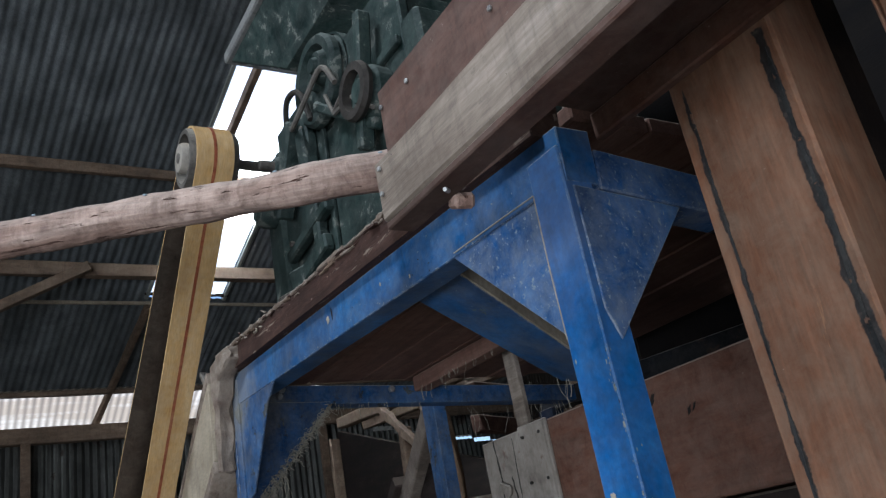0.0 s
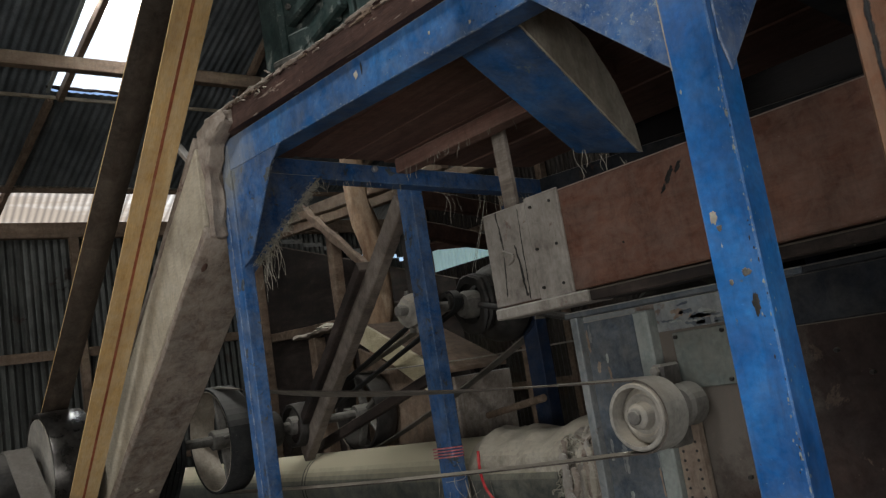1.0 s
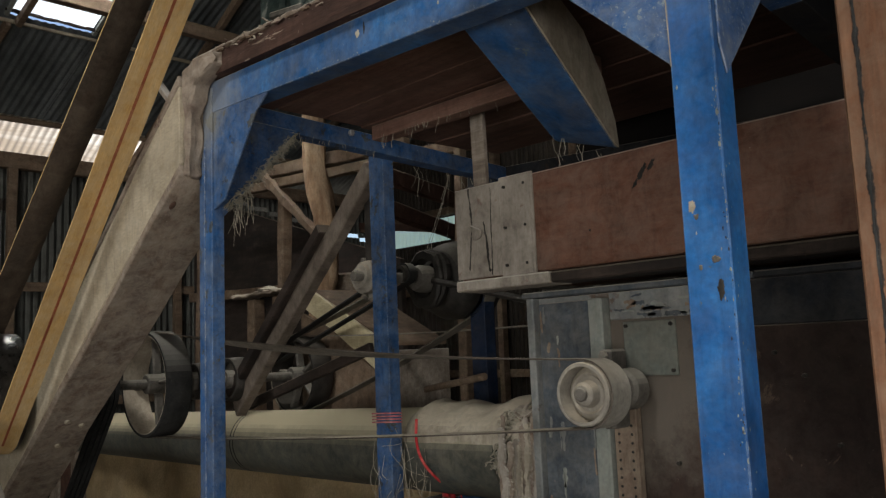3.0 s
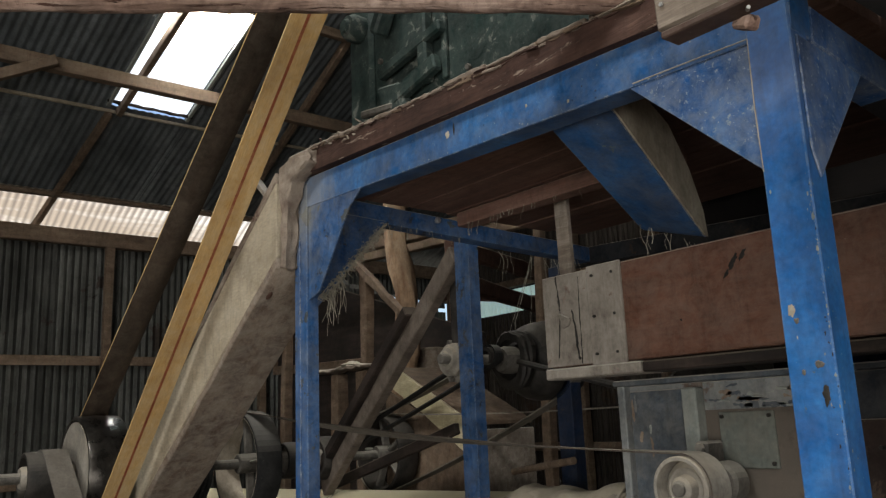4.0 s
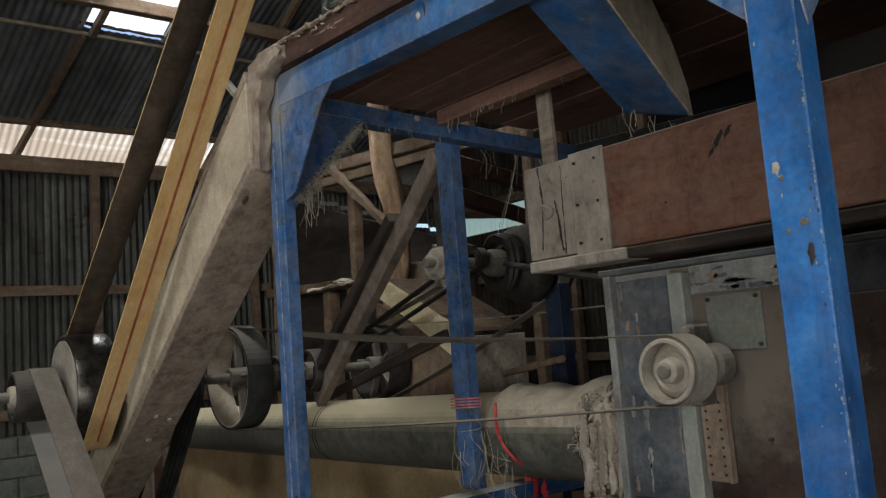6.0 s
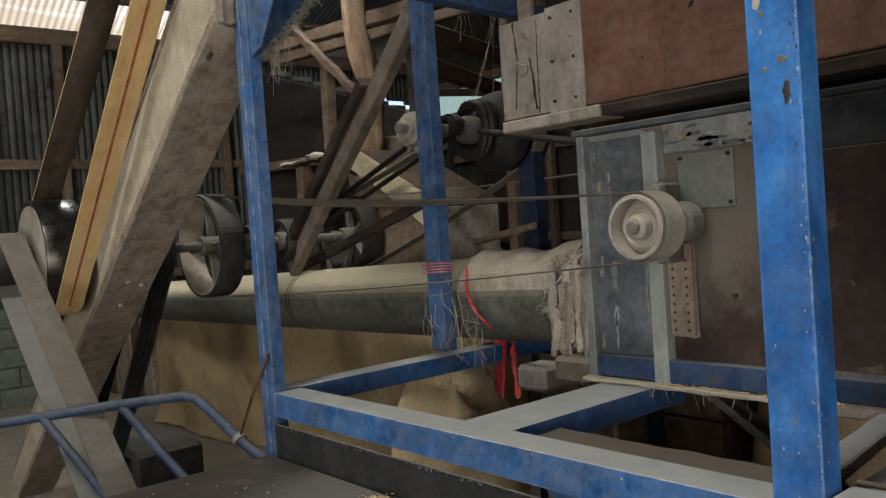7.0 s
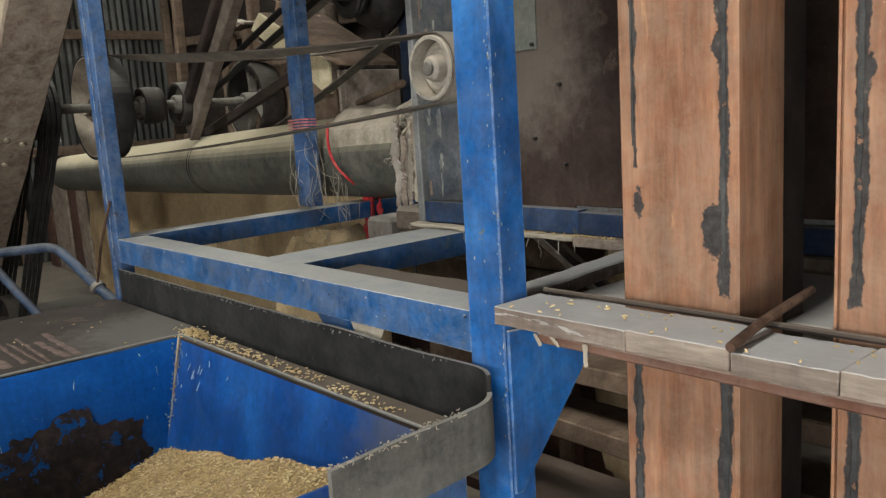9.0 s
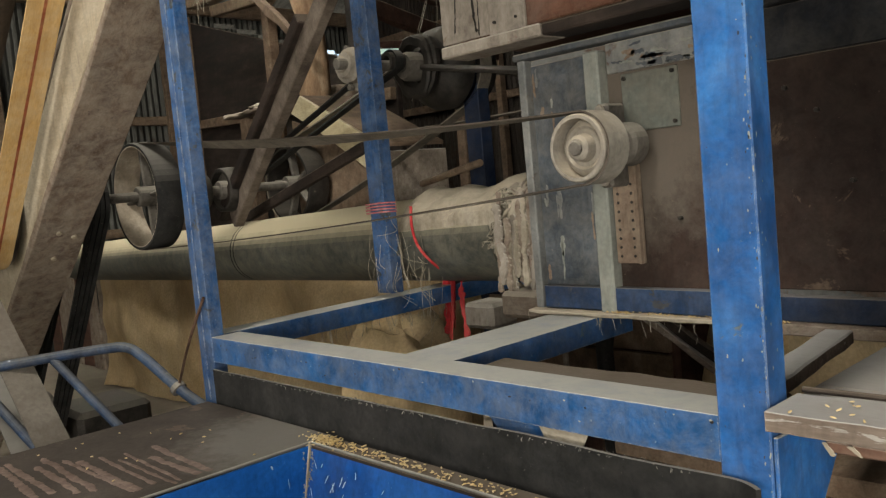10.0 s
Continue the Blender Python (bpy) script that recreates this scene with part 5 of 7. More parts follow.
part("rim_inside", turned([(0.0, 0.2262), (0.0, 0.222), (0.12, 0.222), (0.12, 0.2262)], (SX, 0.501, SZ), (SX, 1, SZ), 56), LINING, big, "dusty brown inside of the rim")
part("hub", turned([(0, 0), (0, 0.04), (0.004, 0.045), (0.10, 0.045), (0.104, 0.04), (0.104, 0)], (SX, 0.51, SZ), (SX, 1, SZ), 20), IRON, big)
for k in range(4):
    q = 2 * math.pi * k / 4 + 0.12
    dq = Vector((math.cos(q), 0, math.sin(q)))
    part("spoke", beam(Vector((SX, 0.57, SZ)) + dq * 0.04, Vector((SX, 0.57, SZ)) + dq * 0.222, 0.016, 0.042, 0.006, up=(0, 1, 0)), IRON, big)
pulley(0.74, 0.085, 0.10, shaft)
pulley(0.92, 0.105, 0.12, shaft)
pulley(1.30, 0.20, 0.12, shaft, spokes=5)
pulley(1.55, 0.12, 0.16, shaft)
broad = pulley(-0.215, 0.236, 0.165, shaft, PULLEY_GREY, POLISHED, label="broad pulley for the yellow belt")
part("face", turned([(0.006, 0.0), (0.002, 0.10), (0.003, 0.214), (0.010, 0.214)], (SX, -0.218, SZ), (SX, 1, SZ), 44), PULLEY_GREY, broad, "pale dusty pulley face")
pulley(-0.405, 0.10, 0.16, shaft, PULLEY_GREY, DARK_IRON)
pulley(0.24, 0.13, 0.10, shaft)
for y in (0.15, 1.85):
    part("bearing_block", box(SX - 0.09, SX + 0.09, y, y + 0.06, SZ - 0.07, SZ + 0.05, 0.015), IRON, shaft)
tr = thing("bearing_trestle", (SX, 1.88, 0), "dark timber trestle under the line shaft", "trestle")
part("cap", beam((SX - 0.3, 1.88, SZ - 0.115), (SX + 0.3, 1.88, SZ - 0.115), 0.10, 0.09, 0.006), DARK_WOOD, tr)
for sgn in (-1, 1):
    part("leg", beam((SX + sgn * 0.42, 1.88, 0), (SX + sgn * 0.2, 1.88, SZ - 0.16), 0.09, 0.08, 0.006, up=(0, 1, 0)), DARK_WOOD, tr)

# flat belt from the line shaft to the cabinet
line = belt_loop((SX, SZ), 0.239, (0.955, 1.472), R + 0.003, 0, 0, sag=(0.015, 0.032))
bm = bmesh.new()
n = len(line)
rings = []
for i, p in enumerate(line):
    t = (line[(i + 1) % n] - line[(i - 1) % n]).normalized()
    out = Vector((t.y, -t.x))
    lean = 0.0
    if 44 < i < 68:
        lean = -0.42 * math.sin(math.pi * ((i - 44) / 24) ** 1.4)
    ring = []
    for v in (-0.5, 0.5):
        for off in (0.0, 0.004):
            q = Vector((p.x + out.x * off, 0.422 + 0.137 * min(1.0, max(0.0, (0.95 - p.x) / 2.54)), p.y + out.y * off)) + Vector((0, math.cos(lean) * 0.072 * v, math.sin(lean) * 0.072 * v))
            ring.append(bm.verts.new(q))
    rings.append([ring[0], ring[2], ring[3], ring[1]])
for i in range(n):
    r0, r1 = rings[i], rings[(i + 1) % n]
    for k in range(4):
        f = bm.faces.new((r0[k], r0[(k + 1) % 4], r1[(k + 1) % 4], r1[k]))
        f.material_index = (2, 0, 1, 0)[k]
solo("drive_belt", bm, [BELT_EDGE, PALE_BELT, GREY_BELT], "flat drive belt, pale worn outside and dark inside", "belt")

# ---- yellow belt up to the green machine ----
TX, TZ, TR = 0.253, 2.945, 0.09
line = belt_loop((SX, SZ), 0.240, (TX, TZ), TR, 0, 0)
bm = bmesh.new()
n = len(line)
rings = []
for i, p in enumerate(line):
    t = (line[(i + 1) % n] - line[(i - 1) % n]).normalized()
    out = Vector((t.y, -t.x))
    cup = 0.022 * math.sin(math.pi * (i - 44) / 24) if 44 < i < 68 else 0.0
    ring = []
    for off in (0.0, 0.006):
        for k in range(7):
            u = k / 6
            q = p + out * (off - cup * (1 - (2 * u - 1) ** 2))
            ring.append(bm.verts.new((q.x, -0.175 + 0.105 * u, q.y)))
    rings.append(ring)
for i in range(n):
    r0, r1 = rings[i], rings[(i + 1) % n]
    for k in range(6):
        f = bm.faces.new((r0[k], r0[k + 1], r1[k + 1], r1[k]))
        f.material_index = 1
        bm.faces.new((r0[k + 7], r1[k + 7], r1[k + 8], r0[k + 8]))
    bm.faces.new((r0[0], r1[0], r1[7], r0[7]))
    bm.faces.new((r0[6], r0[13], r1[13], r1[6]))
yb = solo("yellow_belt", bm, [YELLOW_BELT, BROWN_BELT], "broad yellow canvas belt with a faded red line", "belt")
n = len(line)
outer = []
for i in range(0, 26 + 14):
    a, b = line[(i - 1) % n], line[(i + 1) % n]
    t = (b - a).normalized()
    outer.append(line[i] + Vector((t.y, -t.x)) * 0.0062)
part("red_line", strip(outer, -0.128, -0.119, 0.0008, closed=False), RED_LINE, yb, "faded red centre line")
top_pul = thing("top_pulley", (TX, -0.12, TZ), "dusty pulley at the head of the yellow belt", "pulley")
pulley(-0.19, TR - 0.003, 0.14, top_pul, PULLEY_GREY, IRON, c=(TX, TZ), name="wheel")
part("shaft", rod((TX, -0.205, TZ), (TX, 0.5, TZ), 0.016), IRON, top_pul)

# grey belt from the shaft's end down to the front
line = belt_loop((-0.42, 0.62), 0.10, (SX, SZ), 0.103, 0, 0)
solo("grey_belt", strip(line, -0.345, -0.25, 0.006, mats=(1, 0, 0, 0)), [material("dull_grey_belt", ((0.068, 0.059, 0.051), (0.105, 0.092, 0.08), (0.15, 0.134, 0.117)), 9, rough=0.85, bump=0.2, dust=0.15), RUBBER], "dusty grey-brown flat belt running down from the shaft", "belt")
floor_pul = thing("lower_pulley", (-0.42, -0.37, 0.0), "small pulley on a low iron bracket", "pulley")
pulley(-0.355, 0.098, 0.12, floor_pul, PULLEY_GREY, DARK_IRON, c=(-0.42, 0.62), name="wheel")
part("bracket", beam((-0.42, -0.36, 0), (-0.42, -0.36, 0.6), 0.08, 0.06, 0.006, up=(0, 1, 0)), DARK_IRON, floor_pul)

# bundle of V-belts down to an engine pulley
for k in range(4):
    line = belt_loop((-2.62, 0.36), 0.16, (SX, SZ), 0.131, 0, 0)
    solo("v_belt", strip(line, 0.247 + k * 0.023, 0.247 + k * 0.023 + 0.017, 0.012), RUBBER, "black rubber V-belt in a bundle of four", "belt", "v-belts")
eng = thing("engine_pulley", (-2.62, 0.29, 0), "dark pulley low on an iron engine block", "pulley")
pulley(0.24, 0.157, 0.10, eng, DARK_IRON, DARK_IRON, c=(-2.62, 0.36), name="wheel")
part("engine_block", box(-2.85, -2.40, 0.4, 0.8, 0.0, 0.40, 0.03), DARK_IRON, eng)

screen = thing("board_screen", (-5.9, 1.74, 0), "screen of dark brown upright boards beside the tarpaulin", "screen")
rnd = random.Random(29)
for k in range(7):
    x = -6.85 + k * 0.27
    part("board", beam((x + rnd.uniform(-0.02, 0.02), 1.74 + 0.012 * (k % 2), 0.0), (x + rnd.uniform(-0.02, 0.02), 1.74 + 0.012 * (k % 2), 1.16 + rnd.uniform(-0.05, 0.05)), 0.235, 0.022, 0.003, up=(0, 1, 0), cuts=8, wobble=0.003, seed=k + 340), TRUNK_UNDER if k % 3 else DARK_WOOD, screen)
for z in (0.3, 0.95):
    part("batten", beam((-6.97, 1.775, z), (-5.12, 1.775, z), 0.03, 0.06, 0.003), DARK_WOOD, screen)

# ---- slanting wooden elevator trunk ----
trunk = thing("wooden_elevator", (-1.0, 0.05, 0), "slanting dusty wooden elevator leg", "elevator")
lo, hi = Vector((-3.35, 0.03, 0.06)), Vector((-0.16, -0.06, 2.08))
d = (hi - lo).normalized()
nn = Vector((-d.z, 0, d.x)).normalized()
a0, a1 = lo, hi
H, H1, D = 0.16, 0.225, 0.20


def quad_bar(p, q, h, dep0, dep1, bev, cuts=24, wob=0.004, seed=1, h1=None):
    b = bmesh.new()
    rings = []
    rr = random.Random(seed)
    for i in range(cuts + 1):
        c = p.lerp(q, i / cuts)
        ring = []
        hi_h = h if h1 is None else h + (h1 - h) * i / cuts
        for hh, yy in ((0, dep0), (0, dep1), (hi_h, dep1), (hi_h, dep0)):
            ring.append(b.verts.new(c + nn * (hh + rr.uniform(-wob, wob)) + Vector((0, yy + rr.uniform(-wob, wob), 0))))
        rings.append(ring)
    for v in rings[-1]:
        v.co += d * ((-0.099 - v.co.x) / d.x)
    for r0, r1 in zip(rings, rings[1:]):
        for k in range(4):
            b.faces.new((r0[k], r0[(k + 1) % 4], r1[(k + 1) % 4], r1[k]))
    b.faces.new(rings[0][::-1])
    b.faces.new(rings[-1])
    bmesh.ops.recalc_face_normals(b, faces=b.faces)
    bevel(b, bev)
    return b


part("underboard", quad_bar(a0, a1, 0.028, 0.0, D, 0.004), TRUNK_UNDER, trunk, "dusty brown knotted underside board")
part("side_board", quad_bar(a0 + nn * 0.029, a1 + nn * 0.029, H - 0.03, 0.002, 0.026, 0.003, wob=0.0015, seed=2, h1=H1 - 0.03), PALE_WOOD, trunk, "pale planed side board")
part("side_board", quad_bar(a0 + nn * 0.029, a1 + nn * 0.029, H - 0.03, D - 0.026, D - 0.002, 0.003, seed=3, h1=H1 - 0.03), DUSTY_WOOD, trunk)
part("top_board", quad_bar(a0 + nn * H, a1 + nn * H1, 0.024, 0.0, D, 0.003, seed=4), DUSTY_WOOD, trunk)
for t, y in ((0.600, 0.10), (0.65, 0.085), (0.64, 0.15)):
    c = lo.lerp(hi, t) + Vector((0, y, 0))
    part("bolt", turned([(0, 0), (0, 0.012), (0.008, 0.011), (0.01, 0)], c - nn * 0.001, c - nn * 0.2, 8), PALE_WOOD, trunk, "pale dusty bolt head")
c = lo.lerp(hi, 0.985) + Vector((0, 0.03, 0)) - nn * 0.0015
b = bmesh.new()
bmesh.ops.create_uvsphere(b, u_segments=12, v_segments=6, radius=1)
bmesh.ops.transform(b, matrix=Matrix.Translation(c) @ nn.to_track_quat("Z", "Y").to_matrix().to_4x4() @ Matrix.Diagonal((0.009, 0.019, 0.0025, 1)), verts=b.verts)
part("knot", b, DARK_WOOD, trunk, "dark knot")
# dusty cap piece where the trunk meets the stand
cap = prism([(-0.0975, -0.052, 2.11), (-0.0975, -0.052, 2.435), (-0.03, -0.052, 2.452), (0.07, -0.052, 2.447), (0.075, -0.052, 2.405), (-0.02, -0.052, 2.372), (-0.055, -0.052, 2.29), (-0.075, -0.052, 2.11)], (0, 0.05, 0), 0.006)
bmesh.ops.triangulate(cap, faces=cap.faces[:])
bmesh.ops.subdivide_edges(cap, edges=cap.edges[:], cuts=3, use_grid_fill=True)
for v in cap.verts:
    v.co += Vector((0.7, 1, 0.7)) * 0.010 * noise.fractal(v.co * 26, 0.8, 2.1, 5)
solo("corner_block", cap, DUSTY_WOOD, "dust-caked ragged wooden block at the stand's corner", "wood block")

# ---- round pole ----
pa, pb = Vector((-0.55, -2.05, 2.62)), Vector((1.34, 0.145, 2.415))
dd, ss, uu = axes_for(pa, pb)
length = (pb - pa).length
bm = bmesh.new()
rings = []
N = 90
for i in range(N + 1):
    t = i / N
    r = (0.041 - 0.005 * t) * (0.9 if i == N else 1.0)
    ring = []
    for k in range(26):
        w = 2 * math.pi * k / 26
        f = r + 0.005 * noise.fractal(Vector((t * 24, math.cos(w) * 1.3, math.sin(w) * 1.3)), 0.8, 2, 4) + 0.004 * noise.noise(Vector((t * 6, 0, 3)))
        ring.append(bm.verts.new((t * length, math.cos(w) * f + 0.003 * math.sin(t * 9), math.sin(w) * f + 0.005 * math.sin(t * 7 + 1))))
    rings.append(ring)
for r0, r1 in zip(rings, rings[1:]):
    for k in range(26):
        bm.faces.new((r0[k], r0[(k + 1) % 26], r1[(k + 1) % 26], r1[k]))
bm.faces.new(rings[0][::-1])
bm.faces.new(rings[-1])
pole_pose = Matrix.Translation(pa) @ Matrix((dd, -ss, uu)).transposed().to_4x4()
pole = solo("round_pole", bm, ROUND_WOOD, "peeled knotty round pole lying across above the stand", "pole")
pole.matrix_basis = pole_pose
for t in (0.52, 0.60, 0.66, 0.74, 0.83, 0.9):
    c = Vector((t * length, -0.022, 0.024))
    nail = part("nail", rod(c + Vector((0, -0.002, 0.003)), c + Vector((0, -0.0035, 0.0055)), 0.004, 8), SCRATCH, pole, "pale nail head")
    nail.matrix_parent_inverse = Matrix()
solo("pole_rest", beam((-0.55, -2.05, 0.0), (-0.55, -2.05, 2.58), 0.10, 0.10, 0.01, up=(0, 1, 0)), GREY_WOOD, "timber post that carries the round pole", "post")

# ---- elevator ducts ----


def duct(x0, x1, y0, y1, name_label, seams, blots):
    t = thing("elevator_duct", ((x0 + x1) / 2, (y0 + y1) / 2, 0), name_label, "elevator duct", "elevator ducts")
    painted = material("red_oxide_paint_with_tar", ((0.145, 0.065, 0.034), (0.23, 0.108, 0.058), (0.30, 0.158, 0.092)), 16, stretch=(2.2, 2.2, 0.22), rough=0.6, bump=0.2,
                       chips=(0.36, 0.18, 0.085), chip_size=14.0, chip_from=0.645, chip_along=True, dust_all=0.34, dust_tone=(0.25, 0.20, 0.145), streaks=0.5, spots=(0.45, 0.36, 0.29),
                       grime=0.4, edge=(0.34, 0.165, 0.08), smears=[(x, w * 0.5, z0, z1) for x, w, z0, z1 in seams] + [(x, rx, z - rz, z + rz, True) for x, z, rx, rz in blots])
    part("shell", box(x0, x1, y0, y1, 0.0, 3.1, 0.004), painted, t)
    for k, (x, w, z0, z1) in enumerate(seams):
        part("tar_seam", ragged_strip((x - 0.0005, y0 - 0.0006, z0 + 0.03), (x + 0.0015, y0 - 0.0006, z1 - 0.03), (1, 0, 0), (0, -1, 0), w * 0.42, 0.0014, seed=k * 3 + x0 * 7, steps=120, wild=0.3), TAR, t, "smeared black tar seam")
    return t


d1 = duct(1.668, 1.844, 0.10, 0.222, "square red-brown elevator duct with black tar seams",
          [(1.692, 0.008, 1.285, 2.3), (1.691, 0.017, 0.3, 1.05), (1.826, 0.016, 1.12, 2.3), (1.826, 0.020, 0.3, 1.05)], [(1.812, 1.205, 0.018, 0.036), (1.698, 1.238, 0.008, 0.02), (1.822, 1.47, 0.011, 0.09)])
# Inset near-black strip gives the shade at the back of the side face.
part("dark_rear_strip", box(1.69, 1.836, 0.223, 0.30, 0, 3.1, 0.004), BLACK_WOOD, d1, "near-black strip standing in for the duct's shaded rear side")
d2 = duct(1.966, 2.16, 0.10, 0.235, "second red-brown elevator duct with a bright orange edge",
          [(1.988, 0.015, 1.13, 2.3), (1.988, 0.018, 0.3, 1.05)], [(2.03, 1.21, 0.003, 0.02), (1.996, 1.40, 0.006, 0.02)])
part("lap_fold", box(1.962, 1.9658, 0.10, 0.16, 0, 3.1, 0.001), OXIDE, d2)

# ---- wooden trough box hung above the front beam ----
trough = thing("wooden_trough", (2.0, -0.15, 2.16), "dark brown wooden trough with a pale weathered edge board", "trough")
part("front_board", box(1.478, 3.0, -0.262, -0.24, 2.17, 2.365, 0.003), TROUGH_WOOD, trough, "red-brown front board")
part("edge_board", beam((1.472, -0.272, 2.207), (3.0, -0.272, 2.207), 0.02, 0.088, 0.004, cuts=20, wobble=0.0012, seed=5), GREY_WOOD, trough, "pale weathered edge board")
part("bottom_lip", box(1.478, 3.0, -0.280, -0.240, 2.152, 2.1625, 0.002), TROUGH_WOOD, trough, "red-brown bottom lip")
part("header_board", box(1.53, 2.9, 0.080, 0.0975, 2.304, 2.349, 0.003), OXIDE_BOX, trough, "red-brown header board")
part("floor_board", box(1.535, 3.0, -0.238, 0.093, 2.3505, 2.363, 0.003), TROUGH_WOOD, trough, "dark underside board")
part("peg", beam((1.565, -0.225, 2.156), (1.592, -0.232, 2.143), 0.026, 0.02, 0.004), ROUND_WOOD, trough, "broken wooden peg")
part("nail", rod((1.60, -0.26, 2.149), (1.607, -0.27, 2.147), 0.003, 8), STEEL, trough)
for x, z in ((1.487, 2.20), (1.49, 2.235), (1.487, 2.335), (1.56, 2.33), (1.75, 2.3)):
    part("nail", rod((x, -0.283, z) if z < 2.25 else (x, -0.263, z), (x, -0.2865, z) if z < 2.25 else (x, -0.266, z), 0.0035, 8), STEEL, trough)
# timbers standing behind the trough
solo("head_timber", beam((1.30, 0.35, 2.39), (1.28, 0.35, 3.2), 0.10, 0.08, 0.008, up=(0, 1, 0)), GREY_WOOD, "pale rough timber upright behind the trough", "post")
solo("slanting_timber", beam((1.36, 0.28, 2.39), (1.62, 0.20, 3.0), 0.10, 0.05, 0.008, up=(0, 1, 0)), GREY_WOOD, "pale slanting timber behind the trough", "timber")
solo("end_support", box(2.84, 2.94, -0.28, 0.06, 0.0, 2.146, 0.01), DARK_WOOD, "dark timber support under the trough's far end", "post")

# ---- dusty plank ----
plank = thing("plank_shelf", (2.0, 0.01, 1.06), "dusty grey plank with spilled rice husks", "plank shelf")
for k, (x0, x1, dz) in enumerate(((1.528, 1.758, 0.0), (1.7595, 1.899, 0.002), (1.9005, 2.02, -0.001), (2.0215, 2.13, 0.0015), (2.1315, 2.45, 0.0), (2.4515, 2.84, 0.001))):
    part("plank", beam((x0, 0.029, 1.079 + dz), (x1, 0.029, 1.0795 + dz), 0.10 + 0.003 * (k % 2), 0.027, 0.0012, cuts=14, wobble=0.0006, seed=12 + k), PLANK_WOOD if k % 2 else PLANK_DARK, plank)
part("ledger", box(1.60, 2.84, -0.012, 0.07, 1.048, 1.064, 0.003), OXIDE_BOX, plank, "reddish batten under the plank")
part("back_shelf", box(1.485, 2.84, 0.245, 0.56, 1.046, 1.059, 0.002), PLANK_WOOD, plank, "dusty boards behind the duct")
part("back_shelf", box(1.485, 1.668, 0.067, 0.243, 1.046, 1.059, 0.002), PLANK_WOOD, plank, "dusty board beside the duct")
part("edge_rod", tube([(1.535, 0.082, 1.098), (1.9, 0.086, 1.099), (2.84, 0.088, 1.101)], 0.0045, 8, rounds=1), BLACK_WOOD, plank)
part("rusty_rod", tube([(1.908, -0.034, 1.101), (1.902, 0.02, 1.106), (1.898, 0.08, 1.112), (1.905, 0.17, 1.126)], 0.006, 8), RUST_ROD, plank, "rusty rod lying across")
for k, (x0, x1, z1) in enumerate(((1.60, 1.612, 1.046), (1.63, 1.645, 1.05), (1.688, 1.69, 1.03))):
    part("torn_tape", ragged_strip((x0, -0.0145, 1.062), (x1, -0.016, z1), (1, 0, 0.2), (0, -1, 0), 0.007, 0.001, seed=k + 210, steps=16, wild=0.5), CLOTH, plank, "torn pale tape under the plank")
part("support", box(2.3, 2.38, 0.25, 0.33, 0, 1.054, 0.006), DARK_WOOD, plank)
part("support", box(2.3, 2.38, -0.03, 0.05, 0, 1.045, 0.006), DARK_WOOD, plank)

# ---- rice hopper ----
hop = thing("rice_hopper", (1.0, -0.5, 0), "blue-painted feed hopper with a dark dusty deck, partly full", "hopper")
HX0, HX1, HY0, HY1, HZ = 0.545, 1.475, -1.15, -0.085, 0.90


def sheet(points, thick, bm=None):
    a, b, c = (Vector(p) for p in points[:3])
    n = (b - a).cross(c - a).normalized()
    return prism(points, n * thick, 0.001, bm)


part("deck", box(-0.03, HX0 - 0.006, HY0, -0.024, HZ - 0.012, HZ, 0.003), material("scraped_deck_paint", ((0.028, 0.020, 0.016), (0.048, 0.036, 0.029), (0.08, 0.064, 0.053)), 5, rough=0.9, bump=0.2, spec=0.1, chips=(0.10, 0.065, 0.05), chip_size=6.0, chip_from=0.60, dust=0.15, dust_tone=(0.20, 0.19, 0.17), zone=((0.47, -0.05, 0.90), 0.34, 0.6), spots=(0.28, 0.26, 0.22)), hop, "dark dusty deck plate with scrape marks")
BARE = material("scraped_bare_patch", ((0.11, 0.075, 0.06), (0.165, 0.118, 0.097), (0.22, 0.165, 0.138)), 30, rough=0.85, bump=0.2, grime=0.35)
rnd = random.Random(15)
for k in range(11):
    y = -0.30 - 0.027 * k + rnd.uniform(-0.006, 0.006)
    x0, x1 = 0.29 - 0.022 * k + rnd.uniform(-0.06, 0.05), 0.52 - max(0, k - 5) * 0.03 + rnd.uniform(-0.05, 0.01)
    part("scrape", ragged_strip((x0, y, HZ + 0.0003), (x1, y + rnd.uniform(-0.012, 0.012), HZ + 0.0003), (0, 1, 0), (0, 0, 1), rnd.uniform(0.006, 0.016), 0.0004, seed=k, steps=22, wild=0.3), BARE, hop, "pale scraped streak")
part("ledge", box(HX0 - 0.006, HX1 + 0.025, HY1 - 0.002, -0.03, HZ - 0.012, HZ - 0.002, 0.002), BLACK_WOOD, hop, "dark ledge strewn with grain")
part("rim_bead", tube([(HX0, HY0, HZ + 0.003), (HX0, HY1, HZ + 0.001)], 0.003, 8, rounds=0), RUBBER_DUSTY, hop, "worn metal rim bead")
part("rim_bead", tube([(HX0, HY1, HZ + 0.002), (HX1, HY1 - 0.004, HZ + 0.001)], 0.003, 8, rounds=0), RUBBER_DUSTY, hop)
part("back_wall", sheet([(HX0, HY1, HZ - 0.004), (HX1, HY1, HZ - 0.004), (HX1, HY1 - 0.21, 0.12), (HX0, HY1 - 0.21, 0.12)], 0.005), HOPPER_BLUE, hop)
# Left wall takes the brightened blue, as if more strongly lit.
part("left_wall", sheet([(HX0, HY1, HZ - 0.004), (HX0, HY0, HZ - 0.004), (HX0 + 0.02, HY0, 0.12), (HX0 + 0.02, HY1 - 0.21, 0.12)], 0.005), LEFT_WALL_BLUE, hop)
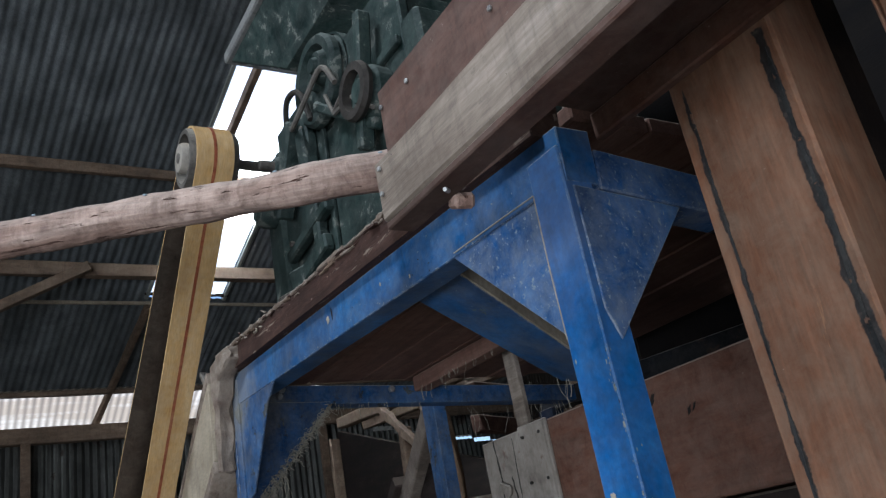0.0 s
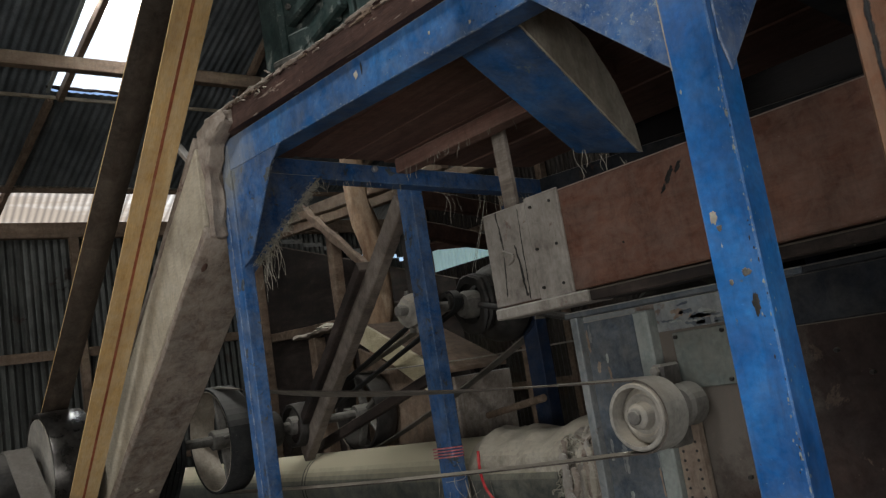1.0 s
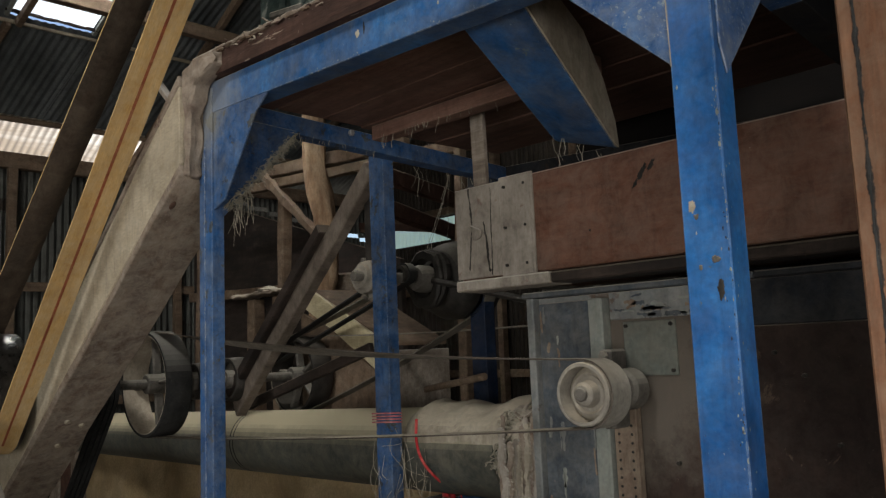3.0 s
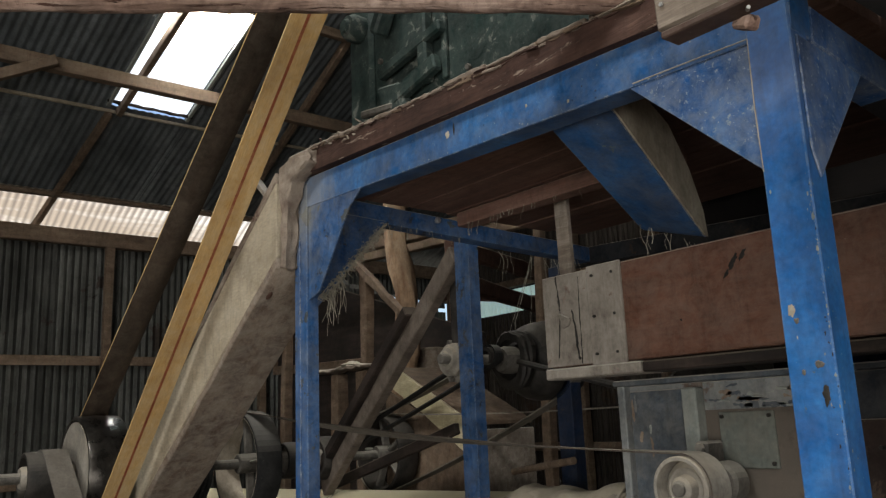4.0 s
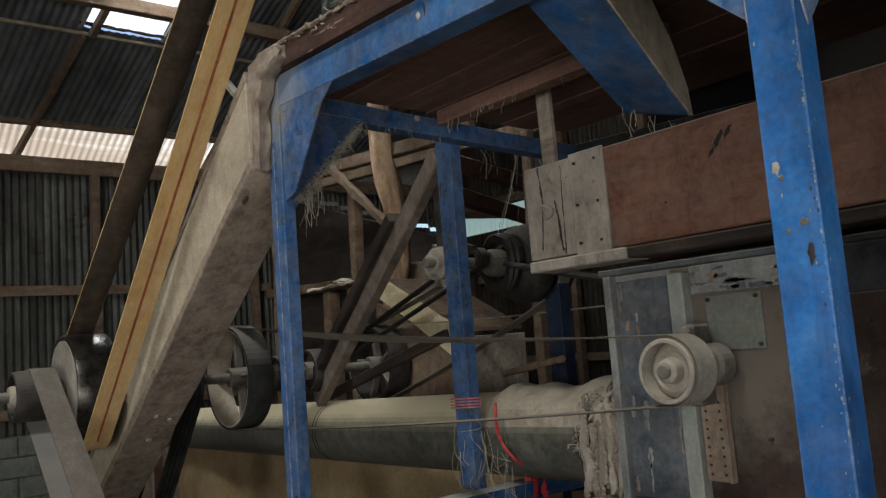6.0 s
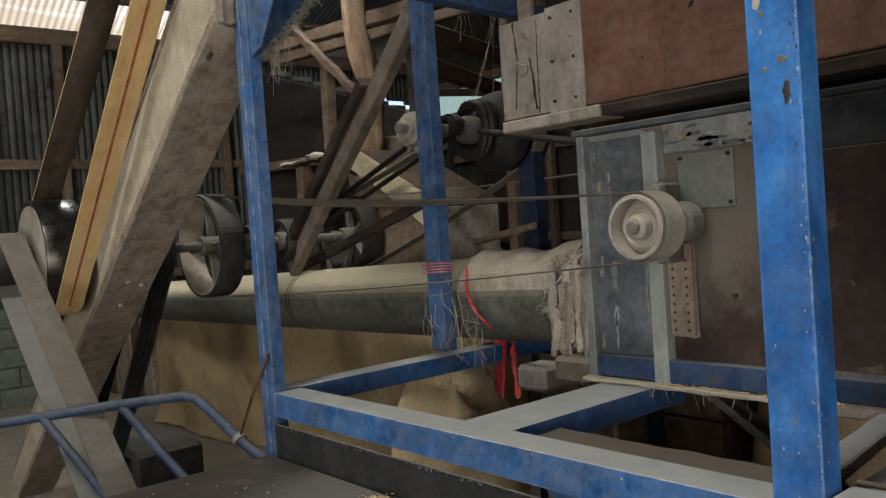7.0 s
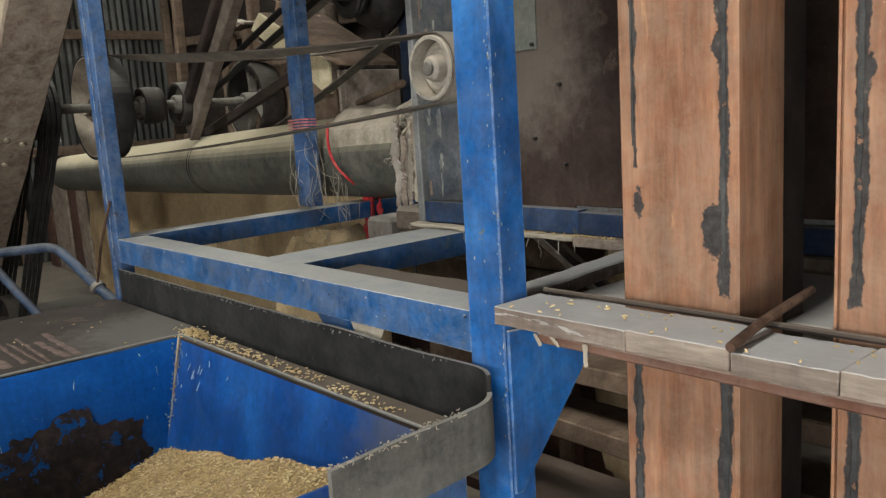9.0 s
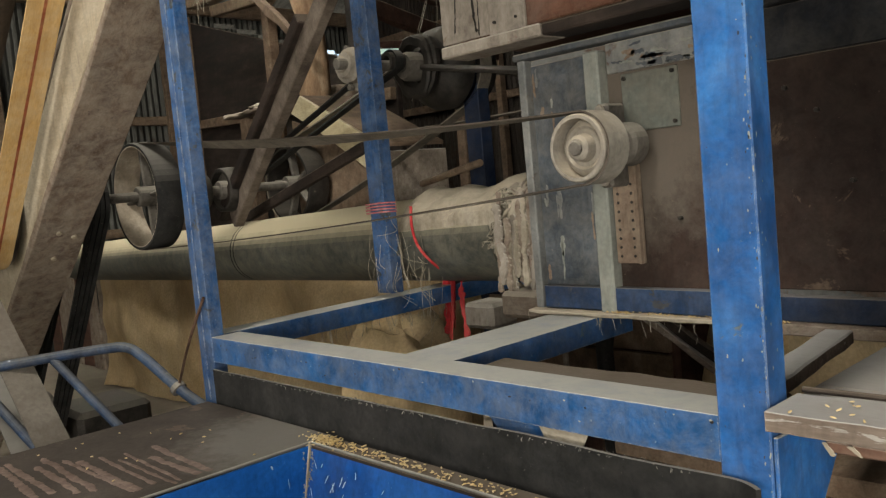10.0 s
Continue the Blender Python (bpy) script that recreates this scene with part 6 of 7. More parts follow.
part("right_wall", sheet([(HX1, HY1, HZ - 0.004), (HX1, HY0, HZ - 0.004), (HX1 - 0.02, HY0, 0.12), (HX1 - 0.02, HY1 - 0.21, 0.12)], -0.005), HOPPER_BLUE, hop)
part("front_wall", sheet([(HX0, HY0, HZ - 0.004), (HX1, HY0, HZ - 0.004), (HX1, HY0 + 0.1, 0.12), (HX0, HY0 + 0.1, 0.12)], -0.005), HOPPER_BLUE, hop)
part("corner_seam", tube([(HX0 + 0.004, HY1 - 0.004, HZ), (HX0 + 0.01, HY1 - 0.10, 0.5)], 0.004, 6, rounds=0), CLOTH, hop, "dust-filled corner seam")
for x, y in ((0.0, -0.08), (0.0, -1.1), (1.50, -0.15), (1.50, -1.1)):
    part("leg", box(x - 0.025, x + 0.025, y - 0.025, y + 0.025, 0, HZ - 0.013, 0.003), BLUE_DUSTY, hop)
STAIN = material("dark_crusted_stain", ((0.010, 0.009, 0.010), (0.026, 0.020, 0.020), (0.055, 0.040, 0.036)), 40, rough=0.8, bump=0.5, grime=0.2, chips=(0.006, 0.075, 0.26), chip_size=24.0, chip_from=0.585)
for k, (y, z, ry, rz) in enumerate(((-0.40, 0.66, 0.13, 0.105), (-0.30, 0.685, 0.10, 0.062), (-0.245, 0.64, 0.055, 0.05), (-0.52, 0.68, 0.10, 0.07), (-0.62, 0.74, 0.05, 0.03), (-0.215, 0.70, 0.012, 0.02))):
    part("stain", blot((HX0 + 0.0062 + (HZ - z) * 0.026, y, z), (1, 0, 0.02), (0, 0, 1), ry, rz, k + 61, 0.0007), STAIN, hop, "dark crusted stain on the hopper wall")
rnd = random.Random(77)
for k in range(22):
    n = rnd.uniform(0.006, 0.024)
    if k % 3 == 0:
        y, z = rnd.uniform(-0.55, -0.12), rnd.uniform(0.72, 0.885)
        part("scratch", ragged_strip((HX0 + 0.0075 + (HZ - z) * 0.026, y, z), (HX0 + 0.0075 + (HZ - z + n) * 0.026, y + rnd.uniform(-0.006, 0.006), z - n), (0, 1, 0), (1, 0, 0), rnd.uniform(0.001, 0.003), 0.0004, seed=k, steps=6, wild=0.7), SCRATCH, hop, "pale scratch in the paint")
    else:
        x, z = 0.56 + abs(rnd.gauss(0, 0.10)), HZ - 0.015 - abs(rnd.gauss(0, 0.07))
        yy = HY1 - (HZ - 0.004 - z) * 0.2692 - 0.0062
        part("scratch", ragged_strip((x, yy, z), (x + rnd.uniform(-0.012, 0.012), yy - n * 0.2692, z - n), (1, 0, 0), (0, -0.96, 0.26), rnd.uniform(0.001, 0.003), 0.0004, seed=k, steps=6, wild=0.7), SCRATCH, hop, "pale scratch in the paint")
part("side_bracket", box(1.518, 1.536, -0.42, -0.10, 0.80, 0.868, 0.003), BLUE, hop, "blue side bracket")
part("wood_wedge", box(1.537, 1.562, -0.42, -0.29, 0.74, 0.862, 0.006), NEW_WOOD, hop, "pale wooden wedge")


def band(path, z0, z1, thick):
    b = bmesh.new()
    pts = [Vector((x, y)) for x, y in path]
    rows = []
    for i, p in enumerate(pts):
        t = (pts[min(i + 1, len(pts) - 1)] - pts[max(i - 1, 0)]).normalized()
        n = Vector((t.y, -t.x)) * thick
        zz0, zz1 = z0, z1 + 0.004 * noise.noise(Vector((p.x * 5, p.y * 5, 1)))
        rows.append([b.verts.new((p.x, p.y, zz0)), b.verts.new((p.x + n.x, p.y + n.y, zz0)), b.verts.new((p.x + n.x, p.y + n.y, zz1)), b.verts.new((p.x, p.y, zz1))])
    for r0, r1 in zip(rows, rows[1:]):
        for k in range(4):
            b.faces.new((r0[k], r0[(k + 1) % 4], r1[(k + 1) % 4], r1[k]))
    b.faces.new(rows[0])
    b.faces.new(rows[-1][::-1])
    return b


arc = [(1.468 + 0.075 * math.sin(w), -0.091 + 0.075 * math.cos(w)) for w in np.linspace(0, math.pi / 2, 12)]
part("rubber_skirt", band([(0.0 + k * 0.05, -0.016) for k in range(30)] + [(float(a), float(b)) for a, b in arc[:6]], HZ - 0.03, HZ + 0.088, -0.007), RUBBER, hop, "black rubber skirt standing along the ledge")
part("rubber_skirt", band([(float(a), float(b)) for a, b in arc[5:]] + [(1.545 + 0.001 * k, -0.105 - 0.02 * k) for k in range(1, 13)], HZ - 0.03, HZ + 0.062, -0.008), RUBBER_DUSTY, hop, "dusty grey rubber skirt bent round the corner")

# heap of rice
GX, GY = 66, 72
bm = bmesh.new()


def heap_z(x, y):
    z = 0.64 + 0.24 * (x - 0.56) - 0.29 * max(0.0, -y - 0.17)
    return z + 0.012 * noise.fractal(Vector((x * 5, y * 5, 0)), 0.9, 2, 4)


rows = []
for i in range(GX + 1):
    x = HX0 + 0.004 + (HX1 - HX0 - 0.008) * i / GX
    row = []
    for j in range(GY + 1):
        y = -0.145 + (HY0 + 0.03 + 0.145) * j / GY
        z = heap_z(x, y)
        row.append(bm.verts.new((x, y, z + 0.004 * noise.fractal(Vector((x * 60, y * 60, 1)), 0.9, 2, 3))))
    rows.append(row)
for i in range(GX):
    for j in range(GY):
        bm.faces.new((rows[i][j], rows[i + 1][j], rows[i + 1][j + 1], rows[i][j + 1]))
heap = solo("rice_heap", bm, material("rice_heap_surface", ((0.22, 0.145, 0.06), (0.36, 0.255, 0.115), (0.48, 0.36, 0.19)), 90, rough=0.8, bump=0.4), "heap of golden unhusked rice in the hopper", "rice", kind="stuff")


def grain_mesh():
    b = bmesh.new()
    bmesh.ops.create_icosphere(b, subdivisions=1, radius=1.0)
    bmesh.ops.transform(b, matrix=Matrix.Diagonal((0.0042, 0.00165, 0.0014, 1)), verts=b.verts)
    return b


gm = grain_mesh()
gv = np.array([v.co[:] for v in gm.verts])
gf = [[v.index for v in f.verts] for f in gm.faces]
gm.free()


def grains(name, spots, label, parent=None):
    rr = random.Random(len(spots))
    verts, faces = [], []
    for p in spots:
        m = np.array(Euler((rr.uniform(-0.4, 0.4), rr.uniform(-0.4, 0.4), rr.uniform(0, 6.3))).to_matrix())
        k = len(verts)
        verts += [tuple(q) for q in (gv * rr.uniform(0.8, 1.15)) @ m.T + np.array(p)]
        faces += [tuple(i + k for i in f) for f in gf]
    me = bpy.data.meshes.new(name)
    me.from_pydata(verts, [], faces)
    me.materials.append(GRAIN)
    return tagged(new(name, me), label, "rice", kind="stuff")


rr = random.Random(21)
spots = []
for _ in range(520):
    x = 0.55 + 0.80 * rr.random() ** 1.15
    if rr.random() < 0.45 and x > 0.7:
        continue
    y = -0.060 + rr.gauss(0, 0.010) - 0.012 * (x - 0.6)
    if -0.085 < y < -0.026:
        spots.append((x, y, HZ + 0.0005 + rr.random() * 0.004))
for _ in range(160):
    spots.append((0.565 + rr.gauss(0, 0.028), -0.06 + rr.gauss(0, 0.013), HZ + 0.001 + abs(rr.gauss(0, 0.004))))
grains("spilled_rice", spots, "loose unhusked rice grains strewn on the hopper ledge")
spots = []
for _ in range(6500):
    x, y = rr.uniform(HX0 + 0.01, HX1 - 0.01), rr.uniform(-0.75, -0.15)
    spots.append((x, y, heap_z(x, y) + 0.003))
grains("rice_grains", spots, "single rice grains on top of the heap")
spots = [(rr.uniform(1.56, 2.2), rr.choice((rr.uniform(-0.03, 0.06), 0.045 + rr.gauss(0, 0.008))), 1.0965) for _ in range(46)]
grains("rice_husks", spots, "stray rice husks on the plank")
spots = [(rr.uniform(0.86, 1.3), 0.58 + rr.gauss(0, 0.008), 1.0845) for _ in range(120)]
grains("ledge_husks", spots, "rice husks along the cabinet's base ledge")
spots = [(rr.uniform(0.05, 0.52), rr.uniform(-0.5, -0.04), HZ + 0.002) for _ in range(16)]
grains("deck_husks", spots, "stray grains on the hopper deck")

# ---- blue tube handle beside the hopper ----
handle = thing("tube_handle", (-0.5, -0.1, 0), "bent blue tube handle with worn paint", "handle")
part("tube", tube([(-0.16, 0.06, 0.82), (-0.30, 0.022, 0.885), (-0.44, -0.02, 0.985), (-0.50, -0.04, 1.015), (-0.56, -0.09, 1.012), (-0.68, -0.25, 1.0), (-0.80, -0.45, 0.985), (-1.05, -0.95, 0.96)], 0.016, 12, rounds=2), TUBE_BLUE, handle)
part("brace", tube([(-0.655, -0.215, 1.0), (-0.50, -0.14, 0.84), (-0.36, -0.07, 0.70)], 0.014, 12, rounds=1), TUBE_BLUE, handle)
part("brace", tube([(-0.78, -0.42, 0.987), (-0.64, -0.355, 0.845), (-0.50, -0.29, 0.70)], 0.014, 12, rounds=1), TUBE_BLUE, handle)
part("foot", tube([(-0.50, -0.29, 0.71), (-0.50, -0.29, 0.0)], 0.014, 10, rounds=0), TUBE_BLUE, handle)
part("collar", turned([(0, 0.0165), (0.002, 0.024), (0.018, 0.024), (0.02, 0.0165)], (-0.315, 0.018, 0.897), (-0.30, 0.022, 0.885), 14), IRON, handle)
part("foot", tube([(-1.05, -0.95, 0.96), (-1.06, -0.96, 0.5), (-1.06, -0.96, 0.0)], 0.016, 10, rounds=0), TUBE_BLUE, handle)
part("foot", tube([(-0.16, 0.06, 0.83), (-0.15, 0.065, 0.4), (-0.15, 0.065, 0.0)], 0.016, 10, rounds=0), TUBE_BLUE, handle)
part("foot", tube([(-0.36, -0.07, 0.70), (-0.36, -0.07, 0.0)], 0.014, 10, rounds=0), TUBE_BLUE, handle)
solo("tie_cord", tube([(-0.026, -0.006, 1.18), (-0.05, -0.010, 1.145), (-0.156, -0.004, 1.04), (-0.269, 0.010, 0.915)], 0.004, 8, rounds=1), RUST_ROD, "dark cord tied from the post to the tube", "cord")

# ---- grey pipe ----
pipe = thing("plastic_pipe", (-1.2, 1.05, 1.0), "long grey plastic pipe, dusty pale on top", "pipe")
pA, pB = Vector((0.34, 0.90, 1.25)), Vector((-3.6, 1.32, 1.10))
part("tube", turned([(0, 0.138), (0, 0.15), (5.6, 0.15), (5.6, 0.138), (0, 0.138)], pA, pB, 48), PVC, pipe)
for t in (1.93, 1.965):
    part("print_mark", turned([(t, 0.1506), (t + 0.012, 0.1506)], pA, pB, 40), RUBBER, pipe, "dark printed ring")
d_, s_, u_ = axes_for(pA, pB)
bm = bmesh.new()
rows = []
for i in range(49):
    t = -0.28 + 0.80 * i / 48
    row = []
    for k in range(33):
        w = radians(10 + 160 * k / 32)
        p = pA + d_ * t + (s_ * math.cos(w) + u_ * math.sin(w)) * 0.15
        end = min(1.0, min(i, 48 - i) / 7, min(k, 32 - k) / 5)
        lift = -0.004 + end * (0.010 + 0.022 * max(0.0, 0.5 + noise.fractal(p * 7, 0.8, 2, 4)) + 0.004 * noise.fractal(p * 40, 0.8, 2, 4))
        row.append(bm.verts.new(p + (s_ * math.cos(w) + u_ * math.sin(w)) * lift))
    rows.append(row)
for r0, r1 in zip(rows, rows[1:]):
    for k in range(32):
        bm.faces.new((r0[k], r1[k], r1[k + 1], r0[k + 1]))
part("dust_crust", bm, CLOTH, pipe, "lumpy crust of pale dust on the pipe's end")
bm = turned([(-0.30, 0.12)] + [(-0.28 + 0.0125 * k, 0.158 + 0.008 * math.sin(k * 2.1) + 0.005 * math.sin(k * 5.3)) for k in range(18)] + [(-0.04, 0.148)], pA, pB, 96, lump=0.05, seed=9)
for v in bm.verts:
    q = v.co - pA
    w = math.atan2(q.dot(u_), q.dot(s_))
    if v.co.z < 1.22:
        v.co.z = 1.22 + (v.co.z - 1.22) * (1.0 + 0.12 * noise.noise(Vector((v.co.x * 30, 0, 3))))
    v.co += (s_ * math.cos(w) + u_ * math.sin(w)) * 0.010 * noise.fractal(Vector((q.dot(d_) * 60, w * 1.4, 5)), 0.8, 2, 4)
part("mud_collar", bm, DUSTY_WOOD, pipe, "lumpy dust-caked sleeve at the cabinet")
rr = random.Random(44)
for k in range(15):
    x = 0.405 + 0.014 * k + rr.uniform(-0.006, 0.006)
    y = 0.722 - 0.02 * abs(math.sin(k * 1.7)) + rr.uniform(-0.006, 0.006)
    part("rag", ragged_strip((x, y, rr.uniform(1.30, 1.40)), (x + rr.uniform(-0.025, 0.025), y - rr.uniform(0.0, 0.02), rr.uniform(1.09, 1.17)), (1, 0.3 * math.sin(k), 0), (0, -1, 0.1), rr.uniform(0.014, 0.034), 0.006, seed=k + 90, steps=40, wild=0.45), (DUSTY_WOOD, END_BOARD, CLOTH)[k % 3], pipe, "dusty rag hanging from the sleeve")
part("foot_block", box(0.255, 0.375, 0.68, 0.80, 0.985, 1.062, 0.012), END_BOARD, pipe, "crumbling pale foot block")
part("foot_block", box(0.43, 0.575, 0.66, 0.80, 1.03, 1.105, 0.012), DUSTY_WOOD, pipe)
for k in range(6):
    r = 0.163 + 0.005 * (k % 3)
    t = -0.24 + 0.034 * k
    pts = [pA + d_ * (t + 0.035 * math.sin(w * 2 + k * 1.3)) + (s_ * math.cos(w) + u_ * math.sin(w)) * (r + 0.012 * math.sin(5 * w + k)) for w in np.linspace(0, 6.2, 16)]
    part("cord_wrap", tube(pts, 0.006, 6, rounds=1), CLOTH if k % 2 else DUSTY_WOOD, pipe, "dusty cord wound round the sleeve")

# twine round the rear post and hanging threads
tw = thing("twine_tie", (-0.155, 0.745, 1.36), "pink twine wound round the post with loose tails", "twine")
for k in range(4):
    z = 1.345 + k * 0.010
    part("turn", tube([(-0.205, 0.712, z), (-0.105, 0.712, z + 0.004), (-0.105, 0.778, z), (-0.205, 0.778, z - 0.003), (-0.205, 0.712, z)], 0.0028, 6, rounds=1), STRING, tw)
rr = random.Random(5)
for k in range(7):
    x, y = -0.085 + 0.012 * k, 0.935 + rr.uniform(-0.012, 0.012)
    part("tail", ragged_strip((x, y, 1.115), (x + rr.uniform(-0.02, 0.02), y - 0.01, rr.uniform(0.86, 0.93)), (1, rr.uniform(-0.8, 0.8), 0), (0.3, -1, 0), rr.uniform(0.012, 0.022), 0.003, seed=k + 120, steps=30, wild=0.5), RED_CLOTH, tw, "bright red rag tail")
part("tail", tube([(-0.01, 0.745, 1.36), (-0.015, 0.742, 1.29), (0.0, 0.75, 1.22), (0.03, 0.80, 1.15), (-0.02, 0.90, 1.115), (-0.06, 0.94, 1.11)], 0.0048, 6, rounds=2), RED_CLOTH, tw, "bright red twine tail")
for k in range(34):
    x = -0.13 + rr.uniform(-0.05, 0.12)
    y = 0.70 + rr.uniform(-0.02, 0.2)
    z = rr.uniform(1.08, 1.34)
    n = rr.uniform(0.06, 0.28)
    part("thread", tube([(x, y, z), (x + rr.uniform(-0.05, 0.05), y - 0.01, z - n * 0.4), (x + rr.uniform(-0.06, 0.06), y, z - n * 0.8), (x + rr.uniform(-0.08, 0.08), y, z - n)], 0.0007, 5, rounds=2), CLOTH, tw, "pale loose thread")

# ---- things behind the stand ----
# tan tarpaulin that hangs below the pipe
bm = bmesh.new()
rows = []
for i in range(120):
    u = i / 119
    row = []
    for j in range(24):
        v = j / 23
        x = -4.9 + 4.5 * u
        y = 1.50 + 0.05 * math.sin(u * 21 + v * 3) + 0.25 * (1 - v) * math.sin(u * 4.0) * 0.6 - 0.08 * (1 - v)
        row.append(bm.verts.new((x, y + 0.11 * noise.fractal(Vector((x * 1.1, v * 1.3, 0)), 0.9, 2, 3) + 0.05 * abs(noise.noise(Vector((x * 2.6 + v * 2, v * 2.2, 4)))), 0.02 + 1.06 * v)))
    rows.append(row)
for r0, r1 in zip(rows, rows[1:]):
    for j in range(23):
        bm.faces.new((r0[j], r1[j], r1[j + 1], r0[j + 1]))
bmesh.ops.solidify(bm, geom=bm.faces[:], thickness=0.006)
solo("tarpaulin", bm, TARP, "tan tarpaulin hung below the pipe with soft creases", "tarpaulin")
solo("tarpaulin_rail", beam((-4.9, 1.52, 1.10), (-0.4, 1.52, 1.10), 0.04, 0.04, 0.004), ROOF_WOOD, "timber rail that carries the tarpaulin", "rail")
for x in (-4.85, -0.45):
    solo("rail_post", beam((x, 1.56, 0), (x, 1.56, 1.12), 0.06, 0.05, 0.004, up=(0, 1, 0)), ROOF_WOOD, "short timber post of the tarpaulin rail", "post", "rail posts")


def sack(cx, cy, z0, sx, sy, sz, seed, label):
    b = bmesh.new()
    bmesh.ops.create_uvsphere(b, u_segments=36, v_segments=22, radius=1)
    for v in b.verts:
        p = v.co.copy()
        q = Vector([math.copysign(abs(c) ** 0.65, c) for c in p])
        q *= 1 + 0.12 * noise.fractal(p * 2.2 + Vector((seed, 0, 0)), 0.9, 2, 4)
        v.co = Vector((cx + q.x * sx, cy + q.y * sy, z0 + sz + q.z * sz))
    low = min(v.co.z for v in b.verts)
    for v in b.verts:
        v.co.z += z0 - low
    return solo("grain_sack", b, TARP, label, "sack", "sacks")


sack(-0.42, 0.99, 0.0, 0.25, 0.20, 0.46, 1, "full tan grain sack standing behind the rail")
sack(0.94, 1.42, 0.0, 0.28, 0.24, 0.505, 5, "full tan grain sack in the shade")
# things in the dark below the cabinet
for k, (dz, mat, w, tone) in enumerate(((0.0, BLACK_WOOD, 0.03, "dark"), (-0.048, GREY_WOOD, 0.022, "grey"))):
    solo("slanting_board", beam((0.62, 1.0 + 0.02 * k, 1.062 + dz), (1.25, 1.0 + 0.02 * k, 0.66 + dz), w, 0.02, 0.003, up=(0, 1, 0), cuts=8, wobble=0.003, seed=k + 91), mat, tone + " narrow board leaning under the cabinet", "board", "leaning boards")
crate_low = thing("wooden_bin", (0.26, 1.3, 0), "dark brown boarded bin under the cabinet", "bin")
for k in range(6):
    z0 = 0.01 + k * 0.165
    part("board", box(-0.12, 0.64, 1.18 + 0.004 * (k % 2), 1.20 + 0.004 * (k % 2), z0, z0 + 0.158, 0.003), ROOF_WOOD, crate_low)
for x in (-0.10, 0.60):
    part("corner_post", box(x, x + 0.04, 1.2045, 1.25, 0.0, 0.99, 0.004), DARK_WOOD, crate_low)
part("back_board", box(-0.12, 0.64, 1.46, 1.48, 0.0, 0.98, 0.003), DARK_WOOD, crate_low)
solo("black_hose", tube([(0.66, 1.10, 1.02), (0.60, 1.09, 0.99), (0.50, 1.09, 0.95), (0.455, 1.10, 0.88), (0.45, 1.11, 0.78), (0.46, 1.11, 0.4), (0.46, 1.11, 0.0)], 0.028, 12, rounds=2), RUBBER, "black rubber hose hanging under the cabinet", "hose")
solo("thin_stick", beam((0.275, 1.14, 0.0), (0.262, 1.14, 0.90), 0.018, 0.012, 0.002, up=(0, 1, 0)), GREY_WOOD, "pale thin stick leaning on the bin", "stick")
solo("dark_board", beam((0.70, 0.20, 1.03), (1.449, 0.20, 1.032), 0.09, 0.022, 0.004, cuts=12, wobble=0.002, seed=44), BLACK_WOOD, "nearly black board lying behind the front rail", "board")
solo("board_prop", box(1.02, 1.08, 0.17, 0.23, 0.0, 1.018, 0.004), DARK_WOOD, "dark prop under the board", "post")
solo("floor_board", beam((0.3, 0.30, 0.62), (2.3, 0.34, 0.62), 0.18, 0.03, 0.004), DARK_WOOD, "dark board lying across the stand's foot", "board")
for x in (0.4, 2.2):
    solo("board_block", box(x - 0.06, x + 0.06, 0.25, 0.38, 0.0, 0.604, 0.006), DARK_WOOD, "dark wooden block under the board", "block", "board blocks")

for k, (z, y) in enumerate(((0.22, 0.66), (0.42, 0.64), (0.60, 0.67), (0.76, 0.65))):
    solo("shelf_board", beam((0.85, y, z), (2.34, y + 0.03, z - 0.01), 0.16, 0.05, 0.004, cuts=6, wobble=0.002, seed=k + 300), ROOF_WOOD, "dark board stacked in the shade under the cabinet", "board", "boards under the cabinet")
for x in (0.87, 2.28):
    solo("shelf_post", beam((x, 0.80, 0.0), (x, 0.80, 0.78), 0.06, 0.06, 0.004, up=(0, 1, 0)), DARK_WOOD, "dark upright beside the stacked boards", "post", "posts under the cabinet")
solo("thin_stick", beam((1.945, 0.34, 1.069), (1.955, 0.33, 1.24), 0.022, 0.012, 0.002, up=(0, 1, 0)), GREY_WOOD, "pale thin stick standing behind the plank", "stick")
# slanting brace
brace = thing("timber_brace", (-1.2, 0.86, 0), "heavy slanting timber brace behind the stand", "brace")
part("timber", beam((-1.62, 1.005, 1.34), (-0.26, 0.79, 2.27), 0.05, 0.085, 0.005, cuts=8, wobble=0.002), BRACE_WOOD, brace)
part("backing", beam((-1.72, 0.99, 1.36), (-0.62, 0.825, 2.10), 0.06, 0.05, 0.005), BLACK_WOOD, brace, "dark backing timber")

# tree-trunk post with beams
bm = turned([(0, 0.12), (0.5, 0.115), (1.2, 0.105), (1.7, 0.10), (2.0, 0.088), (2.15, 0.10), (2.35, 0.085), (2.6, 0.078), (2.8, 0.09), (3.0, 0.083), (3.2, 0.088), (3.6, 0.08), (4.2, 0.085), (5.6, 0.075)], (-2.85, 2.40, 0), (-2.89, 2.42, 6), 24, lump=0.035, seed=3)
for v in bm.verts:
    v.co.x += 0.055 * math.sin((v.co.z - 1.9) * 3.1) - 0.02 * math.sin(v.co.z * 7)
solo("trunk_post", bm, TRUNK_WOOD, "peeled crooked tree-trunk post holding the roof", "post")
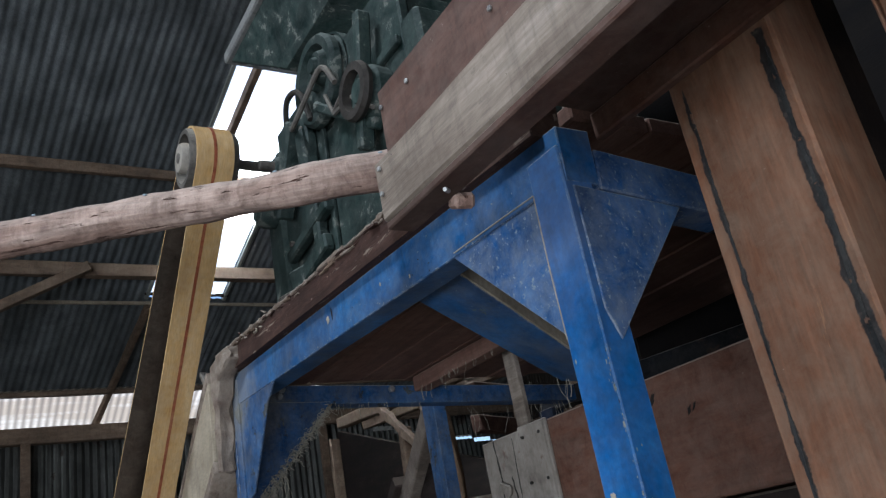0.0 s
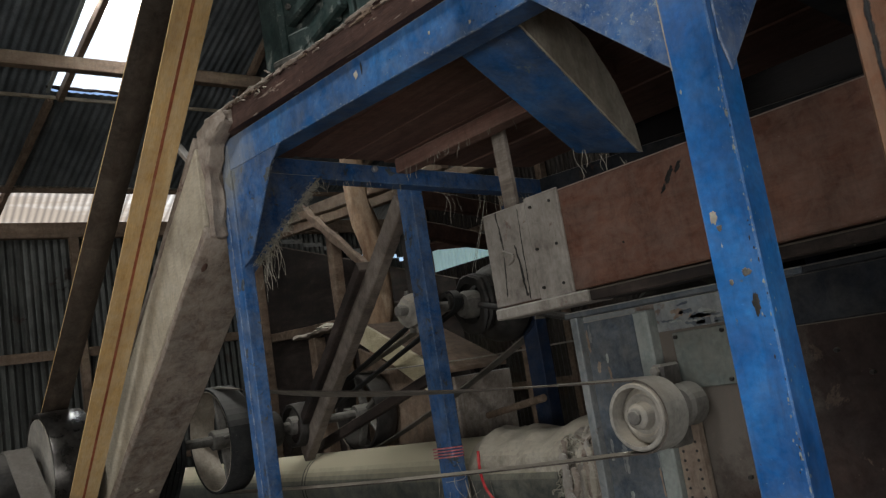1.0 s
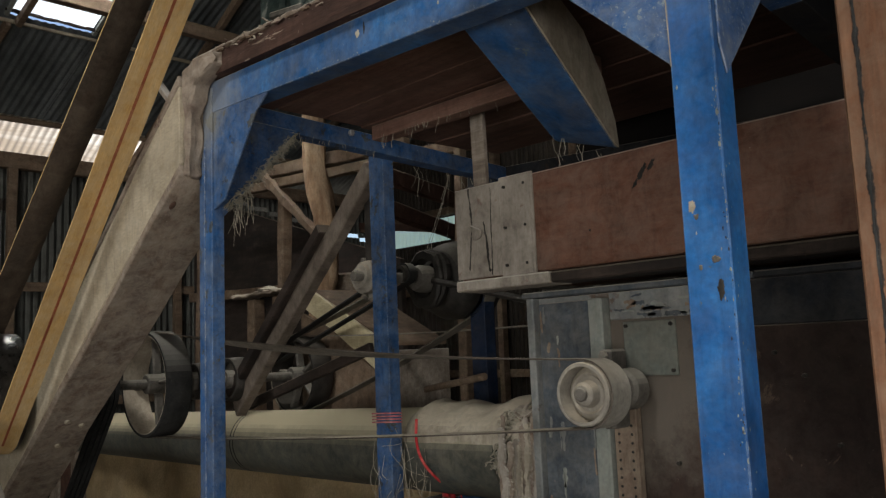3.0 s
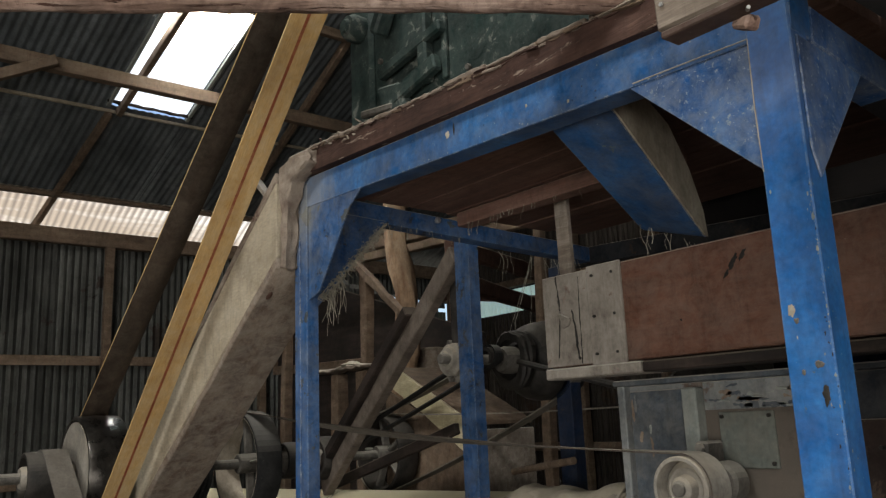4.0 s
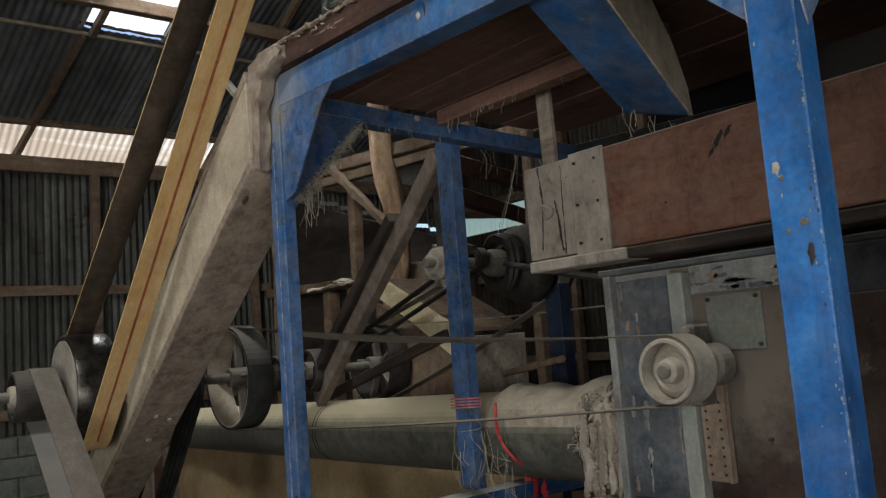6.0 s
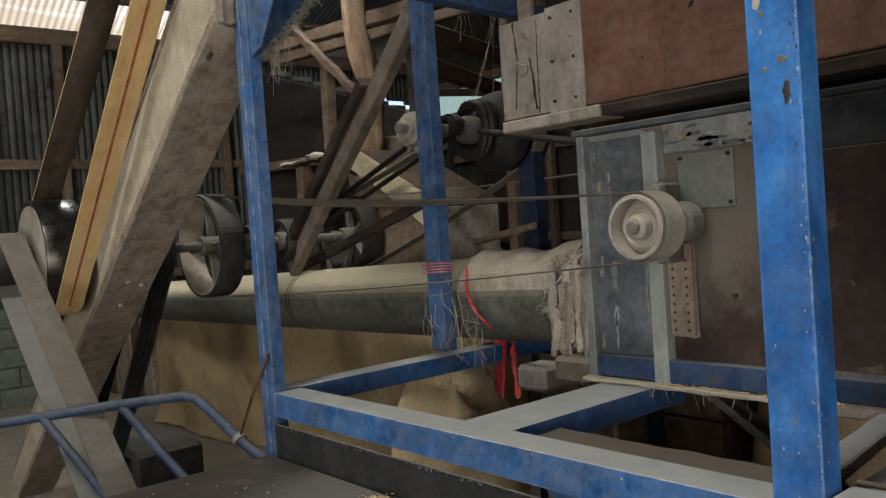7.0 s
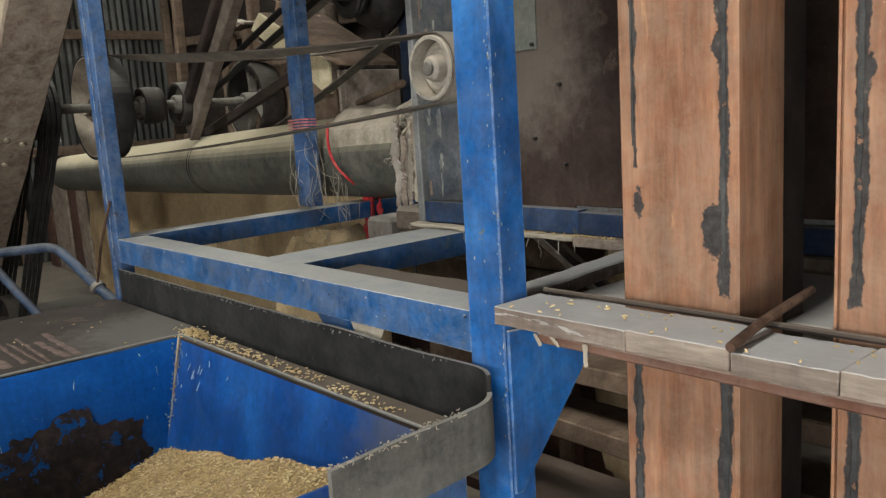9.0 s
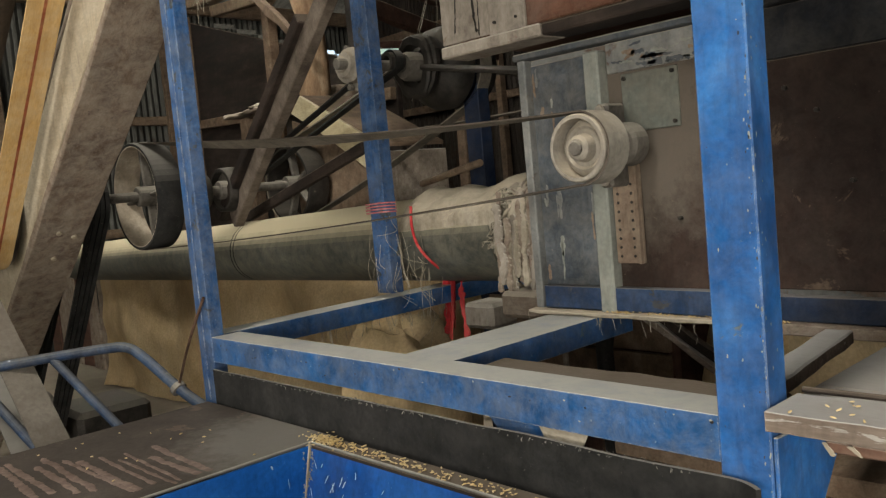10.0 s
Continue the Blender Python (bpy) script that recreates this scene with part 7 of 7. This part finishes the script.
for k, (a, b, w, h) in enumerate((((-4.8, 2.55, 3.20), (-2.1, 2.62, 3.055), 0.08, 0.10), ((-3.45, 2.2, 3.10), (-2.58, 2.2, 2.41), 0.05, 0.065), ((-5.2, 3.0, 3.25), (1.0, 3.6, 3.05), 0.08, 0.09))):
    solo("rough_beam", beam(a, b, w, h, 0.008, cuts=12, wobble=0.008, seed=k + 50), ROOF_WOOD, "rough grey-brown beam among the roof posts", "beam", "rough beams")
for k, (a, b) in enumerate((((-1.9, 2.1, 2.75), (-2.85, 4.4, 2.80)), ((-1.9, 2.1, 2.55), (-2.9, 4.4, 2.505)))):
    solo("rough_beam", beam(a, b, 0.07, 0.11, 0.008, cuts=12, wobble=0.006, seed=k + 70), DARK_WOOD, "rough red-brown beam running into the shade", "beam", "rough beams")
for x, y, z in ((-3.21, 2.3, 2.80), (-2.2, 3.2, 3.1), (-1.0, 3.6, 3.0), (-4.5, 2.3, 3.0), (0.9, 3.6, 3.1)):
    solo("thin_post", beam((x, y, 0), (x + 0.05, y, z), 0.08, 0.08, 0.008, up=(0, 1, 0), cuts=8, wobble=0.01, seed=int(x * 11)), ROOF_WOOD, "thin crooked post in the shade", "post", "thin posts")
solo("rusty_drum", turned([(0, 0), (0, 0.135), (0.01, 0.14), (1.10, 0.14), (1.105, 0.146), (1.125, 0.146), (1.13, 0.14), (2.17, 0.14), (2.185, 0.15), (2.20, 0.14), (2.19, 0.12), (2.17, 0)], (-2.90, 2.68, 0), (-2.90, 2.68, 3), 28, lump=0.012, seed=9), TRUNK_UNDER, "tall rusty brown drum behind the trunk post", "drum")
bench = thing("rough_bench", (-3.4, 2.2, 0), "rough wooden bench heaped with dusty straw", "bench")
part("top", beam((-3.66, 2.2, 2.07), (-3.0, 2.2, 2.075), 0.16, 0.026, 0.006, cuts=10, wobble=0.008, seed=81), DUSTY_WOOD, bench)
for x in (-3.42, -3.08):
    part("leg", beam((x, 2.2, 0.0), (x, 2.2, 2.04), 0.10, 0.10, 0.008, up=(0, 1, 0), cuts=6, wobble=0.006, seed=int(x * 31)), ROOF_WOOD, bench)
part("straw_heap", turned([(0, 0.08), (0.01, 0.09), (0.025, 0.06), (0.035, 0.03), (0.04, 0)], (-3.22, 2.19, 2.088), (-3.22, 2.19, 3), 20, lump=0.03, seed=12), STRAW, bench, "heap of dusty straw")
solo("partition", prism([(-6.75, 3.4, 0), (-3.1, 3.4, 0), (-3.1, 3.4, 2.38), (-6.75, 3.4, 3.52)], (0, 0.05, 0), 0.004), BLACK_WOOD, "dark brown boarded partition in the shade", "partition")
solo("partition_rail", beam((-6.75, 3.365, 2.32), (-3.1, 3.365, 2.19), 0.06, 0.10, 0.005, cuts=12, wobble=0.006), ROOF_WOOD, "reddish rail along the partition", "rail")

# pale box of new boards behind the shaft
crate = thing("wooden_crate", (-1.4, 1.65, 0), "pale yellow sawn-wood hopper box", "box")
part("face_board", prism([(-1.72, 1.45, 1.83), (-0.98, 1.45, 1.54), (-0.98, 1.45, 1.30), (-1.72, 1.45, 1.30)], (0, 0.02, 0), 0.003), ROOF_WOOD, crate)
part("pale_board", prism([(-1.595, 1.43, 1.944), (-0.985, 1.43, 1.638), (-0.985, 1.43, 1.49), (-1.03, 1.43, 1.49), (-1.377, 1.43, 1.70), (-1.69, 1.43, 1.864)], (0, 0.019, 0), 0.003), NEW_WOOD, crate, "pale new board")
part("top_board", prism([(-1.60, 1.451, 1.928), (-0.985, 1.451, 1.620), (-0.985, 1.85, 1.620), (-1.60, 1.85, 1.928)], (0, 0, 0.02), 0.003), ROOF_WOOD, crate)
part("side_board", box(-0.98, -0.96, 1.471, 1.84, 1.28, 1.60, 0.003), GREY_WOOD, crate)
for x in (-1.68, -1.02):
    part("leg", box(x - 0.04, x + 0.04, 1.60, 1.70, 0, 1.30, 0.004), DARK_WOOD, crate)

# counter-shaft with its bearing, hub and disc
CX, CZ = -0.33, 1.875
cs = thing("counter_shaft", (CX, 1.2, CZ), "greasy counter-shaft with bearing, hub and pulley disc", "counter-shaft")
part("shaft", rod((CX, 0.74, CZ), (CX, 2.3, CZ), 0.02), IRON, cs)
part("bearing", turned([(0, 0), (0, 0.028), (0.008, 0.032), (0.012, 0.046), (0.028, 0.05), (0.034, 0.064), (0.062, 0.066), (0.068, 0.05), (0.09, 0.046), (0.095, 0)], (CX - 0.02, 0.77, CZ), (CX - 0.02, 1.0, CZ), 28, lump=0.012), PULLEY_GREY, cs, "dust-caked bearing")
part("bearing_flange", box(CX - 0.085, CX + 0.045, 0.865, 0.885, CZ - 0.085, CZ + 0.085, 0.01), PULLEY_GREY, cs)
for dx, dz in ((-0.075, -0.07), (0.035, -0.07), (-0.075, 0.07), (0.035, 0.07)):
    part("nut", rod((CX + dx, 0.864, CZ + dz), (CX + dx, 0.845, CZ + dz), 0.013, 6), IRON, cs)
part("hub", turned([(0, 0), (0, 0.045), (0.02, 0.055), (0.07, 0.055), (0.07, 0.03), (0.2, 0.03)], (CX, 1.05, CZ), (CX, 1.5, CZ), 20), IRON, cs)
part("chain_ring", turned([(0, 0.075), (0, 0.10), (0.008, 0.11), (0.02, 0.108), (0.026, 0.118), (0.045, 0.115), (0.05, 0.10), (0.05, 0.07)], (CX, 1.09, CZ), (CX, 1.5, CZ), 30, lump=0.02, seed=6), DARK_IRON, cs, "greasy dark chain ring")
pulley(1.30, 0.16, 0.10, cs, DARK_IRON, DARK_IRON, c=(CX, CZ), name="disc")
part("casing_cone", turned([(0, 0.07), (0.02, 0.12), (0.05, 0.15), (0.09, 0.165), (0.11, 0.165), (0.12, 0.15), (0.12, 0.05)], (CX, 1.16, CZ), (CX, 2, CZ), 32, lump=0.008, seed=4), DARK_IRON, cs, "dusty dished casing")
part("tie_rod", rod((CX + 0.05, 1.10, CZ - 0.01), (0.60, 0.75, 1.70), 0.012, 8), DARK_IRON, cs, "dark rod running to the cabinet")
part("small_pulley", turned([(0, 0.02), (0, 0.034), (0.068, 0.034), (0.068, 0.02)], (CX, 0.97, CZ + 0.016), (CX, 1.5, CZ + 0.016), 20), DARK_IRON, cs)
for y in (0.81, 1.7):
    part("hanger", beam((CX, y + 0.03, CZ), (CX, y + 0.03, 2.30), 0.05, 0.04, 0.004, up=(0, 1, 0)), DARK_IRON, cs)
line = belt_loop((SX, SZ + 0.002), 0.026, (CX, CZ + 0.018), 0.036, 0, 0)
solo("black_belt", strip(line, 0.985, 1.023, 0.006), RUBBER, "black rubber belt slanting up to the counter-shaft", "belt")
line = belt_loop((SX, SZ), 0.203, (CX, CZ), 0.163, 0, 0, sag=(0.02, 0.02))
solo("grey_belt", strip(line, 1.30, 1.36, 0.006), GREY_BELT, "broad grey canvas belt to the counter-shaft", "belt")
line = belt_loop((SX, SZ), 0.203, (0.55, 1.49), 0.19, 0, 0, sag=(0.008, 0.02))
solo("level_belt", strip(line, 1.366, 1.424, 0.006), GREY_BELT, "level grey belt running behind the cabinet", "belt")
rear_pul = thing("rear_pulley", (0.55, 1.4, 0), "dark pulley on a stand behind the cabinet", "pulley")
pulley(1.36, 0.187, 0.07, rear_pul, DARK_IRON, DARK_IRON, c=(0.55, 1.49), name="wheel")
part("stand", box(0.50, 0.60, 1.50, 1.60, 0.0, 1.56, 0.006), DARK_IRON, rear_pul)
part("axle", rod((0.55, 1.35, 1.49), (0.55, 1.50, 1.49), 0.02), IRON, rear_pul)
solo("slanting_bar", beam((-1.90, 1.22, 1.335), (-0.80, 1.2, 1.612), 0.03, 0.05, 0.004), BLACK_WOOD, "dark brown bar leaning over the pipe", "bar")
solo("bamboo_stick", rod((-0.45, 1.2, 1.43), (0.0, 1.08, 1.485), 0.014, 10), ROOF_WOOD, "dusty stick lying over the pipe", "stick")
fan = thing("dark_blower", (0.2, 1.9, 0), "dark grey blower casing behind the cabinet", "blower")
part("casing", turned([(0, 0), (0, 0.30), (0.02, 0.32), (0.28, 0.32), (0.30, 0.30), (0.30, 0)], (0.15, 1.75, 1.55), (0.15, 2.5, 1.55), 36), DARK_IRON, fan)
part("stand", box(-0.1, 0.4, 1.80, 2.0, 0, 1.26, 0.01), DARK_IRON, fan)
for k in range(9):
    part("vent_slat", box(-0.28 + k * 0.03, -0.268 + k * 0.03, 1.735, 1.749, 1.62, 1.75, 0.001), IRON, fan)

# ---- green milling machine on the deck ----
gmach = thing("green_mill", (0.5, 0.5, 2.393), "old dark-green milling machine caked with dust", "machine")
GZ = 2.393
part("front_plate", box(0.16, 0.98, 0.14, 0.17, GZ + 0.02, 3.12, 0.006), GREEN, gmach)
part("housing", box(0.20, 0.95, 0.171, 0.82, GZ, 3.10, 0.02), GREEN, gmach)
part("leg_panel", box(0.03, 0.155, 0.13, 0.28, GZ, 3.0, 0.012), GREEN, gmach, "dusty green corner leg")
part("leg_panel", box(0.98, 1.06, 0.13, 0.28, GZ, 2.95, 0.012), GREEN, gmach)
part("foot_rail", box(0.0, 1.10, 0.10, 0.17, GZ, GZ + 0.028, 0.006), GREEN, gmach)
part("upright_bar", box(0.415, 0.455, 0.105, 0.139, GZ + 0.17, 3.02, 0.006), GREEN, gmach)
part("cross_bar", beam((0.22, 0.118, 2.66), (0.52, 0.118, 2.70), 0.03, 0.035, 0.006), GREEN, gmach)
part("cross_bar", beam((0.30, 0.112, 2.56), (0.50, 0.112, 2.60), 0.03, 0.05, 0.006), GREEN, gmach)
# Raised dark plate draws an opening; its inner shade is only colour.
part("dark_plate", box(0.26, 0.40, 0.128, 0.1395, GZ + 0.03, GZ + 0.13, 0.004), DARK_IRON, gmach, "dark plate standing in for a shaded opening in the front")
part("bracket", prism([(0.22, 0.10, 2.62), (0.33, 0.10, 2.60), (0.36, 0.10, 2.52), (0.31, 0.10, 2.50), (0.24, 0.10, 2.55)], (0, 0.038, 0), 0.008), GREEN, gmach)
part("lever", beam((0.14, 0.105, 2.56), (0.30, 0.105, 2.535), 0.02, 0.02, 0.004), IRON, gmach)
for x, z, r in ((0.29, 2.93, 0.055), (0.10, 2.86, 0.045), (0.85, 2.83, 0.07), (0.62, 3.06, 0.05)):
    part("bearing", turned([(0, 0), (0, r * 0.45), (0.012, r * 0.55), (0.012, r * 0.8), (0.03, r), (0.07, r), (0.075, 0)], (x, 0.065, z), (x, 0.3, z), 24, lump=0.006, seed=x * 9), GREEN, gmach, "dusty round bearing cap")
part("arm", beam((0.24, 0.10, 2.78), (0.40, 0.10, 3.02), 0.04, 0.055, 0.008, up=(0, 1, 0)), GREEN, gmach)
part("arm", beam((0.55, 0.105, 2.98), (0.86, 0.105, 2.74), 0.03, 0.03, 0.006, up=(0, 1, 0)), GREEN, gmach)
part("arm", beam((0.80, 0.095, 2.70), (0.88, 0.095, 3.05), 0.03, 0.04, 0.006, up=(0, 1, 0)), GREEN, gmach)
part("rod", tube([(0.36, 0.09, 3.02), (0.42, 0.07, 3.08), (0.50, 0.08, 3.07), (0.53, 0.09, 2.95)], 0.009, 8), DARK_IRON, gmach, "bent iron rod")
part("rib", box(0.50, 0.52, 0.126, 0.1395, 2.55, 3.1, 0.003), GREEN, gmach)
part("rib", box(0.70, 0.97, 0.124, 0.1395, 2.90, 2.925, 0.003), GREEN, gmach)
part("drum", rod((0.56, 0.125, 3.06), (0.56, 0.80, 3.06), 0.135, 36), GREEN, gmach, "round dusty drum")
part("drum_band", turned([(0, 0.136), (0, 0.142), (0.04, 0.142), (0.04, 0.136)], (0.56, 0.14, 3.06), (0.56, 0.9, 3.06), 36), GREEN, gmach)
part("feed_hopper", prism([(0.26, 0.16, 3.31), (0.9, 0.16, 3.31), (1.12, 0.10, 3.57), (-0.09, 0.10, 3.57)], (0, 0.62, 0), 0.006), GREEN, gmach, "dark green flared feed hopper")
part("hopper_rim", box(-0.11, 1.14, 0.085, 0.76, 3.5705, 3.615, 0.006), GREY_PANEL, gmach, "dusty rim board")
part("drum_end", turned([(0, 0), (0, 0.03), (0.02, 0.035), (0.022, 0.09), (0.0, 0.10), (0.0, 0.125), (0.012, 0.134), (0.03, 0.134)], (0.56, 0.095, 3.06), (0.56, 0.3, 3.06), 36, lump=0.004, seed=2), GREEN, gmach, "dusty dished drum end")
part("stay_rod", tube([(0.654, 0.08, 2.946), (0.688, 0.08, 2.872), (0.768, 0.08, 2.898)], 0.006, 6, rounds=0), IRON, gmach, "thin dusty stay rod")
part("stay_rod", tube([(0.70, 0.075, 2.86), (0.80, 0.075, 2.85), (0.889, 0.08, 2.764)], 0.006, 6, rounds=0), IRON, gmach)
part("lug", prism([(0.40, 0.09, 2.97), (0.445, 0.09, 2.98), (0.465, 0.09, 2.84), (0.41, 0.09, 2.83)], (0, 0.045, 0), 0.008), GREEN, gmach, "dusty upright lug")
part("pipe", tube([(0.42, 0.08, 2.98), (0.50, 0.05, 2.94), (0.60, 0.06, 2.99), (0.66, 0.08, 3.05), (0.70, 0.09, 2.96)], 0.008, 8), IRON, gmach, "dusty bent pipe")
part("shaft", rod((0.29, 0.02, 2.93), (0.29, 0.14, 2.93), 0.015), IRON, gmach)
part("hand_wheel", turned([(0, 0.05), (0, 0.07), (0.012, 0.075), (0.024, 0.07), (0.024, 0.05), (0, 0.05)], (0.85, 0.05, 2.83), (0.85, 0.3, 2.83), 28), DARK_IRON, gmach)
for x, z in ((0.2, 2.72), (0.2, 2.62), (0.43, 2.98), (0.43, 2.8), (0.60, 2.75), (0.75, 2.65), (0.90, 2.6), (0.6, 2.55)):
    part("bolt", rod((x, 0.14, z), (x, 0.128 if x < 0.4 or x > 0.46 else 0.098, z), 0.009, 6), IRON, gmach)
solo("wire_loop", tube([(0.04 + 0.045 * math.cos(w), 0.06, 2.475 + 0.045 * math.sin(w)) for w in np.linspace(-0.6, 3.9, 14)], 0.003, 6, rounds=1), IRON, "loop of bare wire on the deck's edge", "wire")
solo("stay_stick", beam((-0.42, 0.02, 2.50), (-0.17, 0.0, 2.30), 0.025, 0.02, 0.003), GREY_WOOD, "short pale stick beside the trunk", "stick")

# ---- cobwebs and straw that hang from the steel ----


def wisps(name, a, b, count, length, seed, label, r=0.00065, clump=False, mat=STRAW):
    rr = random.Random(seed)
    bm = bmesh.new()
    a, b = Vector(a), Vector(b)
    for _ in range(count):
        p = a.lerp(b, rr.random()) + Vector((rr.uniform(-0.012, 0.012), rr.uniform(-0.012, 0.012), 0))
        n = length * rr.uniform(0.25, 1.0)
        pts = [p]
        for k in range(3):
            s = 0.35 if clump else 0.14
            p = p + Vector((rr.uniform(-s, s) * n, rr.uniform(-s, s) * n, -n / 3 * (rr.uniform(-0.3, 1.0) if clump else 1)))
            pts.append(p)
        tube(pts, r * rr.uniform(0.6, 1.5), 4, bm, rounds=1)
    return solo(name, bm, mat, label, "cobweb", kind="stuff")


wisps("cobweb_wisps", (-0.06, 0.1, 2.30), (-0.06, 0.65, 2.28), 26, 0.05, 1, "dusty cobweb wisps under the side beam")
wisps("cobweb_wisps", (-0.07, 0.78, 2.25), (-0.06, 1.25, 2.25), 16, 0.11, 2, "long dusty cobwebs under the side beam")
wisps("cobweb_wisps", (0.0, 0.6, 2.31), (0.85, 0.64, 2.31), 34, 0.05, 4, "dusty wisps under the deck batten")
wisps("cobweb_wisps", (0.84, 0.5, 2.12), (0.92, 0.62, 2.05), 16, 0.10, 5, "cobwebs round the chute's mouth")
wisps("straw_tuft", (-0.028, 0.05, 2.02), (-0.03, 0.29, 2.28), 620, 0.045, 6, "tuft of dusty straw caught on the gusset", 0.0007, True)
wisps("straw_tuft", (0.0, 0.06, 2.0), (-0.02, 0.12, 2.1), 26, 0.12, 9, "trailing straw below the gusset", 0.0006)
wisps("cobweb_wisps", (0.48, 0.5, 1.765), (1.5, 0.5, 1.755), 26, 0.02, 7, "dust threads under the sieve box")
wisps("cobweb_wisps", (-0.05, 0.2, 1.01), (-0.06, 1.0, 1.01), 60, 0.05, 8, "straw hanging from the side rail")
wisps("straw_tuft", (0.86, 0.60, 2.055), (1.05, 0.64, 2.05), 60, 0.05, 11, "straw matted on the sieve box below the chute", 0.0015, True)
wisps("straw_tuft", (0.33, 0.76, 1.22), (0.42, 0.74, 1.40), 130, 0.07, 21, "brown straw wad packed round the pipe's end", 0.0022, True)
wisps("frayed_rubber", (0.02, -0.0125, HZ + 0.087), (1.42, -0.0125, HZ + 0.087), 300, 0.008, 32, "frayed dusty upper edge of the rubber skirt", 0.0006, True, RUBBER_DUSTY)
wisps("frayed_rubber", (1.5465, -0.11, HZ + 0.062), (1.557, -0.34, HZ + 0.062), 120, 0.010, 33, "frayed fibres along the bent rubber skirt", 0.0007, True, CLOTH)
wisps("dust_tuft", (HX0 + 0.012, HY1 - 0.012, HZ - 0.01), (HX0 + 0.016, HY1 - 0.05, 0.70), 130, 0.012, 34, "pale dust threads in the hopper's corner", 0.0009, True)
wisps("cobweb_wisps", (0.62, 0.57, 1.075), (1.2, 0.57, 1.075), 20, 0.05, 12, "dust threads under the cabinet ledge")
wisps("cobweb_string", (-0.55, 1.5, 2.45), (-0.50, 1.5, 2.45), 5, 0.75, 13, "long dusty threads hanging behind the stand", 0.0008)

# ---- outside ----
rr = random.Random(3)
bm = bmesh.new()
for k in range(26):
    w = radians(-150 + k * 12)
    c = Vector((math.cos(w) * rr.uniform(28, 45), math.sin(w) * rr.uniform(28, 45) - 5, 0))
    for _ in range(40):
        q = c + Vector((rr.gauss(0, 2.2), rr.gauss(0, 2.2), abs(rr.gauss(2.6, 1.8))))
        s = rr.uniform(0.4, 1.1)
        v = [bm.verts.new(q + Vector((rr.uniform(-s, s), rr.uniform(-s, s), rr.uniform(-s, s)))) for _ in range(4)]
        bm.faces.new(v[:3])
        bm.faces.new(v[1:])
solo("far_trees", bm, TREES, "far green trees round the yard", "trees", kind="stuff")
